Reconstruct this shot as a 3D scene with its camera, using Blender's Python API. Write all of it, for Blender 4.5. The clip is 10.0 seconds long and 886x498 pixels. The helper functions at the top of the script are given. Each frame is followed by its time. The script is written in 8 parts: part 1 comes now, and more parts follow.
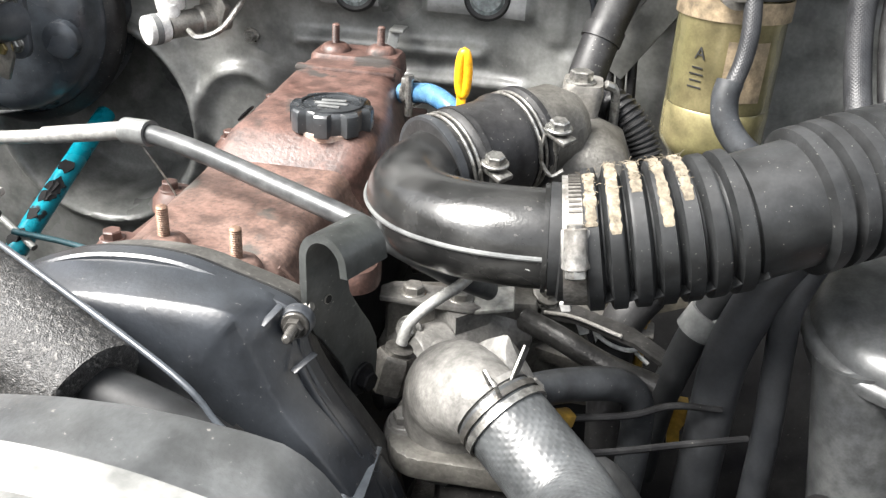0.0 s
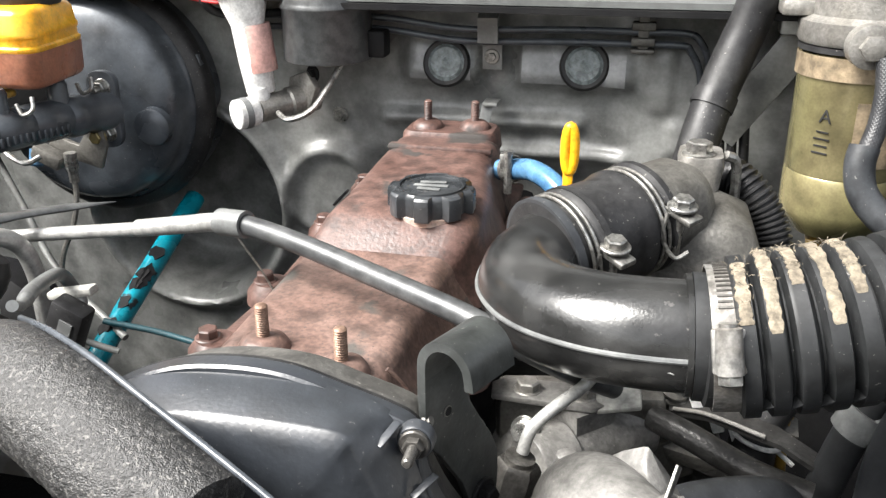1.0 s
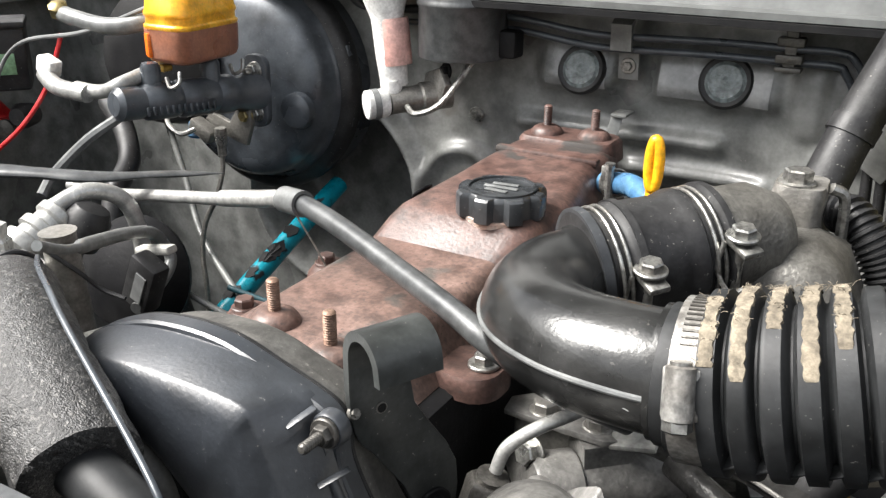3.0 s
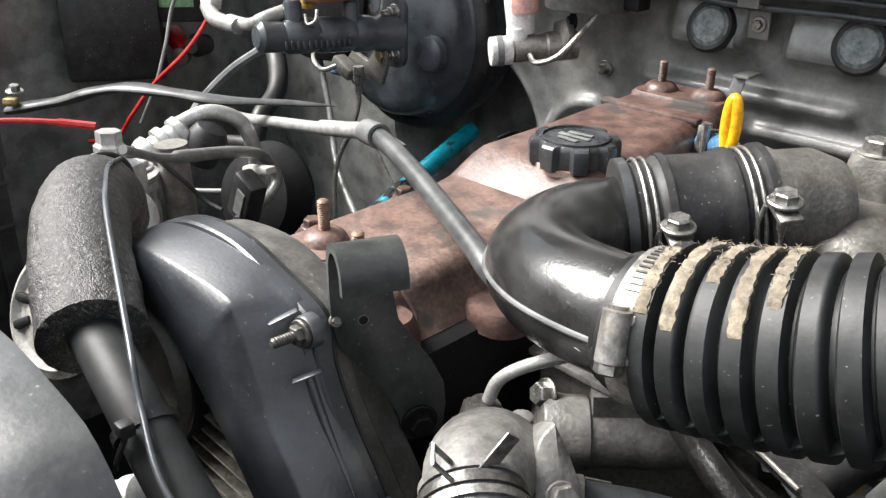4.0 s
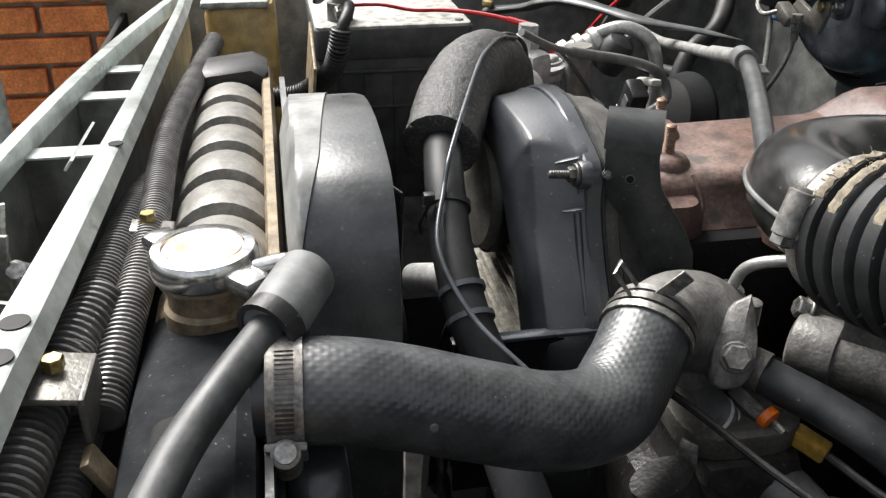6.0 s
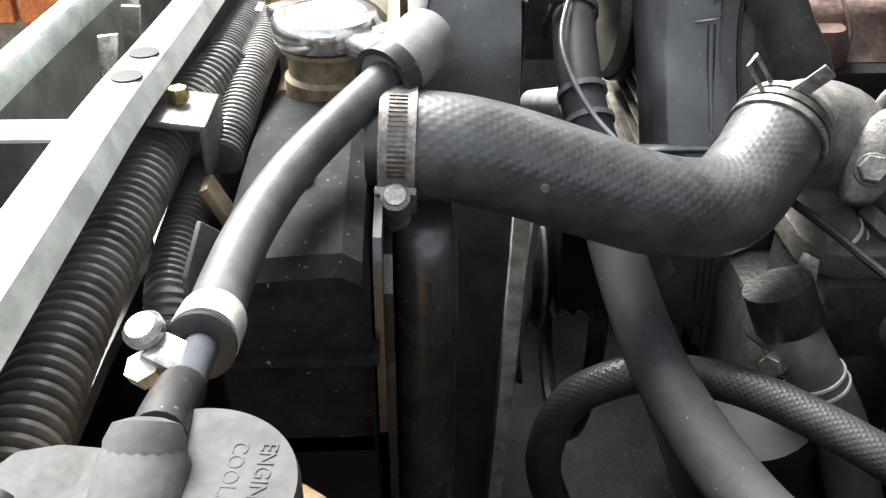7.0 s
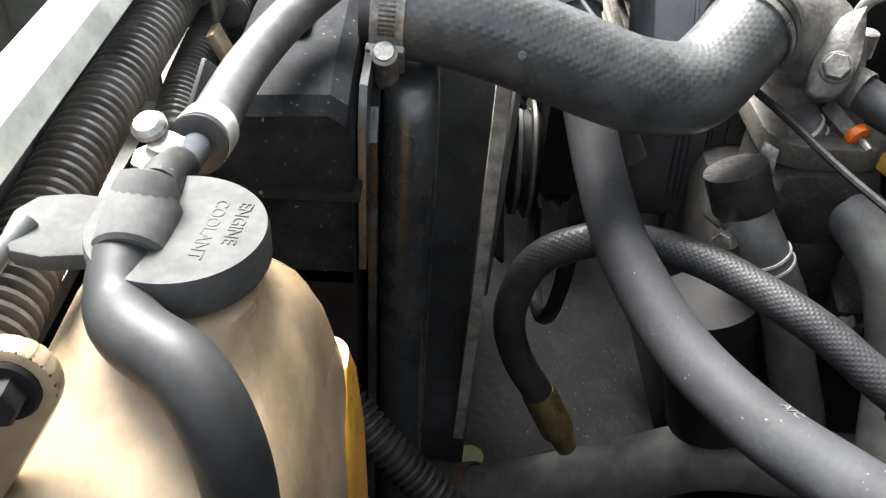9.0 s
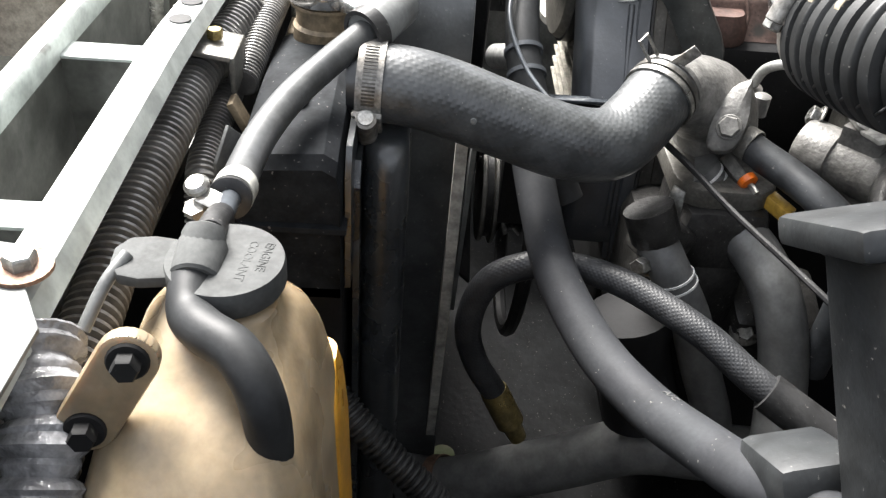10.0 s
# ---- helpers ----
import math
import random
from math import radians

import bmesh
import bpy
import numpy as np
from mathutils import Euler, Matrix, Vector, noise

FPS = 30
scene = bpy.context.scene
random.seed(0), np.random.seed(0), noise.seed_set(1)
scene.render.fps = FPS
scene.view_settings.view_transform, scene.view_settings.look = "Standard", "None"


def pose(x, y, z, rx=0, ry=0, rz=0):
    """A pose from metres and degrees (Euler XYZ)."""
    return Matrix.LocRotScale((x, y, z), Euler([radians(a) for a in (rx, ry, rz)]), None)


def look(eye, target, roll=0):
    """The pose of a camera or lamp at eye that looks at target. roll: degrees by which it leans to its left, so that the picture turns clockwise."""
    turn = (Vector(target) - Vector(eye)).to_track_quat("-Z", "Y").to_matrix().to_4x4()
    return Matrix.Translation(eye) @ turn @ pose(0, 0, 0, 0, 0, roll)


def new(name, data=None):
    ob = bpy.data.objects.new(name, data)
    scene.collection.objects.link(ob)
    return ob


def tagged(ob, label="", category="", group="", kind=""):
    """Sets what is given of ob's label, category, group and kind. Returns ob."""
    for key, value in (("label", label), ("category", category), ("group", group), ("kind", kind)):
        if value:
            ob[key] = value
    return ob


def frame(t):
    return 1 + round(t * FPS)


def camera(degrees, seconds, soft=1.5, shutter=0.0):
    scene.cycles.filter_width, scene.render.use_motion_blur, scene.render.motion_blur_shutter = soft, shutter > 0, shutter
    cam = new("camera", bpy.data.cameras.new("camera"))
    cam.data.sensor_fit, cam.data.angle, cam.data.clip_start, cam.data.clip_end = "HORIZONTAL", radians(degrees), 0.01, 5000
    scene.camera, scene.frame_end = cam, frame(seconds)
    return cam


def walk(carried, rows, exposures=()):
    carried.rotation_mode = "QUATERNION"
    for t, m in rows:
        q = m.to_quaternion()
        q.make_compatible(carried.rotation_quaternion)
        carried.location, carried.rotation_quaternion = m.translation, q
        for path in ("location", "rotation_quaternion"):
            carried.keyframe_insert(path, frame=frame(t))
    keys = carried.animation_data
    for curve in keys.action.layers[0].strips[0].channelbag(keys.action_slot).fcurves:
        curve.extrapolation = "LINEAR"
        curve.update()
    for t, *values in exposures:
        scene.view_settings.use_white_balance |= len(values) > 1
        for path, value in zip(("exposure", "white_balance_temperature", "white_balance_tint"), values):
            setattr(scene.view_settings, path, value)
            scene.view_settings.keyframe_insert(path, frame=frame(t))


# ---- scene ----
cam = camera(53.9, 10.0, soft=1.35)
# seconds, place of the eye in metres, Euler angles in degrees
PATH = [
    (0.0, 0.0002, -0.0010, 1.2505, 63.01, -2.95, 9.48),
    (0.5, -0.0313, 0.0256, 1.2524, 64.85, -0.93, 10.64),
    (1.0, -0.0305, 0.0386, 1.2469, 67.06, 0.30, 13.28),
    (1.5, 0.0193, 0.0295, 1.2416, 68.49, 0.30, 23.57),
    (2.0, 0.0353, 0.0245, 1.2465, 69.05, -0.79, 29.50),
    (2.5, 0.0457, 0.0575, 1.2404, 68.97, -0.95, 30.23),
    (3.0, 0.0726, 0.0930, 1.2327, 67.96, -0.54, 30.38),
    (3.2, 0.1023, 0.1074, 1.2288, 67.14, -0.99, 34.15),
    (4.3, 0.1703, 0.1462, 1.2291, 64.71, -0.29, 47.39),
    (4.5, 0.1839, 0.1592, 1.2256, 64.40, -0.34, 49.71),
    (5.0, 0.2282, 0.1643, 1.2364, 63.32, -1.08, 58.66),
    (5.5, 0.2716, 0.1635, 1.2304, 63.21, -0.23, 65.97),
    (6.0, 0.3031, 0.1624, 1.2218, 62.40, -0.56, 79.11),
    (6.2, 0.3133, 0.1590, 1.2157, 62.11, -0.19, 82.65),
    (7.3, 0.3332, 0.1604, 1.1570, 55.19, -0.80, 88.32),
    (7.5, 0.3378, 0.1631, 1.1551, 54.54, -1.18, 88.62),
    (8.0, 0.3381, 0.1652, 1.1544, 53.77, -1.76, 88.87),
    (8.5, 0.3461, 0.1652, 1.1531, 53.02, -2.51, 89.56),
    (9.0, 0.3707, 0.1723, 1.1666, 51.41, -3.11, 90.46),
    (9.5, 0.3969, 0.1767, 1.1835, 50.54, -3.79, 90.71),
    (10.0, 0.4447, 0.1786, 1.2296, 52.60, -3.93, 89.92),
]

EXPOSURES = [(0.0, 1.88), (1.0, 1.64), (2.0, 1.34), (3.2, 1.42), (5.0, 1.26), (6.2, 0.94), (7.3, 2.46), (9.0, 2.54), (10.0, 2.22)]
walk(cam, [(t, pose(x, y, z, rx, ry, rz)) for t, x, y, z, rx, ry, rz in PATH], EXPOSURES)

# ---- daylight: bright soft sky, low wide sun from the front of the car ----
world = bpy.data.worlds.new("sky")
scene.world = world
world.use_nodes = True
wn = world.node_tree.nodes
sky = wn.new("ShaderNodeTexSky")
sky.sky_type = "NISHITA"
sky.sun_disc = False
SUN_ELEV, SUN_AZ = 50.0, 239.0
sky.sun_elevation = radians(SUN_ELEV)
sky.sun_rotation = radians(SUN_AZ)
sky.air_density, sky.dust_density, sky.ozone_density = 1.0, 4.0, 0.6
sky_tint = wn.new("ShaderNodeHueSaturation")
sky_tint.inputs["Saturation"].default_value = 0.25
world.node_tree.links.new(sky.outputs[0], sky_tint.inputs["Color"])
world.node_tree.links.new(sky_tint.outputs[0], wn["Background"].inputs["Color"])
wn["Background"].inputs["Strength"].default_value = 0.117
sun = new("sun", bpy.data.lights.new("sun", "SUN"))
sun.data.energy = 4.1
sun.data.angle = radians(34)
sun.data.color = (1.0, 0.97, 0.93)
sd = Vector((math.sin(radians(SUN_AZ)) * math.cos(radians(SUN_ELEV)), math.cos(radians(SUN_AZ)) * math.cos(radians(SUN_ELEV)), math.sin(radians(SUN_ELEV))))
sun.matrix_world = look(sd * 20, (0, 0, 0))


# ---- materials ----
def surf(name, c1, c2, rough=0.5, metal=0.0, scale=40.0, fine=500.0, bump=0.15, rvar=0.2, grain=0.15, spot=None, coat=0.0, lo=0.35, hi=0.65, emis=None, sss=0.0, stretch=None, spec=0.5, grime=0.22, fleck=0.0, fleck_c=(0.24, 0.23, 0.21), fleck_s=420.0):
    """A worn surface: two colours mixed by coarse noise, fine grain, spots (colour, amount 0..1, scale) and bump."""
    m = bpy.data.materials.new(name)
    m.use_nodes = True
    nt = m.node_tree
    nd, lk = nt.nodes, nt.links
    bs = nd["Principled BSDF"]
    tc = nd.new("ShaderNodeTexCoord")
    src = tc.outputs["Object"]
    if stretch:
        mp = nd.new("ShaderNodeMapping")
        mp.inputs["Scale"].default_value = stretch
        lk.new(src, mp.inputs["Vector"])
        src = mp.outputs[0]

    def noise_tex(s, d=4.0):
        n = nd.new("ShaderNodeTexNoise")
        n.inputs["Scale"].default_value, n.inputs["Detail"].default_value = s, d
        lk.new(src, n.inputs["Vector"])
        return n.outputs["Fac"]

    def remap(v, a, b, c, d):
        n = nd.new("ShaderNodeMapRange")
        for i, x in enumerate((a, b, c, d)):
            n.inputs[i + 1].default_value = x
        lk.new(v, n.inputs[0])
        return n.outputs[0]

    def mix(f, a, b, kind="MIX"):
        n = nd.new("ShaderNodeMix")
        n.data_type, n.blend_type = "RGBA", kind
        for sock, v in ((n.inputs[0], f), (n.inputs[6], a), (n.inputs[7], b)):
            if isinstance(v, (int, float)):
                sock.default_value = v
            elif isinstance(v, tuple):
                sock.default_value = (*v[:3], 1)
            else:
                lk.new(v, sock)
        return n.outputs[2]

    n1, n2 = noise_tex(scale), noise_tex(fine, 2.0)
    col = mix(remap(n1, lo, hi, 0, 1), c1, c2)
    g = remap(n2, 0.3, 0.7, 1 - grain, 1 + grain)
    gc = nd.new("ShaderNodeCombineColor")
    for i in range(3):
        lk.new(g, gc.inputs[i])
    col = mix(1.0, col, gc.outputs[0], "MULTIPLY")
    n4 = noise_tex(scale * 3.7, 8.0)
    gm = remap(n4, 0.36, 0.6, 1 - grime, 1 + grime * 0.5)
    gq = nd.new("ShaderNodeCombineColor")
    for i in range(3):
        lk.new(gm, gq.inputs[i])
    col = mix(1.0, col, gq.outputs[0], "MULTIPLY")
    if fleck:
        col = mix(remap(noise_tex(fleck_s, 3.0), 0.70 - 0.3 * fleck, 0.76 - 0.3 * fleck, 0, 0.75), col, fleck_c)
    bs.inputs["Specular IOR Level"].default_value = spec
    r = remap(n1, 0.3, 0.7, max(0.03, rough - rvar / 2), min(1, rough + rvar / 2))
    if spot:
        sc, amount, ss = spot
        n3 = noise_tex(ss, 6.0)
        f = remap(n3, 0.72 - 0.4 * amount, 0.78 - 0.4 * amount, 0, 1)
        col = mix(f, col, sc)
        rr = nd.new("ShaderNodeMath")
        rr.operation = "MULTIPLY_ADD"
        lk.new(f, rr.inputs[0])
        rr.inputs[1].default_value = 0.25
        lk.new(r, rr.inputs[2])
        r = rr.outputs[0]
    lk.new(col, bs.inputs["Base Color"])
    lk.new(r, bs.inputs["Roughness"])
    bs.inputs["Metallic"].default_value = metal
    if coat:
        bs.inputs["Coat Weight"].default_value = coat
        bs.inputs["Coat Roughness"].default_value = 0.12
    if sss:
        bs.inputs["Subsurface Weight"].default_value = sss
        bs.inputs["Subsurface Radius"].default_value = (0.02, 0.012, 0.006)
        bs.inputs["Subsurface Scale"].default_value = 0.5
    if bump:
        ad = nd.new("ShaderNodeMath")
        ad.operation = "MULTIPLY_ADD"
        lk.new(n1, ad.inputs[0])
        ad.inputs[1].default_value = 1.5
        lk.new(n2, ad.inputs[2])
        b = nd.new("ShaderNodeBump")
        b.inputs["Strength"].default_value = bump
        b.inputs["Distance"].default_value = 0.001
        lk.new(ad.outputs[0], b.inputs["Height"])
        lk.new(b.outputs[0], bs.inputs["Normal"])
    return m


def weave(m, scale, strength=0.5, direction="DIAGONAL"):
    """Adds a woven relief to a rubber hose material."""
    nt = m.node_tree
    nd, lk = nt.nodes, nt.links
    bs = nd["Principled BSDF"]
    uv = nd.new("ShaderNodeUVMap")
    mp = nd.new("ShaderNodeMapping")
    mp.inputs["Rotation"].default_value = (0, 0, radians(45))
    mp.inputs["Scale"].default_value = (scale, scale, scale)
    ck = nd.new("ShaderNodeTexWave")
    ck.inputs["Scale"].default_value = 1.0
    ck2 = nd.new("ShaderNodeTexWave")
    ck2.bands_direction = "Y"
    ck2.inputs["Scale"].default_value = 1.0
    lk.new(uv.outputs[0], mp.inputs["Vector"])
    lk.new(mp.outputs[0], ck.inputs["Vector"])
    lk.new(mp.outputs[0], ck2.inputs["Vector"])
    mu = nd.new("ShaderNodeMath")
    mu.operation = "MULTIPLY"
    lk.new(ck.outputs["Fac"], mu.inputs[0])
    lk.new(ck2.outputs["Fac"], mu.inputs[1])
    b = nd.new("ShaderNodeBump")
    b.inputs["Strength"].default_value = strength
    b.inputs["Distance"].default_value = 0.0008
    lk.new(mu.outputs[0], b.inputs["Height"])
    old = bs.inputs["Normal"].links[0].from_socket if bs.inputs["Normal"].links else None
    if old:
        lk.new(old, b.inputs["Normal"])
    lk.new(b.outputs[0], bs.inputs["Normal"])
    return m


RUST = surf("red_brown_paint", (0.073, 0.040, 0.0325), (0.102, 0.0595, 0.049), 0.50, 0, 22, 380, 0.3, 0.2, 0.25, ((0.034, 0.029, 0.026), 0.33, 26), lo=0.3, hi=0.7, grime=0.42, fleck=0.18, fleck_c=(0.035, 0.03, 0.028))
RUST_DUSTY = surf("dusty_red_brown_paint", (0.103, 0.061, 0.049), (0.150, 0.099, 0.082), 0.48, 0, 18, 340, 0.35, 0.2, 0.28, ((0.068, 0.062, 0.055), 0.35, 24), lo=0.3, hi=0.7, grime=0.42, fleck=0.22, fleck_c=(0.05, 0.042, 0.038))
COVER = surf("scuffed_blue_black_plastic", (0.019, 0.022, 0.027), (0.030, 0.034, 0.040), 0.36, 0, 14, 420, 0.14, 0.2, 0.12, ((0.07, 0.07, 0.07), 0.06, 26), grime=0.3, fleck=0.015, spec=1.0)
COVER_DUST = surf("dusty_cover_plastic", (0.045, 0.045, 0.043), (0.088, 0.084, 0.076), 0.6, 0, 16, 420, 0.3, 0.2, 0.2, grime=0.4, fleck=0.06)
PLATE_BROWN = surf("grimy_brown_plate", (0.026, 0.024, 0.020), (0.040, 0.037, 0.031), 0.55, 0, 16, 420, 0.3, 0.2, 0.2, grime=0.4)
DISC_DUST = surf("dusty_grey_beige_disc", (0.105, 0.100, 0.087), (0.068, 0.064, 0.055), 0.5, 0, 20, 420, 0.25, 0.2, 0.2, grime=0.4)
RIB_DUST = surf("worn_rib_metal", (0.28, 0.265, 0.23), (0.13, 0.12, 0.10), 0.45, 0.3, 40, 500, 0.2, 0.2, 0.2, grime=0.4)
END_TANK = surf("moulded_grey_tank_plastic", (0.014, 0.015, 0.017), (0.022, 0.024, 0.026), 0.75, 0, 20, 420, 0.1, 0.1, 0.12, ((0.04, 0.04, 0.038), 0.10, 26), grime=0.3, fleck=0.015, spec=0.06)
# near-black that stands in for shade in holes, slots and deep recesses
PITCH = surf("recess_shade_black", (0.006, 0.006, 0.0065), (0.011, 0.011, 0.012), 0.6, 0, 14, 260, 0.2, 0.2, 0.15, spec=0.3)
CAP_RUBBER = surf("dull_grey_cap_rubber", (0.050, 0.052, 0.052), (0.068, 0.070, 0.069), 0.75, 0, 30, 500, 0.12, 0.15, 0.12, spec=0.25)
HOSE_GREY = surf("worn_grey_hose_rubber", (0.046, 0.048, 0.050), (0.070, 0.072, 0.072), 0.48, 0, 26, 450, 0.1, 0.15, 0.12, grime=0.3, spec=0.4)
DULL_CYAN = surf("grimy_turquoise", (0.015, 0.06, 0.075), (0.03, 0.08, 0.095), 0.5, 0, 30, 400, 0.1)
PALE_PANEL = surf("sky_glare_panel_paint", (0.25, 0.255, 0.25), (0.33, 0.335, 0.33), 0.3, 0, 12, 300, 0.06, 0.2, 0.08, ((0.13, 0.13, 0.125), 0.16, 20), coat=0.3, grime=0.3)
POCKET = surf("grimy_shaded_pocket_paint", (0.10, 0.102, 0.095), (0.15, 0.15, 0.14), 0.5, 0, 12, 300, 0.1, 0.2, 0.1, ((0.04, 0.038, 0.034), 0.2, 14), grime=0.4)
DRUM = surf("dusty_grey_shroud_plastic", (0.048, 0.051, 0.053), (0.077, 0.080, 0.081), 0.38, 0, 14, 420, 0.16, 0.25, 0.12, ((0.13, 0.13, 0.125), 0.08, 24), grime=0.35, fleck=0.02, spec=0.9)
CLAMP = surf("dull_clamp_steel", (0.30, 0.295, 0.28), (0.20, 0.185, 0.165), 0.45, 0.55, 60, 600, 0.2, 0.2, 0.18, ((0.16, 0.09, 0.055), 0.16, 50), grime=0.4)
CASE_BATT = surf("dusty_battery_case", (0.042, 0.044, 0.043), (0.062, 0.063, 0.061), 0.55, 0, 18, 420, 0.1, 0.2, 0.1, grime=0.35, spec=0.4)
CASE_GREY = surf("dull_grey_case_plastic", (0.014, 0.0155, 0.017), (0.025, 0.027, 0.028), 0.5, 0, 20, 420, 0.12, 0.2, 0.15, grime=0.3, fleck=0.03, spec=0.4)
# light grey that also holds the sheen on the drum rim
PANEL_GREY = surf("scuffed_light_grey_sheen", (0.19, 0.193, 0.186), (0.25, 0.253, 0.245), 0.45, 0, 16, 400, 0.1, 0.2, 0.1, ((0.10, 0.10, 0.10), 0.16, 30), grime=0.3)
# pale tone for dusty parts and for sunlight put into the colour
DUSTY_SUNLIT = surf("dusty_sunlit_surface", (0.42, 0.42, 0.39), (0.32, 0.31, 0.28), 0.6, 0, 24, 420, 0.15, 0.2, 0.15, ((0.14, 0.13, 0.12), 0.16, 30), grime=0.4)
AMBER_STAIN = surf("stained_amber_plastic", (0.50, 0.36, 0.13), (0.38, 0.25, 0.09), 0.35, 0, 14, 400, 0.06, 0.2, 0.08, ((0.24, 0.15, 0.06), 0.2, 12), sss=0.2, grime=0.35)
CAST_GREY = surf("dull_grey_casting", (0.19, 0.185, 0.175), (0.13, 0.127, 0.118), 0.5, 0.15, 22, 420, 0.4, 0.2, 0.18, grime=0.35, fleck=0.08)
BOLT_GREASY = surf("greasy_dark_steel", (0.13, 0.125, 0.115), (0.07, 0.066, 0.06), 0.4, 0.6, 90, 700, 0.2)
WORN = surf("bare_worn_metal", (0.5, 0.43, 0.38), (0.42, 0.28, 0.22), 0.4, 0.3, 90, 700, 0.3)
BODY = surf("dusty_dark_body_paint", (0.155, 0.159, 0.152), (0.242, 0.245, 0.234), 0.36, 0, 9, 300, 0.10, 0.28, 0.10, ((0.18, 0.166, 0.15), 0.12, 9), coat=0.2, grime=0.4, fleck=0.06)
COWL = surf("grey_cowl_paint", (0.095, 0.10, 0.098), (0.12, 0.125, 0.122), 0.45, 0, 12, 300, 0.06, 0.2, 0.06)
# near-black for dark parts; in deep gaps it also carries the shade
BODY_DARK = surf("dark_paint_and_gap_shade", (0.005, 0.005, 0.006), (0.012, 0.012, 0.012), 0.62, 0, 14, 260, 0.2, 0.3, 0.15, spec=0.2, fleck=0.04, fleck_c=(0.05, 0.05, 0.045))
WHITE_PAINT = surf("chipped_pale_paint", (0.34, 0.372, 0.355), (0.43, 0.458, 0.438), 0.35, 0, 14, 400, 0.06, 0.2, 0.07, ((0.22, 0.22, 0.21), 0.16, 40), coat=0.3, grime=0.3)
BOOST = surf("satin_black_steel", (0.055, 0.063, 0.073), (0.080, 0.088, 0.098), 0.30, 0.15, 12, 400, 0.05, 0.2, 0.08, grime=0.35, fleck=0.02)
BLACK_METAL = surf("worn_dark_metal", (0.046, 0.047, 0.047), (0.080, 0.080, 0.078), 0.24, 0.65, 16, 600, 0.10, 0.16, 0.08, ((0.20, 0.19, 0.18), 0.04, 60), grime=0.35, fleck=0.03)
RUBBER = surf("black_rubber", (0.013, 0.013, 0.014), (0.025, 0.025, 0.025), 0.5, 0, 30, 500, 0.15, 0.25, 0.18, grime=0.35, fleck=0.05, spec=0.4)
RUBBER_GREY = surf("dusty_grey_rubber", (0.024, 0.026, 0.029), (0.040, 0.043, 0.046), 0.48, 0, 22, 450, 0.1, 0.22, 0.12, grime=0.35, fleck=0.04, spec=0.4)
AC_RUBBER = surf("matt_black_hose_rubber", (0.026, 0.027, 0.030), (0.034, 0.036, 0.039), 0.66, 0, 22, 450, 0.08, 0.12, 0.10, grime=0.12, fleck=0.006, spec=0.15)
# paler than the other rubber to make up for weak light deep down
LOWER_RUBBER = surf("lightened_grey_rubber", (0.085, 0.087, 0.087), (0.12, 0.122, 0.12), 0.42, 0, 24, 450, 0.08, 0.15, 0.1, grime=0.25, spec=0.6)
WING_RUBBER = surf("dusty_dark_rubber", (0.024, 0.026, 0.029), (0.037, 0.039, 0.042), 0.45, 0, 22, 450, 0.08, 0.2, 0.12, grime=0.2, spec=0.5)
PUMP_DARK = surf("oily_dark_casting", (0.045, 0.044, 0.042), (0.024, 0.023, 0.022), 0.42, 0.3, 24, 420, 0.45, 0.25, 0.2, grime=0.4, fleck=0.06)
# floor colour that holds the shade deep under the engine
DEEP = surf("deep_shade_black", (0.003, 0.0033, 0.0036), (0.008, 0.0085, 0.009), 0.5, 0, 9, 120, 0.5, 0.3, 0.3, ((0.02, 0.02, 0.02), 0.12, 20), spec=0.15, grime=0.5, fleck=0.05)
RUBBER_SLEEK = surf("satin_black_rubber", (0.015, 0.016, 0.017), (0.024, 0.025, 0.026), 0.52, 0, 24, 500, 0.06, 0.12, 0.1, spec=0.28, grime=0.25)
WOVEN = weave(surf("woven_radiator_hose", (0.042, 0.045, 0.047), (0.064, 0.068, 0.070), 0.38, 0, 30, 500, 0.05, 0.16, 0.12, grime=0.3, fleck=0.008, fleck_s=700, spec=0.7), 0.26, 0.17)
BRAID = weave(surf("braided_hose", (0.020, 0.021, 0.023), (0.032, 0.033, 0.035), 0.45, 0, 40, 500, 0.05, 0.15, 0.1, spec=0.4), 0.42, 0.22)
RIBBED = surf("ribbed_black_plastic", (0.013, 0.014, 0.0145), (0.023, 0.024, 0.025), 0.5, 0, 25, 500, 0.08, 0.2, 0.12, grime=0.35, fleck=0.010, fleck_s=600, spec=0.4)
CONDUIT = surf("dusty_conduit", (0.095, 0.092, 0.087), (0.15, 0.145, 0.136), 0.36, 0, 20, 500, 0.06, 0.2, 0.15, grime=0.4, spec=0.7)
PLASTIC = surf("grey_black_plastic", (0.022, 0.025, 0.028), (0.036, 0.039, 0.042), 0.30, 0, 18, 420, 0.18, 0.24, 0.1, ((0.09, 0.09, 0.09), 0.06, 40), grime=0.35, fleck=0.05, fleck_s=500, spec=0.9)
PLASTIC_GREY = surf("dusty_grey_plastic", (0.12, 0.125, 0.125), (0.17, 0.175, 0.172), 0.5, 0, 20, 400, 0.08, 0.2, 0.1)
HOOK = surf("dark_green_grey_bracket", (0.031, 0.034, 0.033), (0.046, 0.049, 0.047), 0.42, 0.1, 26, 420, 0.12, 0.2, 0.12, ((0.08, 0.075, 0.07), 0.05, 80), grime=0.3, fleck=0.04)
FOAM = surf("black_foam_insulation", (0.011, 0.011, 0.011), (0.032, 0.031, 0.030), 0.5, 0, 300, 1500, 0.75, 0.3, 0.5, lo=0.35, hi=0.8, grime=0.6, fleck=0.42, fleck_c=(0.12, 0.116, 0.108), fleck_s=520, spec=0.8)
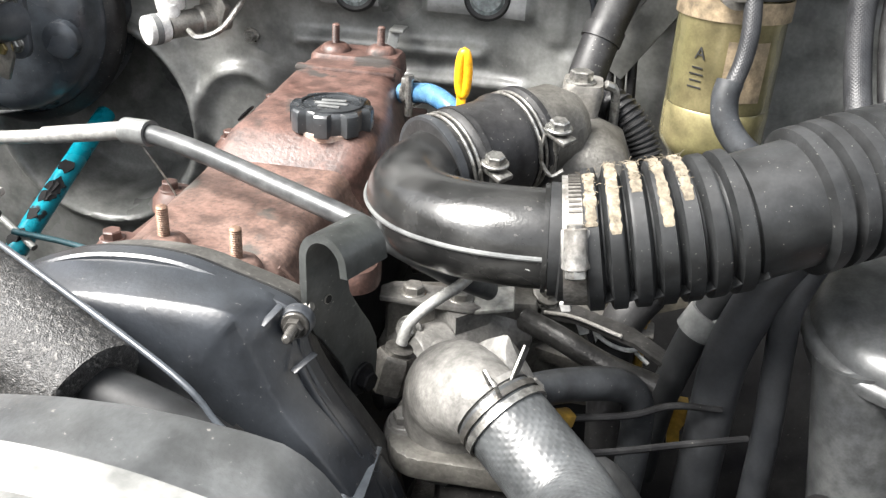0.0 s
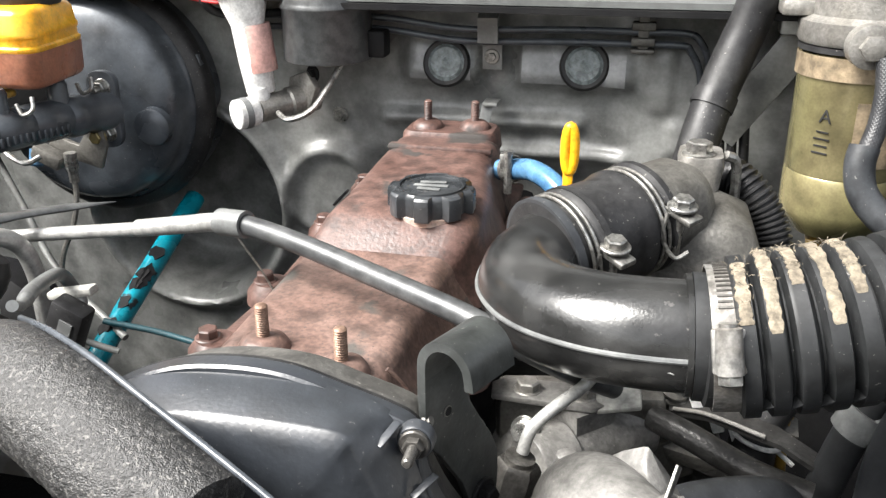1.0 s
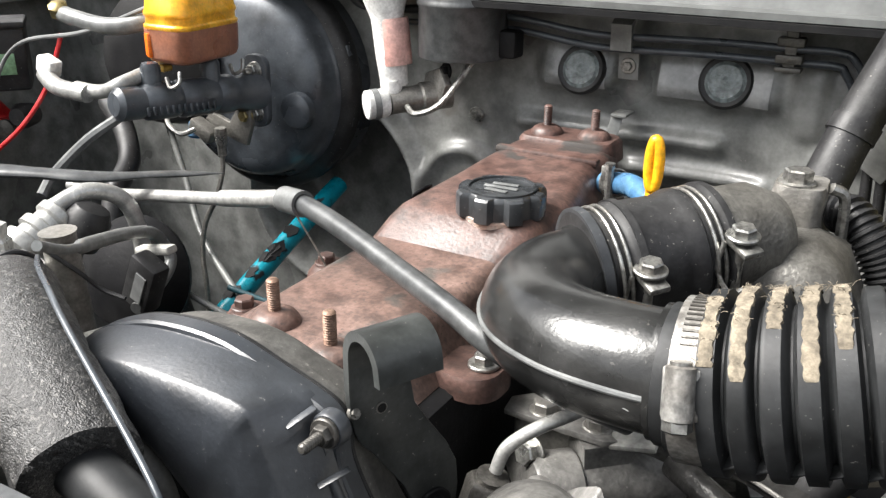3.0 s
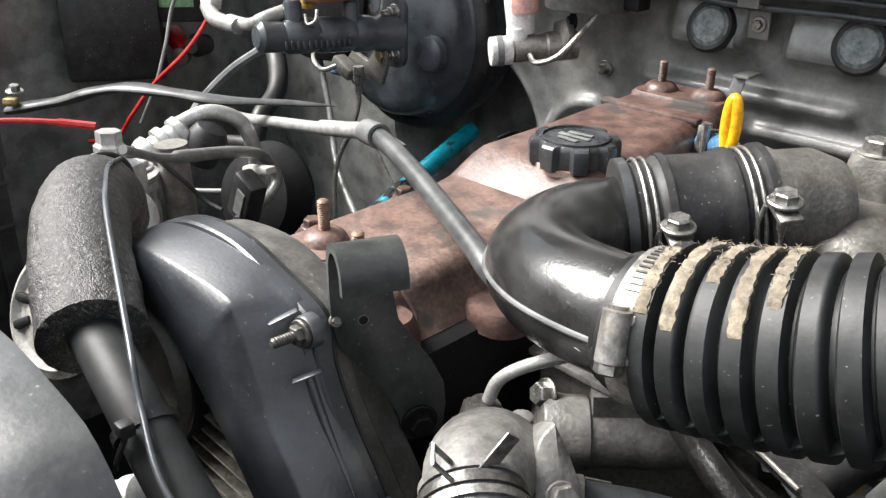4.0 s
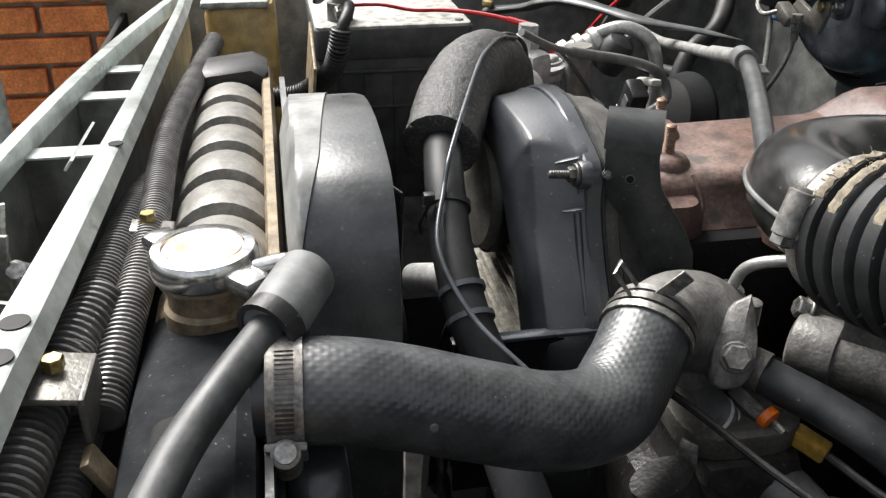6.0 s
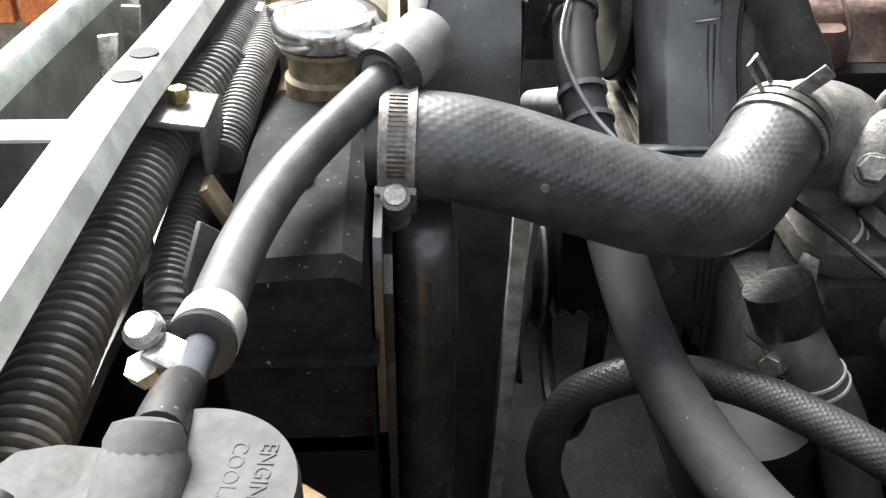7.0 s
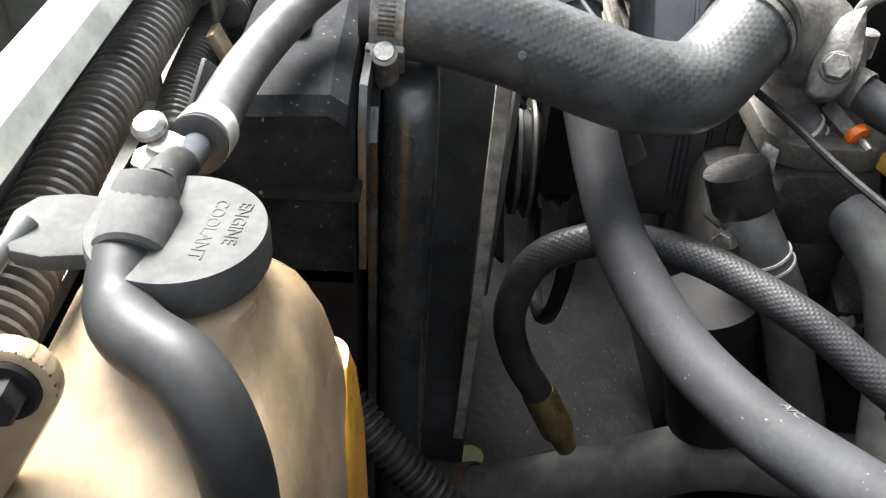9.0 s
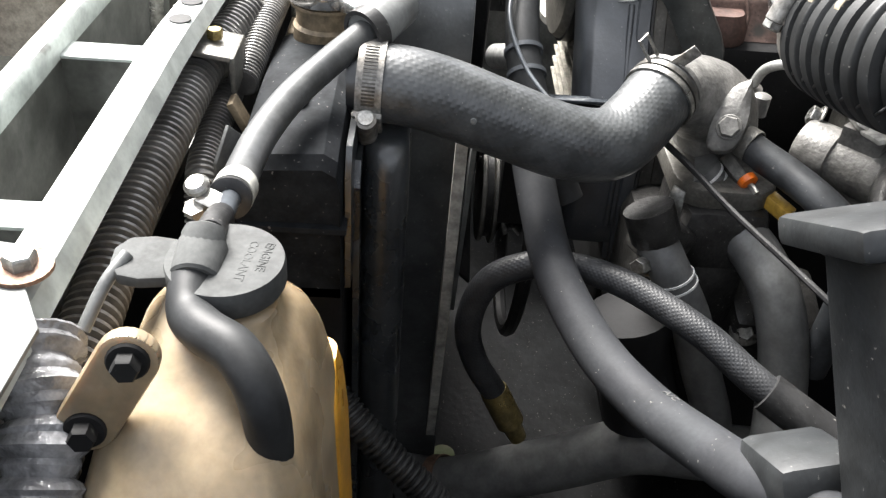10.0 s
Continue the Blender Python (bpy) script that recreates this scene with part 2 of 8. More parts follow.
ALU = surf("dull_cast_aluminium", (0.30, 0.29, 0.27), (0.20, 0.19, 0.17), 0.45, 0.55, 30, 500, 0.35, 0.2, 0.15)
ALU_DIRTY = surf("oily_cast_aluminium", (0.17, 0.165, 0.15), (0.085, 0.08, 0.07), 0.5, 0.4, 24, 420, 0.45, 0.25, 0.2)
STEEL = surf("zinc_plated_steel", (0.42, 0.42, 0.40), (0.27, 0.26, 0.24), 0.36, 0.85, 70, 700, 0.15, 0.25, 0.15, grime=0.4)
PIPE_DARK = surf("dark_grey_painted_pipe", (0.055, 0.058, 0.060), (0.080, 0.083, 0.083), 0.38, 0.2, 30, 600, 0.08, 0.2, 0.1, grime=0.3)
PIPE_GREY = surf("grey_painted_pipe", (0.13, 0.135, 0.135), (0.18, 0.185, 0.18), 0.38, 0.2, 30, 600, 0.08, 0.2, 0.1)
PIPE_BRIGHT = surf("bright_worn_pipe", (0.48, 0.48, 0.46), (0.33, 0.33, 0.32), 0.35, 0.5, 40, 600, 0.1, 0.2, 0.1)
BOLT_RUST = surf("rusty_thread", (0.28, 0.19, 0.14), (0.17, 0.10, 0.07), 0.5, 0.5, 90, 800, 0.3)
CHROME = surf("worn_chrome", (0.72, 0.72, 0.71), (0.58, 0.57, 0.55), 0.18, 0.95, 60, 500, 0.04, 0.15, 0.05)
BRASS = surf("brass", (0.32, 0.25, 0.10), (0.22, 0.18, 0.09), 0.35, 0.8, 60, 600, 0.1)
GOLD = surf("olive_gold_lacquer", (0.32, 0.275, 0.15), (0.20, 0.19, 0.085), 0.24, 0.45, 9, 500, 0.04, 0.15, 0.08, ((0.11, 0.115, 0.055), 0.22, 9), coat=0.4, grime=0.4)
YELLOW = surf("yellow_plastic", (0.85, 0.42, 0.01), (0.78, 0.36, 0.01), 0.35, 0, 50, 500, 0.03, sss=0.1)
YELLOW_DULL = surf("aged_yellow_plastic", (0.40, 0.25, 0.04), (0.30, 0.18, 0.04), 0.4, 0, 50, 500, 0.05, grime=0.3)
ORANGE = surf("orange_plastic", (0.75, 0.16, 0.01), (0.65, 0.12, 0.01), 0.35, 0, 50, 500, 0.03)
BLUE = surf("faded_blue_rubber", (0.05, 0.13, 0.24), (0.08, 0.18, 0.30), 0.26, 0, 40, 500, 0.04)
CYAN = surf("chipped_turquoise_paint", (0.0, 0.22, 0.29), (0.0, 0.27, 0.35), 0.35, 0, 24, 500, 0.1, 0.2, 0.08, ((0.01, 0.012, 0.014), 0.36, 50))
RED = surf("red_plastic", (0.42, 0.012, 0.015), (0.50, 0.03, 0.03), 0.4, 0, 60, 500, 0.03)
GREEN_LABEL = surf("pale_green_label", (0.20, 0.36, 0.20), (0.24, 0.40, 0.24), 0.6, 0, 60, 300, 0.02)
CREAM = surf("aged_cream_plastic", (0.255, 0.192, 0.118), (0.318, 0.255, 0.172), 0.30, 0, 12, 400, 0.06, 0.18, 0.06, ((0.21, 0.125, 0.06), 0.30, 10), sss=0.25, grime=0.3)
CREAM_FLUID = surf("amber_coolant_behind_plastic", (0.55, 0.28, 0.03), (0.48, 0.24, 0.035), 0.3, 0, 14, 400, 0.03, sss=0.2)
FLUID_ORANGE = surf("amber_reservoir_plastic", (0.80, 0.36, 0.02), (0.88, 0.48, 0.04), 0.25, 0, 18, 400, 0.03, sss=0.25)
FLUID_BROWN = surf("brown_tinted_reservoir", (0.36, 0.16, 0.10), (0.28, 0.115, 0.07), 0.3, 0, 18, 400, 0.03, sss=0.25)
WHITE_PLASTIC = surf("white_plastic", (0.66, 0.66, 0.64), (0.75, 0.75, 0.73), 0.4, 0, 30, 400, 0.05)
PINK_FLUID = surf("pink_tinted_plastic", (0.55, 0.30, 0.26), (0.62, 0.40, 0.36), 0.35, 0, 24, 400, 0.03)
TAN = surf("torn_tan_fabric", (0.135, 0.114, 0.084), (0.215, 0.185, 0.138), 0.9, 0, 60, 900, 0.35, 0.1, 0.18, grime=0.4)
BRICK = surf("orange_brick", (0.66, 0.22, 0.065), (0.52, 0.155, 0.05), 0.8, 0, 10, 160, 0.4, 0.1, 0.25, ((0.34, 0.12, 0.07), 0.2, 14))
MORTAR = surf("grey_mortar", (0.30, 0.27, 0.22), (0.24, 0.21, 0.17), 0.9, 0, 10, 160, 0.4)
CONCRETE = surf("mossy_concrete", (0.26, 0.25, 0.21), (0.20, 0.20, 0.16), 0.85, 0, 2.0, 60, 0.4, 0.1, 0.15, ((0.10, 0.14, 0.035), 0.33, 1.6))
RAD_TANK = surf("dusty_radiator_tank", (0.26, 0.25, 0.23), (0.19, 0.185, 0.17), 0.4, 0.15, 30, 500, 0.12)
RAD_TAN = surf("tan_stained_radiator_metal", (0.27, 0.21, 0.135), (0.19, 0.15, 0.10), 0.5, 0.2, 30, 500, 0.2, grime=0.4)
GLASS_PLUG = surf("wrinkled_grey_plug", (0.13, 0.15, 0.15), (0.24, 0.28, 0.28), 0.28, 0, 90, 300, 1.0, 0.2, 0.1)
INK = surf("dark_print", (0.015, 0.015, 0.014), (0.02, 0.02, 0.02), 0.5, 0, 50, 300, 0.0)
PALE_PRINT = surf("pale_print", (0.11, 0.11, 0.108), (0.08, 0.08, 0.078), 0.6, 0, 90, 400, 0.0)
CLEAR_TAPE = surf("shiny_clear_tape", (0.16, 0.16, 0.165), (0.36, 0.36, 0.37), 0.15, 0, 60, 300, 1.0, 0.1, 0.1)


# ---- geometry helpers: a shape is (points, faces, uv per point or None) ----
def frame_z(direction, hint=(0, 0, 1)):
    """A rotation whose z axis points along direction."""
    z = Vector(direction).normalized()
    h = Vector(hint)
    if abs(z.dot(h.normalized())) > 0.98:
        h = Vector((0, 1, 0))
    x = h.cross(z).normalized()
    y = z.cross(x)
    return Matrix((x, y, z)).transposed()


def spline(pts, steps=8):
    """Points on a smooth curve through pts."""
    p = [Vector(q) for q in pts]
    p = [2 * p[0] - p[1]] + p + [2 * p[-1] - p[-2]]
    out = []
    for i in range(1, len(p) - 2):
        a, b, c, d = p[i - 1:i + 3]
        for k in range(steps):
            t = k / steps
            out.append(0.5 * ((2 * b) + (c - a) * t + (2 * a - 5 * b + 4 * c - d) * t * t + (3 * b - a - 3 * c + d) * t ** 3))
    out.append(p[-2])
    return out


def resample(path, step):
    d = [0.0]
    for a, b in zip(path, path[1:]):
        d.append(d[-1] + (b - a).length)
    n = max(2, int(d[-1] / step))
    out, j = [], 0
    for i in range(n + 1):
        s = d[-1] * i / n
        while j < len(d) - 2 and d[j + 1] < s:
            j += 1
        f = (s - d[j]) / max(1e-9, d[j + 1] - d[j])
        out.append(path[j].lerp(path[j + 1], f))
    return out


def sweep(path, radius, seg=16, flat=1.0, hint=(0, 0, 1), closed=False, uvs=60.0):
    """A tube along a list of points; radius is a number or a function of the arc length and its fraction."""
    path = [Vector(q) for q in path]
    n = len(path)
    verts, faces, uv = [], [], []
    tang = [(path[min(i + 1, n - 1)] - path[max(i - 1, 0)]).normalized() for i in range(n)]
    x = frame_z(tang[0], hint).col[0].copy()
    total = sum((b - a).length for a, b in zip(path, path[1:]))
    s = 0.0
    for i in range(n):
        if i:
            s += (path[i] - path[i - 1]).length
        z = tang[i]
        x = (x - z * x.dot(z)).normalized()
        y = z.cross(x)
        r = radius(s, s / total) if callable(radius) else radius
        rr = radius(0.0, 0.0) if callable(radius) else radius
        for k in range(seg):
            a = 2 * math.pi * k / seg
            verts.append(path[i] + x * (r * math.cos(a)) + y * (r * flat * math.sin(a)))
            uv.append((s * uvs * 6, a * rr * uvs * 6))
    for i in range(n - 1):
        for k in range(seg):
            k2 = (k + 1) % seg
            faces.append((i * seg + k, i * seg + k2, (i + 1) * seg + k2, (i + 1) * seg + k))
    if not closed:
        faces.append(tuple(reversed(range(seg))))
        faces.append(tuple(range((n - 1) * seg, n * seg)))
    return verts, faces, uv


def tube(pts, radius, seg=16, steps=8, **kw):
    return sweep(spline(pts, steps), radius, seg, **kw)


def ribbed(pts, r_in, r_out, pitch, seg=20, duty=0.55, sub=6):
    """A corrugated hose along pts."""
    path = resample(spline(pts, 12), pitch / sub)

    def rad(s, f):
        u = (s / pitch) % 1.0
        w = 0.5 - 0.5 * math.cos(2 * math.pi * u)
        return r_in + (r_out - r_in) * min(1.0, max(0.0, (w - (1 - duty)) / 0.35 + 0.5))
    return sweep(path, rad, seg)


def lathe(profile, origin, axis=(0, 0, 1), seg=24, hint=(0, 0, 1)):
    """profile: (radius, height) along the axis."""
    o, m = Vector(origin), frame_z(axis, hint)
    verts, faces = [], []
    for r, h in profile:
        for k in range(seg):
            a = 2 * math.pi * k / seg
            verts.append(o + m @ Vector((r * math.cos(a), r * math.sin(a), h)))
    n = len(profile)
    for i in range(n - 1):
        for k in range(seg):
            k2 = (k + 1) % seg
            faces.append((i * seg + k, i * seg + k2, (i + 1) * seg + k2, (i + 1) * seg + k))
    faces.append(tuple(reversed(range(seg))))
    faces.append(tuple(range((n - 1) * seg, n * seg)))
    return verts, faces, None


def ring(origin, axis, r, width, thick=0.0015, seg=32):
    """A flat band round an axis."""
    w = width / 2
    v, f, _ = lathe([(r, -w), (r + thick, -w), (r + thick, w), (r, w)], origin, axis, seg)
    f = f[:-2]
    for k in range(seg):
        k2 = (k + 1) % seg
        f.append((3 * seg + k, 3 * seg + k2, k2, k))
    return v, f, None


def block(centre, size, rot=None, bevel=0.0, seg=2):
    bm = bmesh.new()
    bmesh.ops.create_cube(bm, size=1.0)
    bmesh.ops.scale(bm, vec=size, verts=bm.verts)
    if bevel:
        bmesh.ops.bevel(bm, geom=list(bm.edges), offset=bevel, segments=seg, affect="EDGES", profile=0.5)
    m = rot if rot is not None else Matrix.Identity(3)
    bm.verts.index_update()
    v = [Vector(centre) + m @ p.co for p in bm.verts]
    f = [tuple(q.index for q in face.verts) for face in bm.faces]
    bm.free()
    return v, f, None


def prism(outline, origin, normal, thick, hint=(0, 0, 1), bevel=0.0, seg=2):
    """A plate: a 2D outline in the plane at origin, extruded along normal."""
    m = frame_z(normal, hint)
    bm = bmesh.new()
    vs = [bm.verts.new((x, y, 0)) for x, y in outline]
    face = bm.faces.new(vs)
    r = bmesh.ops.extrude_face_region(bm, geom=[face])
    bmesh.ops.translate(bm, vec=(0, 0, thick), verts=[e for e in r["geom"] if isinstance(e, bmesh.types.BMVert)])
    bmesh.ops.recalc_face_normals(bm, faces=bm.faces)
    if bevel:
        bmesh.ops.bevel(bm, geom=list(bm.edges), offset=bevel, segments=seg, affect="EDGES", profile=0.5)
    bm.verts.index_update()
    v = [Vector(origin) + m @ p.co for p in bm.verts]
    f = [tuple(q.index for q in fc.verts) for fc in bm.faces]
    bm.free()
    return v, f, None


def loft(rings, cap=True):
    """Skin over closed rings with the same number of points."""
    n = len(rings[0])
    verts = [Vector(p) for r in rings for p in r]
    faces = []
    for i in range(len(rings) - 1):
        for k in range(n):
            k2 = (k + 1) % n
            faces.append((i * n + k, i * n + k2, (i + 1) * n + k2, (i + 1) * n + k))
    if cap:
        faces.append(tuple(reversed(range(n))))
        faces.append(tuple(range((len(rings) - 1) * n, len(rings) * n)))
    return verts, faces, None


def grid(nx, ny, fn):
    """A sheet of nx by ny cells, its points from fn(u, v)."""
    verts = [Vector(fn(i / nx, j / ny)) for j in range(ny + 1) for i in range(nx + 1)]
    faces = [(j * (nx + 1) + i, j * (nx + 1) + i + 1, (j + 1) * (nx + 1) + i + 1, (j + 1) * (nx + 1) + i) for j in range(ny) for i in range(nx)]
    return verts, faces, None


def join(*shapes):
    verts, faces = [], []
    for v, f, _ in shapes:
        o = len(verts)
        verts += v
        faces += [tuple(i + o for i in q) for q in f]
    return verts, faces, None


def round_rect(w, h, r, n=4):
    out = []
    for cx, cy, a0 in ((w / 2 - r, h / 2 - r, 0), (-w / 2 + r, h / 2 - r, 90), (-w / 2 + r, -h / 2 + r, 180), (w / 2 - r, -h / 2 + r, 270)):
        for k in range(n + 1):
            a = radians(a0 + 90 * k / n)
            out.append((cx + r * math.cos(a), cy + r * math.sin(a)))
    return out


def hexhead(p, axis, r=0.006, h=0.005, washer=0.009, shank=0.0):
    """A bolt head with its washer, sitting on p and pointing along axis."""
    p, a = Vector(p), Vector(axis).normalized()
    shapes = []
    if washer:
        shapes.append(lathe([(washer, 0), (washer, 0.0012), (washer * 0.92, 0.0018)], p, a, 20))
    shapes.append(lathe([(r, 0.001), (r, h), (r * 0.86, h + 0.0009), (r * 0.5, h + 0.0009)], p, a, 6))
    if shank:
        shapes.append(lathe([(r * 0.55, h), (r * 0.55, h + shank), (r * 0.45, h + shank + 0.001)], p, a, 12))
    return join(*shapes)


def thread(p, axis, r, length, pitch=0.0014):
    prof, h = [(r * 0.9, 0.0)], 0.0
    while h < length:
        prof += [(r, h + pitch * 0.3), (r, h + pitch * 0.5), (r * 0.84, h + pitch * 0.95)]
        h += pitch
    prof.append((r * 0.6, h + 0.0005))
    return lathe(prof, p, axis, 14)


# ---- objects ----
def thing(name, base, label, category, group="", kind=""):
    ob = new(name)
    ob.location = base
    ob.empty_display_size = 0.02
    return tagged(ob, label, category, group, kind)


def base_of(ob):
    v = Vector((0, 0, 0))
    while ob is not None:
        v += ob.location
        ob = ob.parent
    return v


def part(name, shape, material, parent=None, label="", angle=38, smooth=True):
    """Links a shape, given in world metres, as one mesh object under parent."""
    verts, faces, uv = shape
    o = base_of(parent) if parent is not None else Vector((0, 0, 0))
    me = bpy.data.meshes.new(name)
    me.from_pydata([tuple(Vector(v) - o) for v in verts], [], faces)
    if uv:
        layer = me.uv_layers.new(name="UVMap")
        loops = np.zeros(len(me.loops), dtype=np.int32)
        me.loops.foreach_get("vertex_index", loops)
        layer.data.foreach_set("uv", np.array(uv, dtype=np.float32)[loops].ravel())
    me.materials.append(material)
    if smooth:
        me.polygons.foreach_set("use_smooth", [True] * len(me.polygons))
        me.set_sharp_from_angle(angle=radians(angle))
    me.update()
    ob = new(name, me)
    if parent is not None:
        ob.parent = parent
    if label:
        ob["label"] = label
    return ob


def solo(name, shape, material, label, category, group="", kind="", angle=38):
    """A thing of one mesh, its origin at the middle of its underside."""
    v = [Vector(p) for p in shape[0]]
    lo = [min(p[i] for p in v) for i in range(3)]
    hi = [max(p[i] for p in v) for i in range(3)]
    base = Vector(((lo[0] + hi[0]) / 2, (lo[1] + hi[1]) / 2, lo[2]))
    ob = part(name, ([p - base for p in v], shape[1], shape[2]), material, None, "", angle)
    ob.location = base
    return tagged(ob, label, category, group, kind)


def writing(text, size, m, material, parent, name="lettering", label=""):
    """Printed words as a thin mesh; m places the text plane."""
    cu = bpy.data.curves.new(name, "FONT")
    cu.body, cu.size, cu.extrude = text, size, 0.0002
    cu.resolution_u = 3
    tmp = bpy.data.objects.new("tmp_text", cu)
    scene.collection.objects.link(tmp)
    me = bpy.data.meshes.new_from_object(tmp.evaluated_get(bpy.context.evaluated_depsgraph_get()))
    bpy.data.objects.remove(tmp)
    bpy.data.curves.remove(cu)
    o = base_of(parent)
    me.transform(Matrix.Translation(-o) @ m)
    me.materials.clear()
    me.materials.append(material)
    ob = new(name, me)
    ob.parent = parent
    if label:
        ob["label"] = label
    return ob


def worm_clamp(origin, axis, r, width, screw_dir, label, parent=None):
    """A steel band clamp with its worm housing and slotted screw."""
    a, o, s = Vector(axis).normalized(), Vector(origin), Vector(screw_dir)
    s = (s - a * s.dot(a)).normalized()
    t = a.cross(s)
    ob = thing("hose_clamp", o - Vector((0, 0, r)), label, "clamp", "hose clamps")
    part("band", ring(o, a, r, width, 0.0012, 40), CLAMP, ob)
    m = Matrix((t, a, s)).transposed()
    part("worm_housing", join(block(o + s * (r + 0.0022), (0.019, width * 1.15, 0.0035), m, 0.001), lathe([(0.003, -0.011), (0.0055, -0.010), (0.0058, 0.009), (0.0045, 0.010)], o + s * (r + 0.005), t, 18)), CLAMP, ob)
    part("screw", join(lathe([(0.004, 0), (0.004, 0.02), (0.003, 0.021)], o + s * (r + 0.005) - t * 0.012, t, 14), lathe([(0.0055, 0), (0.0055, 0.004), (0.004, 0.005)], o + s * (r + 0.005) + t * 0.009, t, 6)), STEEL, ob, "slotted screw")
    for i in range(18):
        k = -0.55 - 0.085 * i
        d = s * math.cos(k) + t * math.sin(k)
        part("slot", block(o + d * (r + 0.0014), (0.0009, width * 0.5, 0.0006), Matrix(((t * math.cos(k) - s * math.sin(k)), a, d)).transposed()), BOLT_GREASY, ob, smooth=False)
    return ob


# ---- the setting: ground, wall, body panels ----
solo("ground", grid(40, 40, lambda u, v: ((u - 0.5) * 400, (v - 0.5) * 400, 0.0)), CONCRETE, "mossy grey concrete yard under the car", "ground", kind="structure")

# firewall with its pressed relief
PLUGS = [(-0.215, 1.090), (-0.088, 1.092)]


def box_mask(x, z, x0, x1, z0, z1, s=0.004):
    def sg(v):
        return 1 / (1 + math.exp(-max(-30, min(30, v / s))))
    return sg(x - x0) * sg(x1 - x) * sg(z - z0) * sg(z1 - z)


def firewall_point(u, v):
    x, z = -1.0 + 1.6 * u, 0.35 + 0.80 * v
    y = 0.846
    # two pressed panels that lean back, tilted to catch the sky
    for x0, x1 in ((-0.258, -0.186), (-0.152, -0.044)):
        y -= 0.018 * box_mask(x, z, x0, x1, 1.072, 1.118, 0.003) * (1 - 0.80 * (z - 1.072) / 0.046)
    # horizontal beads
    y -= 0.012 * box_mask(x, z, -0.282, -0.088, 1.029, 1.041, 0.0022)
    y -= 0.012 * box_mask(x, z, -0.172, -0.045, 0.999, 1.011, 0.0022)
    # lower area steps back, the side bulges forward
    y += 0.022 * box_mask(x, z, -0.30, -0.04, 0.30, 0.992, 0.006)
    y -= 0.02 * box_mask(x, z, -0.045, 0.75, 0.30, 1.125, 0.012)
    # raised outlines of pressings to the side
    y -= 0.006 * box_mask(x, z, -0.034, -0.010, 1.055, 1.112, 0.002)
    y -= 0.006 * box_mask(x, z, -0.012, 0.008, 1.015, 1.047, 0.002)
    # round opening behind the brake servo, with a rolled flange
    d = math.hypot(x + 0.505, z - 0.925)
    y += 0.075 * (1 / (1 + math.exp(-max(-30, min(30, (0.098 - d) / 0.003)))))
    y -= 0.016 * math.exp(-((d - 0.116) / 0.009) ** 2)
    d2 = math.hypot(x + 0.34, z - 0.95)
    y -= 0.010 * math.exp(-((d2 - 0.045) / 0.008) ** 2)
    return (x, y, z)


# pale skins put the sky's reflection into the colour of the pressed panels
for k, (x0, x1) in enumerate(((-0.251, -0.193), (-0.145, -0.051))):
    solo("firewall_panel", grid(24, 12, lambda u, v: (x0 + (x1 - x0) * u, firewall_point((x0 + (x1 - x0) * u + 1.0) / 1.6, (1.0745 + 0.040 * v - 0.35) / 0.80)[1] - 0.0012, 1.0745 + 0.040 * v)), PALE_PANEL, "pressed firewall panel coloured pale for its sky reflection", "panel", kind="structure")
solo("firewall", grid(480, 220, firewall_point), BODY, "dusty dark grey pressed steel firewall behind the engine", "firewall", kind="structure", angle=60)


def strip_x(profile, x0, x1, n=1):
    """A long panel along x: profile is a closed (y, z) outline."""
    return loft([[(x0 + (x1 - x0) * i / n, y, z) for y, z in profile] for i in range(n + 1)])


solo("cowl_panel", strip_x([(0.772, 1.150), (0.768, 1.152), (0.768, 1.157), (0.785, 1.158), (0.80, 1.20), (0.84, 1.30), (1.30, 1.34), (1.30, 1.33), (0.86, 1.14), (0.80, 1.150)], -1.0, 0.6), COWL, "flat grey cowl panel along the top of the firewall", "panel", kind="structure")
solo("cowl_seal", strip_x([(0.764, 1.146), (0.764, 1.151), (0.80, 1.151), (0.80, 1.146)], -0.30, 0.6), BODY_DARK, "dark flange lip under the cowl panel", "trim", kind="structure")

# inner wings close the bay at both sides
solo("inner_wing_right", grid(30, 20, lambda u, v: (-0.92 + 0.10 * v ** 3 * (1 - 0.3 * u) - 0.05 * math.sin(u * 9) * (1 - v) ** 2, -0.05 + 1.0 * u, 1.12 - 0.8 * v)), BODY, "dusty dark inner wing panel beside the battery", "panel", kind="structure")
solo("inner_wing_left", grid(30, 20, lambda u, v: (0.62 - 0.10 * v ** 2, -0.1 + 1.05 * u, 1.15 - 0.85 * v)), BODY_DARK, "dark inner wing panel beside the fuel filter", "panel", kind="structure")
solo("wing_edge", loft([[(-0.925 - 0.09 * k, -0.05 + 1.0 * u, 1.12 + 0.03 * k) for k in (0, 1)] + [(-0.925 - 0.09 * k, -0.05 + 1.0 * u, 1.11 + 0.03 * k) for k in (1, 0)] for u in (0, 0.25, 0.5, 0.75, 1)]), BODY, "dusty grey wing flange above the inner wing", "panel", kind="structure")

# added out of view to keep low light out of the bay's front
solo("front_light_block", block((-0.17, -0.03, 0.70), (1.60, 0.008, 0.52), None, 0.002), BODY_DARK, "unseen dark panel added to block light from the front", "panel", kind="structure")

# raised bonnet closes the place above the engine; unseen, added to block sky light
solo("bonnet", loft([[(x, y, z) for y, z in ((0.98, 1.34), (0.80, 1.80), (0.58, 2.28), (0.56, 2.30), (0.78, 1.82), (0.96, 1.36))] for x in (-0.85, -0.4, 0.1, 0.55)]), BODY, "unseen raised dark bonnet added to block sky over the engine bay", "bonnet", kind="structure")

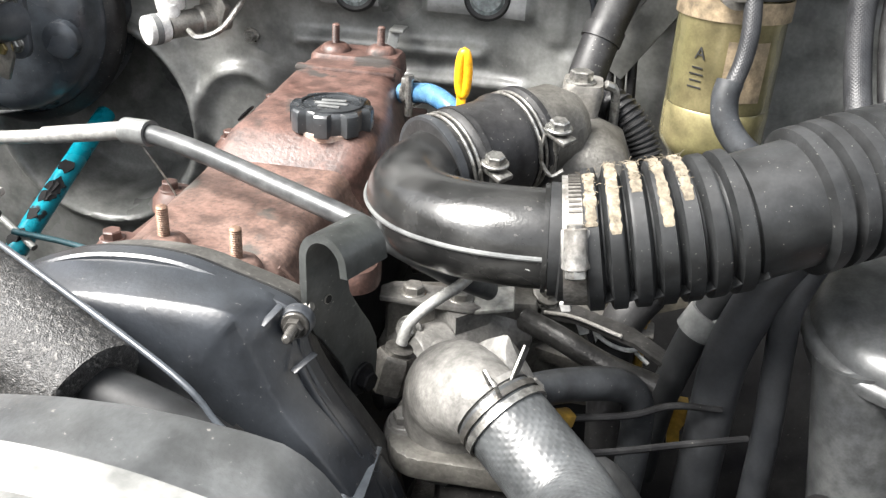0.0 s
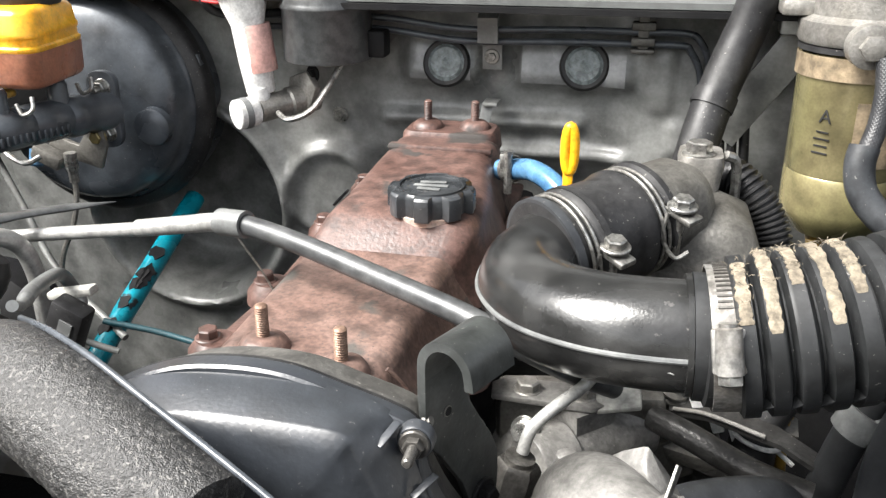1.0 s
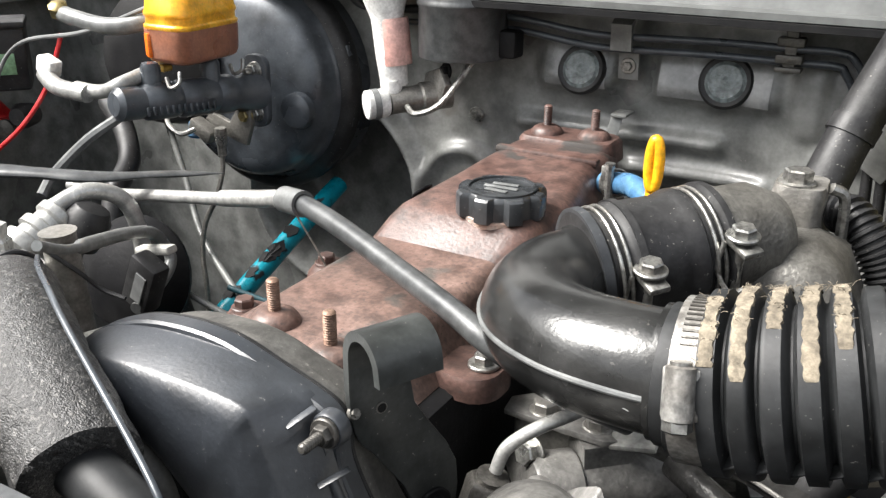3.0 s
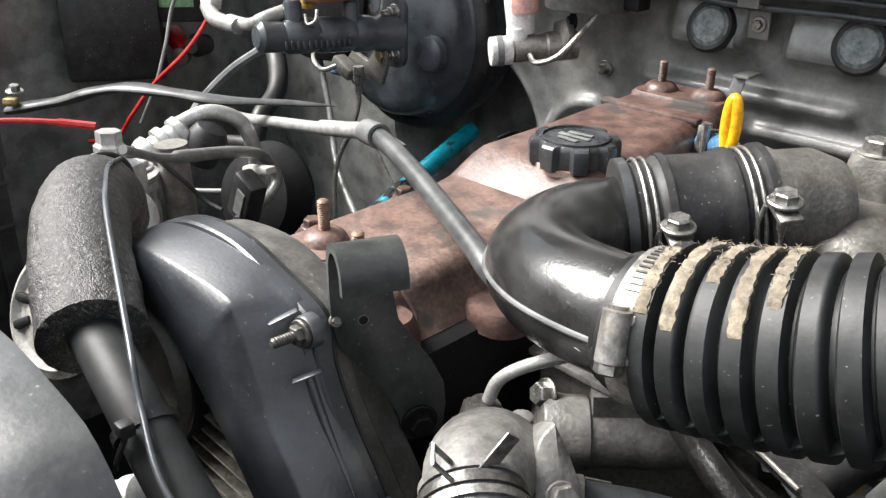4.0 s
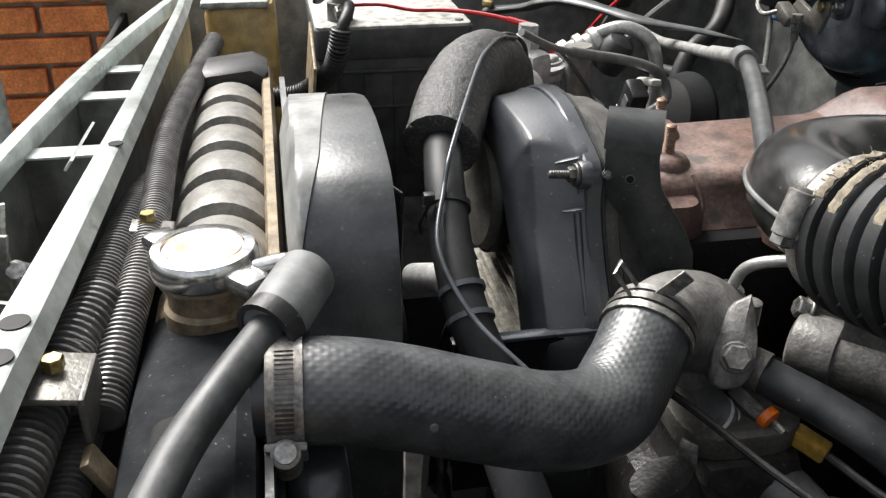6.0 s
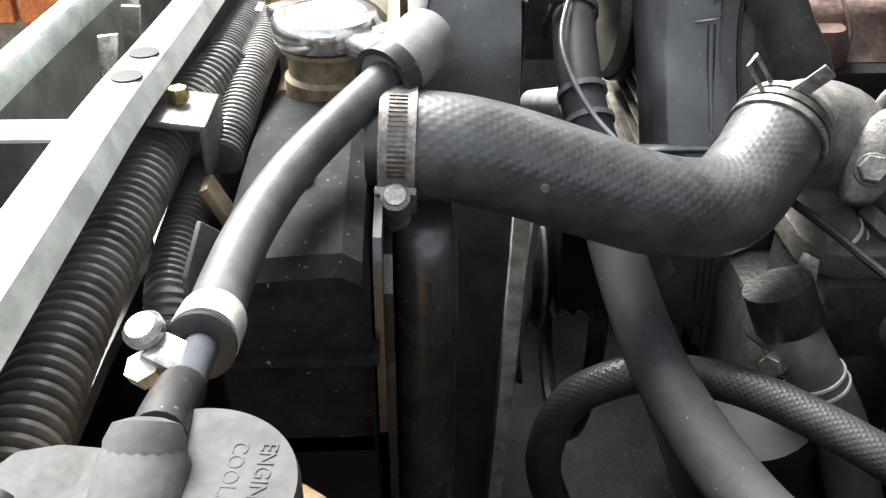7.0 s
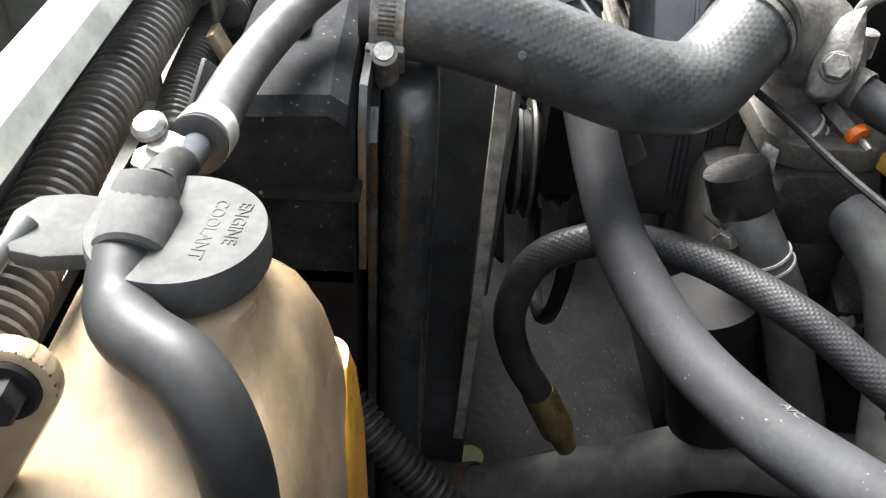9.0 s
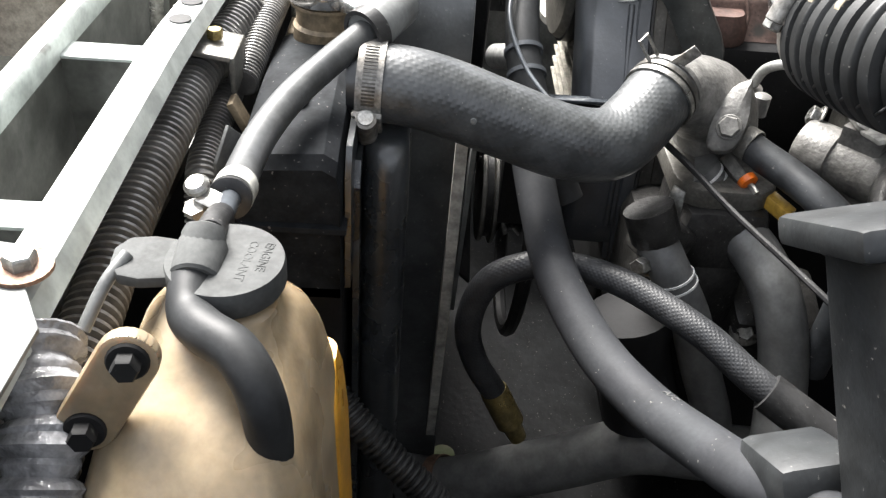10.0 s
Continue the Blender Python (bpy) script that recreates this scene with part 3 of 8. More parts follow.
# added near-black sheet, gives the gap below the intake hose its shade
solo("firewall_gap_shade", loft([[(x, y, z) for y, z in ((0.826, 0.52), (0.800, 0.52), (0.800, 0.895), (0.806, 0.903), (0.826, 0.903))] for x in (-0.02, 0.1, 0.22, 0.34, 0.5)]), BODY_DARK, "near-black sheet added for the dark gap before the lower firewall", "mat", kind="structure")

# near-black floor added for the shade deep below, with one round hole
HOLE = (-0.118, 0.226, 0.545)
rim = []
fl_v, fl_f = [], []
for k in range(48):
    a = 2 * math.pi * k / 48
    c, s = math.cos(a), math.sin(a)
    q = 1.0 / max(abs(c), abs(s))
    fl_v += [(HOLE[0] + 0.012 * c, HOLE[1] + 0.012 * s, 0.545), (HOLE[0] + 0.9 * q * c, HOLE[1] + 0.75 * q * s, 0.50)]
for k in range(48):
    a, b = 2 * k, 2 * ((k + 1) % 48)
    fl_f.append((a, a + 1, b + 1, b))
solo("deep_shade_floor", ([Vector(v) for v in fl_v], fl_f, None), DEEP, "near-black floor added for the shade deep under the engine", "shield", kind="structure")

# front crossmember: pale painted channel with holes and a raised inner lip
def member_y(x):
    """The crossmember bows back towards its far end."""
    return 0.018 * min(1.0, max(0.0, (0.05 - x) / 0.57)) ** 0.8


def rail_y(x):
    """The outer rail sweeps in to meet the crossmember."""
    return -0.015 + 0.068 * max(0.0, (0.05 - x) / 0.67) ** 1.9
holes = [(0.011, 0.0620), (0.034, 0.0615)]
memb = thing("front_crossmember", (-0.2, 0.06, 0.99), "pale chipped painted steel crossmember above the radiator", "crossmember", kind="structure")
prof = [(0.050, 0.985), (0.050, 1.047), (0.052, 1.050), (0.0645, 1.050), (0.0665, 1.049), (0.0700, 1.041), (0.0690, 1.0405), (0.0655, 1.0475), (0.064, 1.0482), (0.054, 1.0482), (0.0525, 1.046), (0.0525, 0.985)]
part("channel", loft([[(x, y + member_y(x) * (1.5 if y < 0.06 else 1.0), z) for y, z in prof] for x in [-0.62 + 0.03 * i for i in range(35)]]), WHITE_PAINT, memb)
# holes are flat discs, the shade inside them is only their dark colour
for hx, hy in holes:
    part("hole_shade", lathe([(0.0055, 0), (0.0055, 0.0007), (0.004, 0.0008)], (hx, hy, 1.0499), (0, 0, 1), 20), PITCH, memb, "dark round hole")
part("slot", lathe([(0.004, 0), (0.004, 0.0006)], (-0.172, 0.073, 1.0499), (0, 0, 1), 16), BODY_DARK, memb, "dark round hole")
part("bent_lip", loft([[(x, 0.048 + member_y(x) + dy, z) for dy, z in ((-0.004, 1.049), (0.0, 1.054), (0.0012, 1.0535), (-0.003, 1.048))] for x in (-0.2, -0.17, -0.14)]), WHITE_PAINT, memb)

# nose panel with box pockets ahead of the crossmember
nose = thing("nose_panel", (-0.2, 0.0, 0.9), "pale painted nose panel with open box pockets", "panel", kind="structure")
part("edge_rail", loft([[(x, rail_y(x) + y, z) for y, z in ((-0.003, 1.018), (-0.004, 1.029), (-0.002, 1.032), (0.008, 1.033), (0.0095, 1.031), (0.0095, 1.020))] for x in [-0.66 + 0.05 * i for i in range(20)]]), WHITE_PAINT, nose)
# pocket insides get a darker grey that holds the recess shade
part("pocket_floor", loft([[(x, y, z) for y, z in ((rail_y(x), 0.955), (rail_y(x), 0.959), (0.049 + member_y(x), 0.962), (0.049 + member_y(x), 0.955))] for x in [-0.62 + 0.1 * i for i in range(10)]]), POCKET, nose, "dusty pocket floor in darker grey for recess shade")
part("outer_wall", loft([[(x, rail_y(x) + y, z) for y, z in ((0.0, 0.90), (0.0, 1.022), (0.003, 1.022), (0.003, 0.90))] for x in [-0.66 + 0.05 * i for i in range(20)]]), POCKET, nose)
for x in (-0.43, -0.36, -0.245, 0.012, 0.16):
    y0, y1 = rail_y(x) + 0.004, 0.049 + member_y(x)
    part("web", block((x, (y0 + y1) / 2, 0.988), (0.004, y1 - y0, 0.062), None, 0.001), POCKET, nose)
    part("tab", block((x + 0.005, (y0 + y1) / 2 - 0.004, 1.0215), (0.018, y1 - y0 - 0.010, 0.002), None, 0.0006), WHITE_PAINT, nose)
latch = thing("bonnet_latch", (-0.12, 0.02, 0.97), "greasy steel bonnet latch levers in the nose panel", "latch")
for i, (x, y, h, a) in enumerate(((-0.13, 0.015, 0.075, 12), (-0.105, 0.022, 0.07, -8), (-0.09, 0.012, 0.06, 18), (-0.075, 0.03, 0.05, -20))):
    part("lever", prism([(-0.006, 0), (0.006, 0), (0.004, h * 0.7), (0.008, h), (-0.002, h), (-0.005, h * 0.6)], (x, y, 0.962), (0.9, math.sin(radians(a)), 0), 0.003, bevel=0.0006), ALU_DIRTY if i % 2 else STEEL, latch)
part("spring", ribbed([(-0.12, 0.03, 0.965), (-0.115, 0.032, 1.0), (-0.10, 0.03, 1.015)], 0.003, 0.005, 0.003, 10), STEEL, latch)

# brick wall and white post beyond the car
WX = -2.0
wall = thing("brick_wall", (WX, -0.4, 0.0), "weathered orange brick wall with grey mortar", "wall", kind="structure")
part("mortar_core", block((WX - 0.08, -0.55, 0.9), (0.13, 5.0, 1.8)), MORTAR, wall)
brick_mesh = None
for row in range(5, 13):
    for col in range(-7, 6):
        y = -0.40 + col * 0.235 + (0.1175 if row % 2 else 0) + random.uniform(-0.004, 0.004)
        if brick_mesh is None:
            b = part("brick", block((0, 0, 0), (0.11, 0.222, 0.063), None, 0.004, 1), BRICK, None)
            brick_mesh = b.data
        else:
            b = new("brick", brick_mesh)
        b.parent = wall
        b.location = Vector((WX - 0.042 + random.uniform(-0.003, 0.003), y, 0.04 + row * 0.0755)) - Vector((WX, -0.4, 0.0))
solo("white_post", tube([(-1.30, -0.327, 0.0), (-1.30, -0.325, 0.6), (-1.30, -0.3255, 1.4)], 0.0145, 20), WHITE_PAINT, "white painted round post standing by the brick wall", "post")

# ---- engine: valve cover and what sits on it ----
def cover_ring(y, xl, xr, zb, zt, taper, r):
    """Cross-section of the cover: flat top, sloped sides, rounded shoulders."""
    pts = [(xl - taper, zb)]
    for k in range(6):
        a = radians(180 - 90 * k / 5)
        pts.append((xl + r + r * math.cos(a), zt - r + r * math.sin(a)))
    for k in range(6):
        a = radians(90 - 90 * k / 5)
        pts.append((xr - r + r * math.cos(a), zt - r + r * math.sin(a)))
    pts.append((xr + taper, zb))
    return [(x, y, z) for x, z in pts]


vc = thing("valve_cover", (-0.19, 0.57, 0.965), "red-brown painted engine valve cover with worn paint", "valve cover")
secs = [(0.362, -0.232, -0.158, 0.988, 0.998, 0.014, 0.012), (0.369, -0.244, -0.150, 0.987, 1.011, 0.013, 0.014), (0.385, -0.248, -0.146, 0.987, 1.018, 0.012, 0.014), (0.47, -0.249, -0.146, 0.987, 1.019, 0.012, 0.014), (0.532, -0.249, -0.144, 0.987, 1.020, 0.013, 0.014), (0.541, -0.248, -0.142, 0.987, 1.022, 0.014, 0.014), (0.550, -0.246, -0.138, 0.987, 1.029, 0.015, 0.015), (0.559, -0.243, -0.134, 0.987, 1.037, 0.016, 0.016), (0.568, -0.242, -0.131, 0.987, 1.041, 0.016, 0.017), (0.62, -0.242, -0.131, 0.987, 1.042, 0.016, 0.018), (0.65, -0.242, -0.136, 0.987, 1.0425, 0.016, 0.018), (0.68, -0.242, -0.144, 0.987, 1.043, 0.014, 0.016), (0.74, -0.242, -0.148, 0.987, 1.044, 0.012, 0.015), (0.765, -0.238, -0.152, 0.987, 1.043, 0.012, 0.014), (0.785, -0.230, -0.160, 0.987, 1.036, 0.012, 0.012), (0.795, -0.222, -0.168, 0.988, 1.010, 0.012, 0.012)]
part("front_shell", loft([cover_ring(*s) for s in secs[:6]]), RUST_DUSTY, vc, "dusty worn front section", 32)
part("rear_shell", loft([cover_ring(*s) for s in secs[5:]]), RUST, vc, "", 32)
part("flange", prism([(-0.078, -0.215), (0.052, -0.215), (0.056, -0.15), (0.058, -0.05), (0.066, 0.0), (0.066, 0.12), (0.060, 0.215), (-0.07, 0.215), (-0.082, 0.1), (-0.076, -0.05), (-0.084, -0.16)], (-0.194, 0.58, 0.979), (0, 0, 1), 0.012, (0, 1, 0), 0.003), RUST, vc)
part("bolt_ear", loft([[(-0.124 + x * k, 0.465 + y * k, z) for x, y in round_rect(0.040, 0.040, 0.016, 5)] for z, k in ((0.982, 1.0), (0.9925, 1.0), (0.9955, 0.92))]), RUST, vc, "", 40)
part("front_lobe", loft([[(-0.143 + x * k, 0.388 + y * k, z) for x, y in round_rect(0.034, 0.046, 0.014, 5)] for z, k in ((0.974, 0.55), (0.978, 0.85), (0.986, 1.0), (0.998, 0.98), (1.006, 0.80))]), RUST, vc, "", 50)
part("sealant_edge", tube([(-0.1475, 0.405, 1.0185), (-0.1415, 0.407, 1.012), (-0.1365, 0.409, 1.003), (-0.1335, 0.406, 0.994), (-0.132, 0.399, 0.987)], 0.0012, 8, 6), RUST_DUSTY, vc, "cracked edge of old sealant")
part("rear_plateau", loft([[(-0.195 + x * k, 0.766 + y * k, z) for x, y in round_rect(0.082, 0.046, 0.012, 4)] for z, k in ((1.030, 1.04), (1.0445, 1.0), (1.0475, 0.93))]), RUST, vc, "", 40)
part("cross_ridge", block((-0.193, 0.712, 1.0435), (0.088, 0.010, 0.006), None, 0.0025), RUST, vc)
for y in (0.44, 0.52, 0.63, 0.73):
    part("side_lug", lathe([(0.017, 0.0), (0.016, 0.008), (0.011, 0.014)], (-0.262, y, 0.990), (0, 0, 1), 18), RUST, vc)
    part("side_bolt", hexhead((-0.266, y, 1.003), (0, 0, 1), 0.006, 0.006, 0.008), RUST, vc)
part("filler_neck", lathe([(0.034, -0.016), (0.0285, -0.004), (0.0262, 0.0), (0.0262, 0.013), (0.025, 0.0135)], (-0.168, 0.583, 1.027), (0, 0, 1), 32), WORN, vc, "bare worn metal filler neck")
# dark patch gives a dented hollow in the shoulder its shade
part("dark_patch", prism([(-0.004, -0.010), (0.003, -0.012), (0.006, 0.0), (0.003, 0.012), (-0.003, 0.012), (-0.006, 0.002)], (-0.238, 0.597, 1.0365), (-0.75, 0, 0.66), 0.002, (0, 1, 0), 0.0008), BODY_DARK, vc, "dark patch standing in for a shaded hollow")
for x, y, z in ((-0.218, 0.413, 1.019), (-0.169, 0.398, 1.019), (-0.216, 0.764, 1.0475), (-0.175, 0.768, 1.0475)):
    part("stud_boss", lathe([(0.0150, -0.004), (0.0138, 0.0012), (0.0118, 0.0042), (0.0085, 0.0062), (0.0050, 0.0066)], (x, y, z), (0, 0, 1), 26), RUST_DUSTY if y < 0.5 else RUST, vc)
    part("stud", thread((x, y, z + 0.005), (0.02, -0.03, 1), 0.0036, 0.019 if y < 0.5 else 0.017), BOLT_RUST if y < 0.5 else RUST, vc, "rusty threaded stud")
part("drain_hole", lathe([(0.005, 0), (0.005, 0.0006)], (-0.199, 0.398, 1.0187), (0, 0, 1), 16), RUST_DUSTY, vc)
for x, y in ((-0.117, 0.465), (-0.116, 0.62), (-0.120, 0.72)):
    part("side_bolt", hexhead((x, y, 0.996), (0, 0, 1), 0.006, 0.006, 0.009), STEEL if y < 0.5 else RUST, vc)
part("side_runner", tube([(-0.12, 0.61, 0.995), (-0.095, 0.60, 0.99), (-0.07, 0.59, 0.975)], 0.024, 18), RUST, vc)
part("rear_lug", block((-0.118, 0.69, 0.985), (0.03, 0.05, 0.03), None, 0.006), RUST, vc)

cap = thing("oil_filler_cap", (-0.168, 0.583, 1.037), "black ribbed plastic oil filler cap with raised lettering", "oil cap")
out = []
for k in range(120):
    a = 2 * math.pi * k / 120
    w = math.cos(8 * a)
    out.append(((0.0278 + 0.0027 * max(-1, min(1, 3 * w))) * math.cos(a), (0.0278 + 0.0027 * max(-1, min(1, 3 * w))) * math.sin(a)))
part("knob", loft([[(-0.168 + x * s, 0.583 + y * s, z) for x, y in out] for s, z in ((0.9, 1.0385), (0.985, 1.040), (1, 1.043), (1, 1.052), (0.985, 1.0545), (0.94, 1.0560))]), PLASTIC, cap, "", 30)
part("rim", ring((-0.168, 0.583, 1.0565), (0, 0, 1), 0.0215, 0.0018, 0.0016, 36), PLASTIC, cap)
for i, (w, dy) in enumerate(((0.018, 0.006), (0.024, -0.001), (0.016, -0.008))):
    part("raised_mark", block((-0.168, 0.583 + dy, 1.0566), (w, 0.0042, 0.0010), Matrix.Rotation(radians(8 - 6 * i), 3, "Z"), 0.0004), PLASTIC_GREY, cap, "raised illegible lettering")

# cylinder head and block, seen only in the gaps; near-black carries the shade
eng = thing("engine_block", (-0.18, 0.58, 0.60), "cast iron engine block and head, near-black for gap shade", "engine")
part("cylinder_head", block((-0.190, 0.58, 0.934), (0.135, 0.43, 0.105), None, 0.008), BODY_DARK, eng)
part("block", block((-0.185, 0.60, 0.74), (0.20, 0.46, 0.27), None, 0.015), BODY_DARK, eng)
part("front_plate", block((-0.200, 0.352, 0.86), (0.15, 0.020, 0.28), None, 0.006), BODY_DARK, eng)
for i in (2, 3):
    part("port_casting", tube([(-0.11, 0.44 + 0.09 * i, 0.93), (-0.07, 0.44 + 0.09 * i, 0.935), (-0.04, 0.45 + 0.085 * i, 0.96)], 0.021, 16), ALU_DIRTY, eng)
def side_face(corners, back, inset=0.93):
    """A cast face with softened edges: its corners in front, the same set back behind."""
    c = sum((Vector(p) for p in corners), Vector()) / len(corners)
    n = Vector((0.607, -0.795, 0.0))
    return loft([[Vector(p) - n * back for p in corners], [Vector(p) - n * 0.003 for p in corners], [c + (Vector(p) - c) * (1 - (1 - inset) * 0.35) - n * 0.0008 for p in corners], [c + (Vector(p) - c) * inset for p in corners]])


part("manifold_boss", side_face([(-0.089, 0.452, 0.930), (-0.082, 0.457, 0.947), (-0.066, 0.469, 0.950), (-0.064, 0.471, 0.912), (-0.085, 0.455, 0.916)], 0.030, 0.80), CAST_GREY, eng, "dull alloy manifold boss", 50)
part("manifold_wall", side_face([(-0.064, 0.475, 0.950), (-0.046, 0.489, 0.949), (-0.018, 0.510, 0.947), (-0.016, 0.511, 0.927), (-0.043, 0.491, 0.917), (-0.062, 0.476, 0.912)], 0.030, 0.95), ALU_DIRTY, eng, "oily alloy manifold side", 50)
part("manifold_lip", loft([[Vector(p) + Vector((0.607, -0.795, 0)) * o + Vector((0, 0, h)) for o, h in ((-0.01, 0), (0.004, 0), (0.004, -0.006), (-0.01, -0.006))] for p in ((-0.088, 0.453, 0.914), (-0.062, 0.473, 0.911), (-0.042, 0.488, 0.916), (-0.012, 0.510, 0.925))]), PUMP_DARK, eng, "dark lower edge of the casting")

# ---- timing cover ----
TC_OUT = [(-0.280, 0.85), (-0.283, 0.96), (-0.277, 1.000), (-0.266, 1.026), (-0.248, 1.044), (-0.218, 1.0575), (-0.190, 1.0620), (-0.165, 1.0610), (-0.142, 1.0545), (-0.124, 1.0490), (-0.113, 1.0440), (-0.1085, 1.036), (-0.1070, 1.020), (-0.0950, 0.996), (-0.0750, 0.967), (-0.057, 0.93), (-0.045, 0.85)]


def tc_outline(y, grow=0.0):
    """Outline of the cover at depth y, grown about its middle."""
    fine = [Vector((q.x, 0, q.y)) for q in spline([Vector((x, z, 0)) for x, z in TC_OUT], 4)]
    cx, cz = -0.165, 0.95
    out = []
    for q in fine:
        d = Vector((q.x - cx, 0, q.z - cz))
        d = d * (1 + grow / d.length)
        out.append((cx + d.x, y, cz + d.z))
    return out


tc = thing("timing_cover", (-0.176, 0.32, 0.85), "grey-black plastic timing cover with bolts and ribs", "timing cover")
part("back_shell", loft([tc_outline(y, g) for y, g in ((0.361, -0.012), (0.356, -0.009), (0.345, -0.008), (0.3435, -0.006), (0.3350, -0.005))]), COVER_DUST, tc, "dusty rear half of the cover", 30)
part("seam", loft([tc_outline(y, g) for y, g in ((0.3352, -0.003), (0.334, -0.0004), (0.3325, -0.0004), (0.3312, -0.003))]), RUBBER, tc, "black rubber seal")
part("flange", loft([tc_outline(y, g) for y, g in ((0.3322, -0.001), (0.3315, 0.0), (0.3240, 0.0), (0.3228, -0.0012), (0.3225, -0.004), (0.3190, -0.0055), (0.3185, -0.03))]), COVER, tc, "", 28)
# front shell: a band that arches over the cam pulley and leans down towards the pump
band = [((-0.262, 0.985, 0.300), (-0.266, 1.006, 0.306), (-0.268, 1.012, 0.3195)),
        ((-0.248, 1.012, 0.294), (-0.252, 1.030, 0.301), (-0.256, 1.035, 0.3195)),
        ((-0.232, 1.026, 0.290), (-0.234, 1.043, 0.298), (-0.238, 1.049, 0.3195)),
        ((-0.205, 1.030, 0.288), (-0.205, 1.0535, 0.296), (-0.206, 1.0575, 0.3210)),
        ((-0.180, 1.024, 0.288), (-0.168, 1.0560, 0.2955), (-0.166, 1.0590, 0.3210)),
        ((-0.163, 1.010, 0.288), (-0.1335, 1.0555, 0.2955), (-0.136, 1.0535, 0.3210)),
        ((-0.154, 1.001, 0.288), (-0.1275, 1.047, 0.2955), (-0.1200, 1.0470, 0.3210)),
        ((-0.142, 0.990, 0.288), (-0.1205, 1.031, 0.2955), (-0.1120, 1.0330, 0.3210)),
        ((-0.125, 0.974, 0.288), (-0.1085, 1.006, 0.2950), (-0.1030, 1.0070, 0.3210)),
        ((-0.105, 0.950, 0.288), (-0.0885, 0.979, 0.2945), (-0.0830, 0.9800, 0.3210)),
        ((-0.085, 0.920, 0.288), (-0.069, 0.943, 0.2945), (-0.0630, 0.9440, 0.3210)),
        ((-0.066, 0.855, 0.288), (-0.054, 0.865, 0.2945), (-0.0500, 0.8660, 0.3210))]
cols = [spline([Vector((s[k][0], s[k][2], s[k][1])) for s in band], 5) for k in range(3)]
rows = []
for b, c, d in zip(*cols):
    inner = b + Vector((0.004, 0.030, 0.002))
    m1, m2 = b.lerp(c, 0.18) + Vector((0, -0.0016, 0)), b.lerp(c, 0.82) + Vector((0, -0.0022, 0))
    n1, n2 = c.lerp(d, 0.14) + Vector((0.0008, -0.0018, 0.0010)), c.lerp(d, 0.80) + Vector((-0.0006, 0.0012, -0.0006))
    rows.append([inner, b + Vector((0, 0.003, 0)), m1, m2, c, n1, n2, d, d + Vector((0, 0.006, 0))])
part("front_shell", loft(rows), COVER, tc, "", 70)
# flat inner wall behind the disc, and ribs with bare edges
part("inner_wall", loft([[(x, y, z) for x, z in ((-0.262, 0.86), (-0.262, 0.99), (-0.245, 1.02), (-0.205, 1.03), (-0.165, 1.00), (-0.12, 0.96), (-0.085, 0.90), (-0.075, 0.86))] for y in (0.312, 0.318)]), PLATE_BROWN, tc, "grimy brown rear plate")
EDGE = [(1.03, -0.200), (1.01, -0.163), (0.99, -0.142), (0.974, -0.125), (0.95, -0.105), (0.92, -0.085), (0.88, -0.07)]
for i in range(13):
    z = 1.020 - 0.0105 * i
    x1 = next(xa + (xb - xa) * (za - z) / (za - zb) for (za, xa), (zb, xb) in zip(EDGE, EDGE[1:]) if za >= z > zb) - 0.002
    part("lower_rib", loft([[(x, y, z + (x1 - x) * 0.04 + dz) for y, dz in ((0.3125, -0.0008), (0.2965, -0.0007), (0.2960, 0.0), (0.2965, 0.0007), (0.3125, 0.0008))] for x in (-0.256, x1)]), RIB_DUST, tc, "rib with a bare pale edge")
part("bolt_pad", lathe([(0.0078, -0.004), (0.0076, 0.001), (0.0068, 0.0022)], (-0.1090, 0.3190, 1.0405), (0.06, -1, 0.1), 28), COVER, tc)
part("stud_bolt", join(hexhead((-0.1088, 0.3165, 1.0408), (0.06, -1, 0.1), 0.0045, 0.0042, 0.0064), thread((-0.1083, 0.3120, 1.0415), (0.06, -1, 0.1), 0.0024, 0.0100)), BOLT_GREASY, tc, "greasy steel stud with nut")
for a, b in (((-0.1235, 0.2975, 1.0445), (-0.1165, 0.314, 1.0505)), ((-0.1115, 0.2985, 1.0205), (-0.1000, 0.315, 1.0275))):
    va, vb = Vector(a), Vector(b)
    mid, dr = (va + vb) / 2 + Vector((0.001, 0.0085, -0.002)), (vb - va).normalized()
    part("web_rib", block(mid, (0.014, 0.0040, 0.0010), Matrix((dr, Vector((0, 0, 1)).cross(dr).normalized(), dr.cross(Vector((0, 0, 1)).cross(dr).normalized()))).transposed(), 0.0007), COVER, tc)
part("side_bolt", hexhead((-0.1085, 0.334, 1.0400), (0.8, -0.2, 0.5), 0.0022, 0.002, 0.003), ALU_DIRTY, tc)
part("edge_ridge", tube([(-0.109, 0.3190, 1.018), (-0.099, 0.3190, 0.998), (-0.080, 0.3185, 0.970), (-0.062, 0.3180, 0.935), (-0.052, 0.3180, 0.88)], 0.0022, 10, 6), COVER, tc)

# ---- lifting hook ----
hk = thing("lifting_hook", (-0.09, 0.36, 0.975), "dark grey-green steel lifting hook with curled top", "hook")
n_dir, w_dir = Vector((0.907, -0.421, 0)), Vector((0.421, 0.907, 0))
HO = Vector((-0.1019, 0.3445, 1.0393)) - n_dir * 0.0042


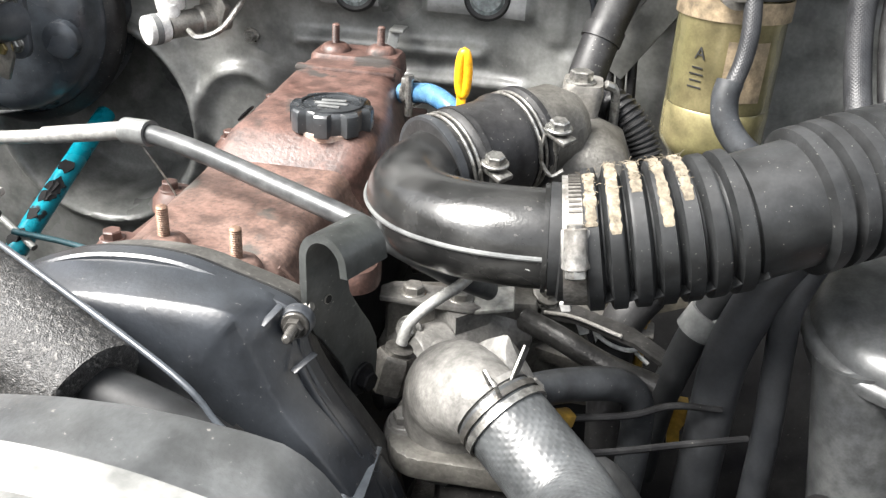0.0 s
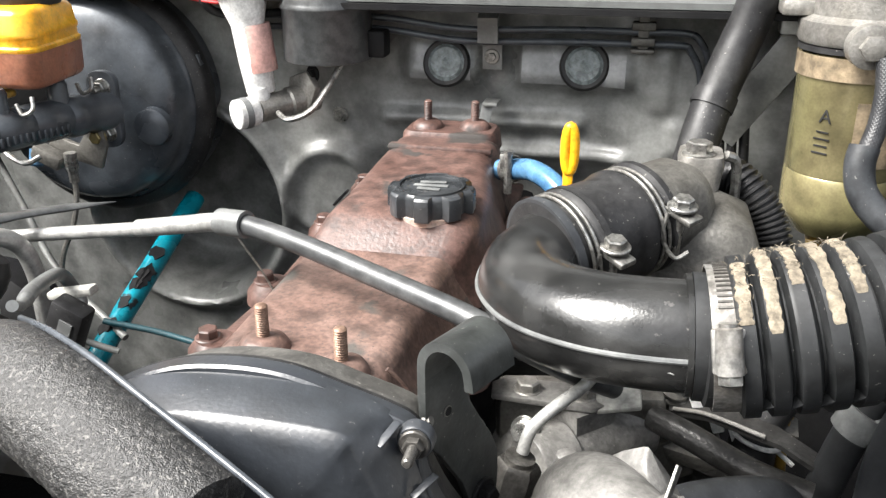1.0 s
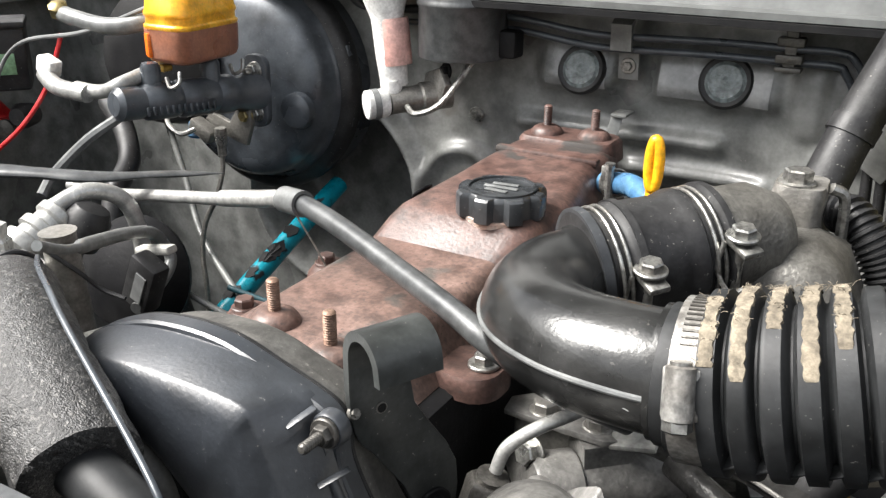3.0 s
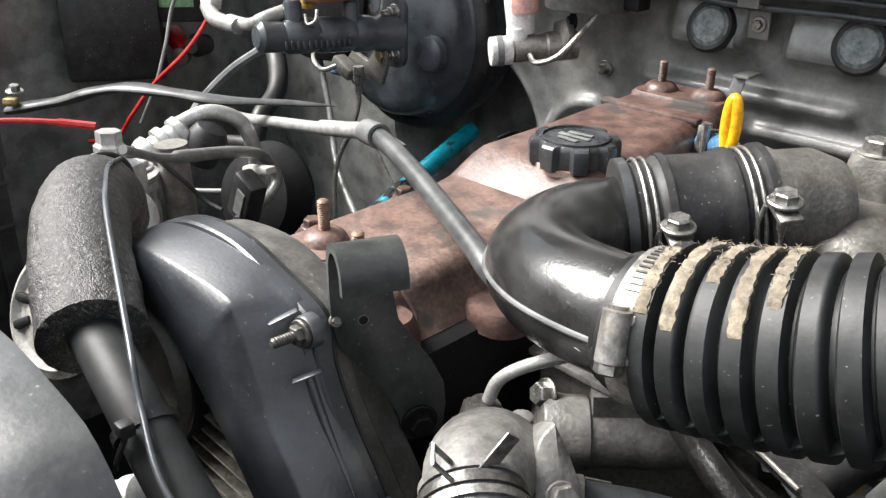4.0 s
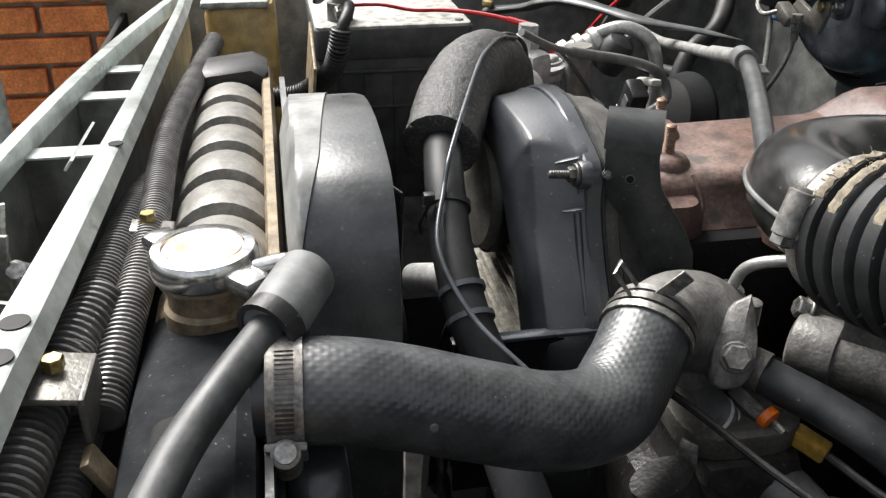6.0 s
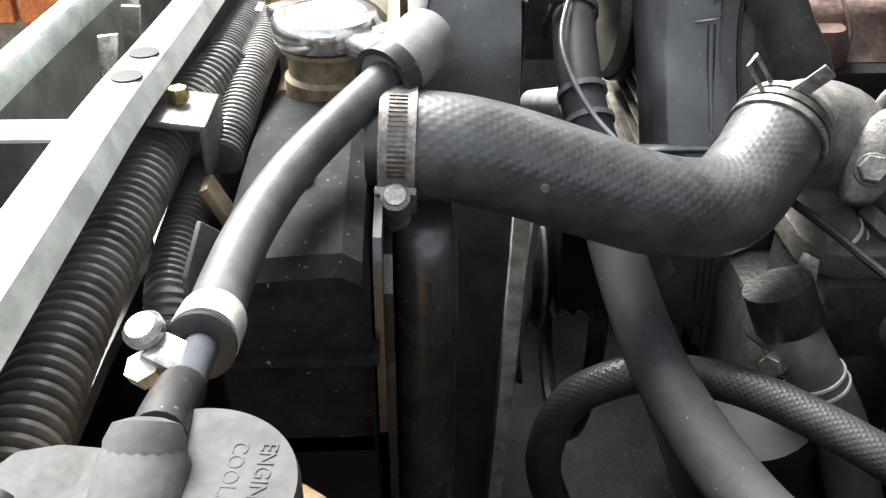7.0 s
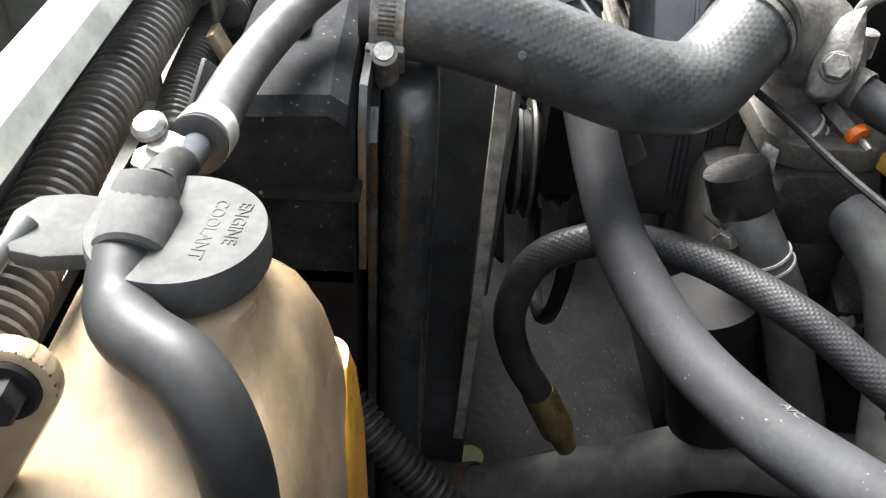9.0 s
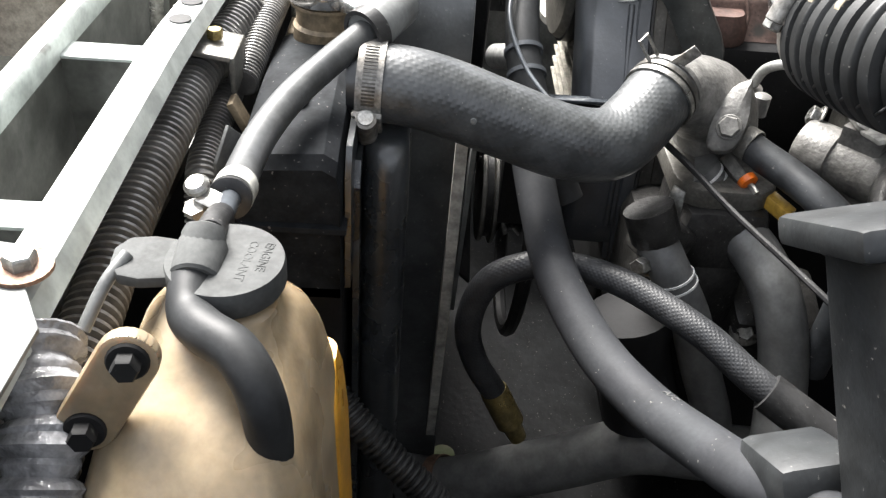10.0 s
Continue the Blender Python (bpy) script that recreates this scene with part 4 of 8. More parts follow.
def hook_sweep(prof, u0, u1, th=0.0042):
    pts = [Vector(p) for p in prof]
    outer, inner = [], []
    for i, p in enumerate(pts):
        t = (pts[min(i + 1, len(pts) - 1)] - pts[max(i - 1, 0)]).normalized()
        nrm = Vector((-t.y, t.x))
        outer.append(p + nrm * th / 2)
        inner.append(p - nrm * th / 2)
    return loft([[HO + n_dir * q.x + w_dir * u + Vector((0, 0, q.y)) for q in outer] + [HO + n_dir * q.x + w_dir * u + Vector((0, 0, q.y)) for q in reversed(inner)] for u in (u0, u1)])


curl = [(0.0021, 0.010), (0.0021, 0.022)] + [(0.0140 - 0.0119 * math.cos(radians(a)), 0.0275 + 0.0125 * math.sin(radians(a))) for a in range(0, 157, 12)] + [(0.0256, 0.0290), (0.0262, 0.0245)]
part("curl", hook_sweep(curl, -0.0145, 0.0140), HOOK, hk, "", 25)
plate = [(-0.0145, 0.022), (-0.0143, 0.006), (-0.0125, -0.008), (-0.0095, -0.015), (-0.0046, -0.0205), (0.003, -0.032), (0.011, -0.044), (0.016, -0.056), (0.018, -0.070), (0.038, -0.070), (0.0395, -0.053), (0.0385, -0.041), (0.0330, -0.029), (0.023, -0.014), (0.0165, -0.003), (0.0142, 0.010), (0.0140, 0.022)]
part("strap", prism([(u, v) for u, v in plate], HO, n_dir, 0.0042, (0, 0, 1), 0.0006), HOOK, hk)
part("hole", lathe([(0.0026, 0), (0.0026, 0.0005), (0.0021, 0.0006)], HO + n_dir * 0.0042, n_dir, 18), ALU_DIRTY, hk, "small worn-edged hole")
part("hole_dark", lathe([(0.0021, 0), (0.0021, 0.0008)], HO + n_dir * 0.0042, n_dir, 18), BODY_DARK, hk, "dark inside of the hole")
part("bolt", hexhead(HO + n_dir * 0.0042 + w_dir * 0.026 + Vector((0, 0, -0.060)), n_dir, 0.0060, 0.006, 0.009), BODY_DARK, hk)

# ---- dusty disc and ribbed lower face ahead of the timing cover ----
disc = thing("pulley_cover", (-0.222, 0.29, 0.935), "dusty beige round pulley cover beside the timing cover", "cover")
part("disc", lathe([(0.039, -0.004), (0.039, 0.004), (0.036, 0.008), (0.025, 0.010), (0.012, 0.012)], (-0.204, 0.291, 0.993), (0.06, -1, 0.06), 44), DISC_DUST, disc)
part("dark_rim", ring((-0.204, 0.293, 0.993), (0.06, -1, 0.06), 0.0392, 0.008, 0.0022, 44), RUBBER, disc, "black rubber rim")
# white colour stands for the sun on the alloy hub
hub = solo("fan_hub", lathe([(0.0100, -0.004), (0.0100, 0.030), (0.0112, 0.031), (0.0112, 0.040), (0.007, 0.042)], (-0.199, 0.244, 0.934), (0.8, 0.45, 0.4), 20), WHITE_PLASTIC, "alloy fan hub end behind the shroud, coloured white as sunlit", "hub")
belt = solo("drive_belt", sweep([(-0.165 + 0.085 * math.cos(a) + 0.02 * math.sin(a), 0.272, 0.80 + 0.12 * math.sin(a)) for a in [2 * math.pi * k / 40 for k in range(41)]], 0.006, 8, 1.0, closed=True), RUBBER, "black rubber drive belt on the pulleys", "belt")
pul = thing("crank_pulley", (-0.19, 0.25, 0.79), "dark steel pulley with bright centre bolt", "pulley")
part("wheel", lathe([(0.040, 0.03), (0.046, 0.026), (0.040, 0.02), (0.046, 0.014), (0.040, 0.008), (0.046, 0.002), (0.03, 0.0)], (-0.195, 0.262, 0.818), (0.0, 1, 0), 32), BLACK_METAL, pul)
part("bolt", hexhead((-0.189, 0.250, 0.838), (0.3, -1, 0), 0.010, 0.012, 0.016), STEEL, pul, "bright centre bolt")

# black bracket tray ahead of the timing cover
tray = thing("belt_guard", (-0.076, 0.29, 0.86), "black pressed steel guard under the radiator hose", "guard")
part("plate", block((-0.0745, 0.288, 0.911), (0.003, 0.088, 0.10), None, 0.001), BODY_DARK, tray)
part("rim", block((-0.0755, 0.288, 0.9635), (0.008, 0.092, 0.0026), None, 0.0009), BOOST, tray)
part("bolt", hexhead((-0.073, 0.297, 0.935), (1, 0, 0), 0.008, 0.006, 0.012), BODY_DARK, tray)

# ---- air intake: elbow, sleeve, ribbed hose ----
AX = Vector((1, 0.04, 0.05)).normalized()
elbow_path = [(0.006, 0.402, 1.057), (-0.020, 0.402, 1.056), (-0.045, 0.408, 1.054), (-0.068, 0.424, 1.051), (-0.083, 0.450, 1.048), (-0.087, 0.478, 1.046), (-0.083, 0.500, 1.044), (-0.076, 0.518, 1.043)]
elb = thing("intake_elbow", (-0.05, 0.43, 1.01), "glossy black metal air intake elbow", "intake elbow")
part("bend", tube(elbow_path, lambda s, f: 0.0258 + 0.0015 * (f > 0.93), 36, 10), BLACK_METAL, elb)
ep = spline(elbow_path, 10)
def offset_curve(path, a, r):
    out = []
    for i, p in enumerate(path):
        t = (path[min(i + 1, len(path) - 1)] - path[max(i - 1, 0)]).normalized()
        side = t.cross(Vector((0, 0, 1))).normalized()
        out.append(p + (side * math.cos(a) + Vector((0, 0, 1)) * math.sin(a)) * r)
    return out


part("seam", sweep(offset_curve(ep, radians(178), 0.0258), 0.0014, 8), PIPE_GREY, elb, "raised welded seam")
part("end_bead", ring((-0.004, 0.402, 1.057), AX, 0.0258, 0.0025, 0.0022, 40), BLACK_METAL, elb)
part("paint_dot", lathe([(0.0022, 0), (0.0022, 0.0006)], (-0.0110, 0.3775, 1.0495), (0, -0.95, -0.3), 12), WHITE_PLASTIC, elb, "small white paint dot")

SL = Vector((0.68, 0.70, 0.12)).normalized()
sl0 = Vector((-0.080, 0.512, 1.043))
slv = thing("intake_sleeve", (-0.05, 0.54, 1.01), "black rubber sleeve between elbow and intake manifold", "sleeve")
part("sleeve", lathe([(0.0315, -0.004), (0.0348, -0.003), (0.0348, 0.002), (0.0325, 0.004), (0.0325, 0.014), (0.0350, 0.017), (0.0355, 0.021), (0.0345, 0.024), (0.0335, 0.045), (0.0345, 0.050), (0.0355, 0.053), (0.0355, 0.056), (0.033, 0.058), (0.033, 0.068), (0.036, 0.070), (0.036, 0.074), (0.030, 0.075)], sl0, SL, 44), RUBBER, slv)
part("end_lip", ring(sl0 - SL * 0.001, SL, 0.0335, 0.005, 0.0022, 44), RUBBER_GREY, slv, "thick rolled rubber lip")
part("middle_bead", ring(sl0 + SL * 0.020, SL, 0.0345, 0.004, 0.0016, 44), RUBBER, slv)
for h, bolt_at in ((0.009, (-0.044, 0.511, 1.050)), (0.063, (-0.008, 0.548, 1.064))):
    wc = thing("wire_clamp", sl0 + SL * h - Vector((0, 0, 0.034)), "bright wire hose clamp with a screw", "clamp", "hose clamps")
    o = sl0 + SL * h
    for d in (-0.0022, 0.0022):
        part("wire", sweep([o + SL * d + frame_z(SL) @ Vector((0.0342 * math.cos(a), 0.0342 * math.sin(a), 0)) for a in [2 * math.pi * k / 48 for k in range(49)]], 0.0011, 8, closed=True), STEEL, wc)
    bp = Vector(bolt_at) + Vector((0.003, -0.011, 0.006))
    part("tongue", block(bp + Vector((0, 0, -0.004)), (0.024, 0.012, 0.004), frame_z((0.05, -0.25, 1), SL), 0.0015), STEEL, wc)
    part("screw", join(hexhead(bp, (0.05, -0.15, 1), 0.0064, 0.0055, 0.009), lathe([(0.0028, -0.032), (0.0028, 0)], bp, (0.05, -0.15, 1), 12)), STEEL, wc, "zinc plated hex screw")
    part("lower_loop", tube([bp + Vector((-0.008, -0.004, -0.003)), bp + Vector((-0.010, -0.005, -0.018)), bp + Vector((-0.002, -0.006, -0.030)), bp + Vector((0.006, -0.005, -0.026))], 0.0014, 8, 6), STEEL, wc)

# ribbed hose with torn fabric wrap
air = thing("air_intake_hose", (0.07, 0.41, 1.02), "black ribbed air intake hose with torn tan fabric strips", "air hose")
hp = [(-0.002, 0.402, 1.0568), (0.014, 0.4025, 1.0580), (0.05, 0.405, 1.0655), (0.085, 0.411, 1.074), (0.115, 0.420, 1.083), (0.15, 0.435, 1.092), (0.20, 0.458, 1.10)]
hpath = resample(spline(hp, 14), 0.0008)
RIB_AT = [0.0215, 0.0325, 0.0435, 0.0545, 0.0655, 0.0765, 0.0880]
RIB_AT += [0.128, 0.140, 0.152, 0.164, 0.176]
def air_radius(s, f):
    r = (0.0290 if s < 0.006 else 0.0312) if s < 0.019 else 0.0305
    if s > 0.094:
        r = 0.0325
    for i, c in enumerate(RIB_AT):
        top = 0.0362 if c < 0.1 else 0.0378
        d = abs(s - c)
        if d < 0.0048:
            r = max(r, top - max(0, (d - 0.0034)) * 4.0)
    return r


part("hose", sweep(hpath, air_radius, 44), RIBBED, air, "", 50)
def along(s):
    d = 0.0
    for a, b in zip(hpath, hpath[1:]):
        d += (b - a).length
        if d >= s:
            return b, (b - a).normalized()
    return hpath[-1], (hpath[-1] - hpath[-2]).normalized()


for i, c in enumerate(RIB_AT[:7]):
    p, t = along(c + 0.0055)
    side = t.cross(Vector((0, 0, 1))).normalized()
    up = side.cross(t)
    for a0 in (-34, 205):
        a = radians(a0)
        out_d = side * math.cos(a) + up * math.sin(a)
        rnd = out_d.cross(t)
        m = Matrix((t * math.cos(0.6) + rnd * math.sin(0.6), rnd * math.cos(0.6) - t * math.sin(0.6), out_d)).transposed()
        part("gusset", block(p + out_d * 0.0332, (0.0085, 0.0014, 0.0052), m, 0.0004, 1), RIBBED, air)
# strips of worn fabric lying over the first ribs
rng = random.Random(5)
for c, a0, a1 in ((RIB_AT[0], 35, 88), (RIB_AT[1], 28, 118), (RIB_AT[2], 60, 128), (RIB_AT[3], 30, 130), (RIB_AT[4], 48, 120)):
    p, t = along(c)
    side = t.cross(Vector((0, 0, 1))).normalized()
    up = side.cross(t)
    n = 26
    rings_ = []
    for i in range(n + 1):
        a = radians(a0 + (a1 - a0) * i / n)
        w = 0.0028 * (1 + 0.22 * rng.uniform(-1, 1))
        e = 0.0 if 0 < i < n else 0.0006
        h = 0.0363 + 0.0003 + rng.uniform(-0.0002, 0.0006) - e
        dirv = side * math.cos(a) + up * math.sin(a)
        rings_.append([p + dirv * 0.0355 - t * w, p + dirv * h - t * w * 0.9, p + dirv * (h + 0.0003) + t * rng.uniform(-0.001, 0.001), p + dirv * h + t * w * 0.9, p + dirv * 0.0355 + t * w])
    part("fabric_strip", loft(rings_), TAN, air, "frayed tan fabric strip", 60)
    hairs = []
    for i in range(26):
        a = radians(rng.uniform(max(a0, a1 - 55), a1 + 4))
        dirv = side * math.cos(a) + up * math.sin(a)
        q = p + dirv * 0.0368 + t * rng.uniform(-0.004, 0.004)
        e = q + dirv * rng.uniform(0.0003, 0.0018) + t * rng.uniform(-0.003, 0.003) + side * rng.uniform(-0.003, 0.003)
        hairs.append(sweep([q, q.lerp(e, 0.5) + dirv * 0.0006, e], 0.00013, 4))
    part("loose_threads", join(*hairs), TAN, air, "loose frayed threads")
band_o, band_t = along(0.0125)
worm_clamp(band_o, band_t, 0.0318, 0.012, (0.0, -0.85, 0.28), "wide worn steel clamp on the ribbed air hose")

# ---- intake manifold casting and temperature sender ----
man = thing("intake_manifold", (0.01, 0.60, 0.95), "dull grey-brown cast intake manifold", "manifold")
part("throat", lathe([(0.029, -0.005), (0.0335, 0.0), (0.0335, 0.006), (0.031, 0.010), (0.030, 0.030), (0.022, 0.045)], sl0 + SL * 0.072, SL, 36), ALU_DIRTY, man)
part("plenum", loft([[(0.006 + x, 0.60 + y, z) for x, y in round_rect(w, l, 0.02, 5)] for z, w, l in ((0.93, 0.10, 0.10), (0.99, 0.10, 0.11), (1.02, 0.090, 0.10), (1.045, 0.07, 0.08), (1.055, 0.04, 0.05))]), ALU_DIRTY, man)
part("sender_boss", loft([[(0.008 + x, 0.628 + y, z) for x, y in round_rect(w, l, 0.008, 4)] for z, w, l in ((1.02, 0.035, 0.045), (1.055, 0.026, 0.034), (1.072, 0.030, 0.036), (1.078, 0.028, 0.034))]), ALU, man)
part("sender_bolt", hexhead((0.006, 0.622, 1.078), (0, 0, 1), 0.0085, 0.008, 0.011), STEEL, man)
part("bracket", tube([(0.024, 0.63, 1.076), (0.032, 0.635, 1.068), (0.033, 0.633, 1.03), (0.027, 0.625, 1.02)], 0.0035, 8, 6), STEEL, man)
part("side_boss", block((0.055, 0.60, 1.0), (0.05, 0.05, 0.03), Matrix.Rotation(radians(20), 3, "Z"), 0.005), ALU_DIRTY, man)

dip = thing("dipstick", (-0.079, 0.62, 0.98), "yellow plastic dipstick loop handle", "dipstick")
part("handle", sweep([Vector((-0.079, 0.618, 1.055)) + Vector((0.0075 * math.sin(a) * 0.42, 0.0, 0.012 - 0.0160 * math.cos(a) + 0.010)) for a in [2 * math.pi * k / 32 for k in range(33)]], 0.0036, 12, 1.0, closed=True), YELLOW, dip)
part("blade_grip", block((-0.0795, 0.618, 1.049), (0.007, 0.004, 0.026), None, 0.0015), YELLOW, dip)
part("tube", tube([(-0.0795, 0.618, 1.04), (-0.079, 0.617, 1.0), (-0.075, 0.61, 0.96)], 0.004, 10, 4), ALU_DIRTY, dip)
blue = thing("breather_hose", (-0.10, 0.68, 1.0), "short blue rubber breather hose", "hose")
part("hose", tube([(-0.142, 0.708, 1.030), (-0.128, 0.700, 1.034), (-0.112, 0.686, 1.038), (-0.094, 0.668, 1.034), (-0.078, 0.650, 1.020), (-0.066, 0.635, 1.0)], 0.0085, 20), BLUE, blue)
bc = thing("breather_clamp", (-0.131, 0.702, 1.01), "small bright screw clamp on the blue hose", "clamp", "hose clamps")
part("band", ring((-0.132, 0.702, 1.033), (0.7, -0.6, 0.25), 0.0104, 0.008, 0.001, 24), STEEL, bc)
part("screw", join(block((-0.136, 0.695, 1.042), (0.008, 0.006, 0.012), None, 0.001), lathe([(0.0032, -0.026), (0.0032, 0.006), (0.004, 0.006), (0.004, 0.009)], (-0.133, 0.692, 1.042), (0, 0, 1), 8)), STEEL, bc)
# ---- on the firewall ----
for px, pz in PLUGS:
    pg = thing("firewall_plug", (px, 0.834, pz - 0.022), "wrinkled grey rubber plug in a firewall hole", "plug", "firewall plugs")
    part("rim", lathe([(0.022, -0.004), (0.0225, 0.002), (0.0205, 0.005), (0.018, 0.004)], (px, 0.833, pz), (0, -1, 0.3), 36), RUBBER, pg)
    part("film", lathe([(0.0185, 0.003), (0.014, 0.006), (0.006, 0.0045), (0.002, 0.0065)], (px, 0.833, pz), (0, -1, 0.3), 28), GLASS_PLUG, pg, "crinkled shiny centre")
for dz, y in ((0.0, 0.812), (-0.011, 0.816)):
    solo("brake_pipe", tube([(-0.42, y + 0.01, 1.130 + dz), (-0.33, y, 1.133 + dz), (-0.27, y, 1.133 + dz), (-0.21, y, 1.126 + dz), (-0.172, y, 1.125 + dz), (-0.10, y, 1.127 + dz), (-0.038, y, 1.127 + dz), (-0.005, y, 1.127 + dz), (0.008 + dz * 0.5, y, 1.122 + dz), (0.018 + dz * 0.5, y + 0.002, 1.10 + dz), (0.022 + dz * 0.5, y + 0.004, 1.05 + dz)], 0.0031, 12, 6), BOOST, "dark steel pipe clipped along the firewall", "pipe", "firewall pipes")
c1 = thing("pipe_clip", (-0.172, 0.806, 1.085), "dark steel pipe clip bolted to the firewall", "clip", "pipe clips")
part("strap", loft([[(-0.172 + dx, y, z) for y, z in ((0.832, 1.086), (0.830, 1.110), (0.806, 1.114), (0.804, 1.136), (0.812, 1.140), (0.814, 1.137), (0.808, 1.134), (0.809, 1.117), (0.833, 1.112), (0.834, 1.086))] for dx in (-0.009, -0.0085, 0.0085, 0.009)]), BODY, c1)
part("bolt", hexhead((-0.172, 0.831, 1.098), (0, -1, 0), 0.0042, 0.004, 0.007), STEEL, c1)
c2 = thing("pipe_clip", (-0.038, 0.804, 1.10), "brownish plastic twin pipe clip under the cowl", "clip", "pipe clips")
for dz in (0.0, -0.013, -0.021):
    part("jaw", block((-0.038, 0.810, 1.1325 + dz), (0.020, 0.012, 0.007 if dz > -0.02 else 0.004), None, 0.0015), ALU_DIRTY, c2)
part("stem", block((-0.038, 0.812, 1.125), (0.009, 0.008, 0.034), None, 0.001), ALU_DIRTY, c2)
fb = solo("firewall_bolt", hexhead((-0.326, 0.842, 1.033), (0, -1, 0), 0.005, 0.006, 0.008), STEEL, "small steel bolt in the firewall", "bolt")
tabm = thing("wire_bracket", (-0.178, 0.80, 1.03), "small bent dark metal bracket on the firewall", "bracket")
part("arm", prism([(-0.006, -0.018), (0.004, -0.018), (0.010, 0.012), (0.0, 0.014)], (-0.177, 0.812, 1.044), (0.3, -1, 0.3), 0.003, bevel=0.0008), BODY, tabm)
part("foot", block((-0.170, 0.820, 1.058), (0.014, 0.022, 0.003), None, 0.001), BODY, tabm)

# ---- brake servo, master cylinder and reservoir ----
BC = Vector((-0.566, 0.80, 1.048))
bs_ = thing("brake_servo", (-0.522, 0.80, 0.93), "large satin black round brake servo", "brake servo")
part("drum", lathe([(0.10, -0.06), (0.112, -0.055), (0.1125, -0.02), (0.110, -0.004), (0.1035, 0.004), (0.1015, 0.0065), (0.1000, 0.0155), (0.0975, 0.0235), (0.092, 0.0300), (0.080, 0.0345), (0.060, 0.0375), (0.040, 0.039), (0.012, 0.0395)], BC, (0.03, -1, 0.02), 72), BOOST, bs_, "", 50)
part("clamped_rim", lathe([(0.112, -0.020), (0.118, -0.018), (0.1195, -0.012), (0.1185, -0.004), (0.114, 0.0005), (0.1065, 0.003), (0.105, -0.004)], BC, (0.03, -1, 0.02), 72), RUBBER, bs_, "black clamped rim")
part("boss", lathe([(0.0185, -0.004), (0.0175, 0.004), (0.0150, 0.006), (0.004, 0.0062)], (-0.482, 0.757, 1.034), (0.05, -1, 0.02), 28), BOOST, bs_)
for k in range(10):
    a = radians(20 + 36 * k)
    part("crimp", block(BC + Vector((0.1165 * math.cos(a), 0.012, 0.1165 * math.sin(a))), (0.012, 0.010, 0.004), Matrix.Rotation(-a + math.pi / 2, 3, "Y"), 0.001, 1), BOOST, bs_)
part("vacuum_pipe", tube([(-0.44, 0.775, 1.19), (-0.425, 0.772, 1.15), (-0.412, 0.79, 1.135), (-0.36, 0.815, 1.135)], 0.004, 10), RUBBER, bs_)

mc = thing("master_cylinder", (-0.535, 0.66, 1.03), "black cast brake master cylinder", "brake cylinder")
MA = Vector((-0.548, 0.592, 1.063)) - Vector((-0.520, 0.745, 1.052))
part("flange", prism(round_rect(0.030, 0.072, 0.012), (-0.521, 0.748, 1.052), (0.03, -1, 0.02), 0.008, bevel=0.0015), BOOST, mc)
part("barrel", lathe([(0.019, 0.0), (0.019, 0.02), (0.0165, 0.03), (0.0185, 0.036), (0.0185, 0.05), (0.016, 0.054), (0.0175, 0.06), (0.0175, 0.09), (0.0155, 0.094), (0.0170, 0.10), (0.0170, 0.125), (0.014, 0.13), (0.015, 0.135), (0.015, 0.152), (0.010, 0.156)], (-0.520, 0.745, 1.052), MA, 28), BOOST, mc)
for zz in (1.073, 1.030):
    part("nut", hexhead((-0.519, 0.741, zz), (0, -1, 0), 0.0065, 0.007, 0.0085, 0.008), STEEL, mc)
for f in (0.35, 0.75):
    p = Vector((-0.520, 0.745, 1.052)) + MA * f
    part("port", lathe([(0.009, 0.0), (0.009, 0.030), (0.007, 0.034)], p, (0, 0, 1), 14), BOOST, mc)
for k in range(12):
    part("cast_mark", block(Vector((-0.520, 0.745, 1.052)) + MA * (0.42 + 0.04 * k) + Vector((0.0165, -0.002, -0.006)), (0.002, 0.003, 0.008), None, 0.0006, 1), BOOST, mc)
res = thing("brake_fluid_reservoir", (-0.540, 0.684, 1.086), "amber and brown brake fluid reservoir with black cap", "reservoir")
def res_ring(z, w, l, r=0.012):
    return [(-0.540 + x * 0.98 + y * -0.12, 0.684 + y, z) for x, y in round_rect(w, l, r, 5)]


part("lower_body", loft([res_ring(z, w, l) for z, w, l in ((1.091, 0.045, 0.074), (1.093, 0.051, 0.081), (1.097, 0.054, 0.085), (1.121, 0.056, 0.087))]), FLUID_BROWN, res, "brown fluid filled lower half")
part("upper_body", loft([res_ring(z, w, l, 0.016) for z, w, l in ((1.121, 0.056, 0.087), (1.1225, 0.058, 0.089), (1.1245, 0.058, 0.089), (1.126, 0.055, 0.086), (1.1315, 0.055, 0.086), (1.133, 0.057, 0.088), (1.136, 0.057, 0.088), (1.138, 0.055, 0.086), (1.150, 0.053, 0.083), (1.154, 0.048, 0.077), (1.156, 0.040, 0.066))]), FLUID_ORANGE, res, "amber translucent upper half")
part("label_patch", block((-0.5535, 0.6430, 1.107), (0.012, 0.005, 0.022), Matrix.Rotation(radians(-30), 3, "Z"), 0.002), ORANGE, res, "orange level mark")
part("foot", block((-0.560, 0.655, 1.085), (0.03, 0.012, 0.006), None, 0.002), YELLOW_DULL, res)
part("cap", lathe([(0.027, 0.0), (0.028, 0.002), (0.028, 0.008), (0.024, 0.010), (0.024, 0.024), (0.022, 0.026)], (-0.543, 0.690, 1.154), (0, 0, 1), 30), RUBBER, res, "black screw cap")
for y in (0.64, 0.72):
    part("strap", tube([(-0.515, y, 1.087), (-0.513, y - 0.004, 1.078), (-0.520, y - 0.008, 1.074), (-0.526, y - 0.006, 1.082)], 0.0018, 8, 5), STEEL, res)
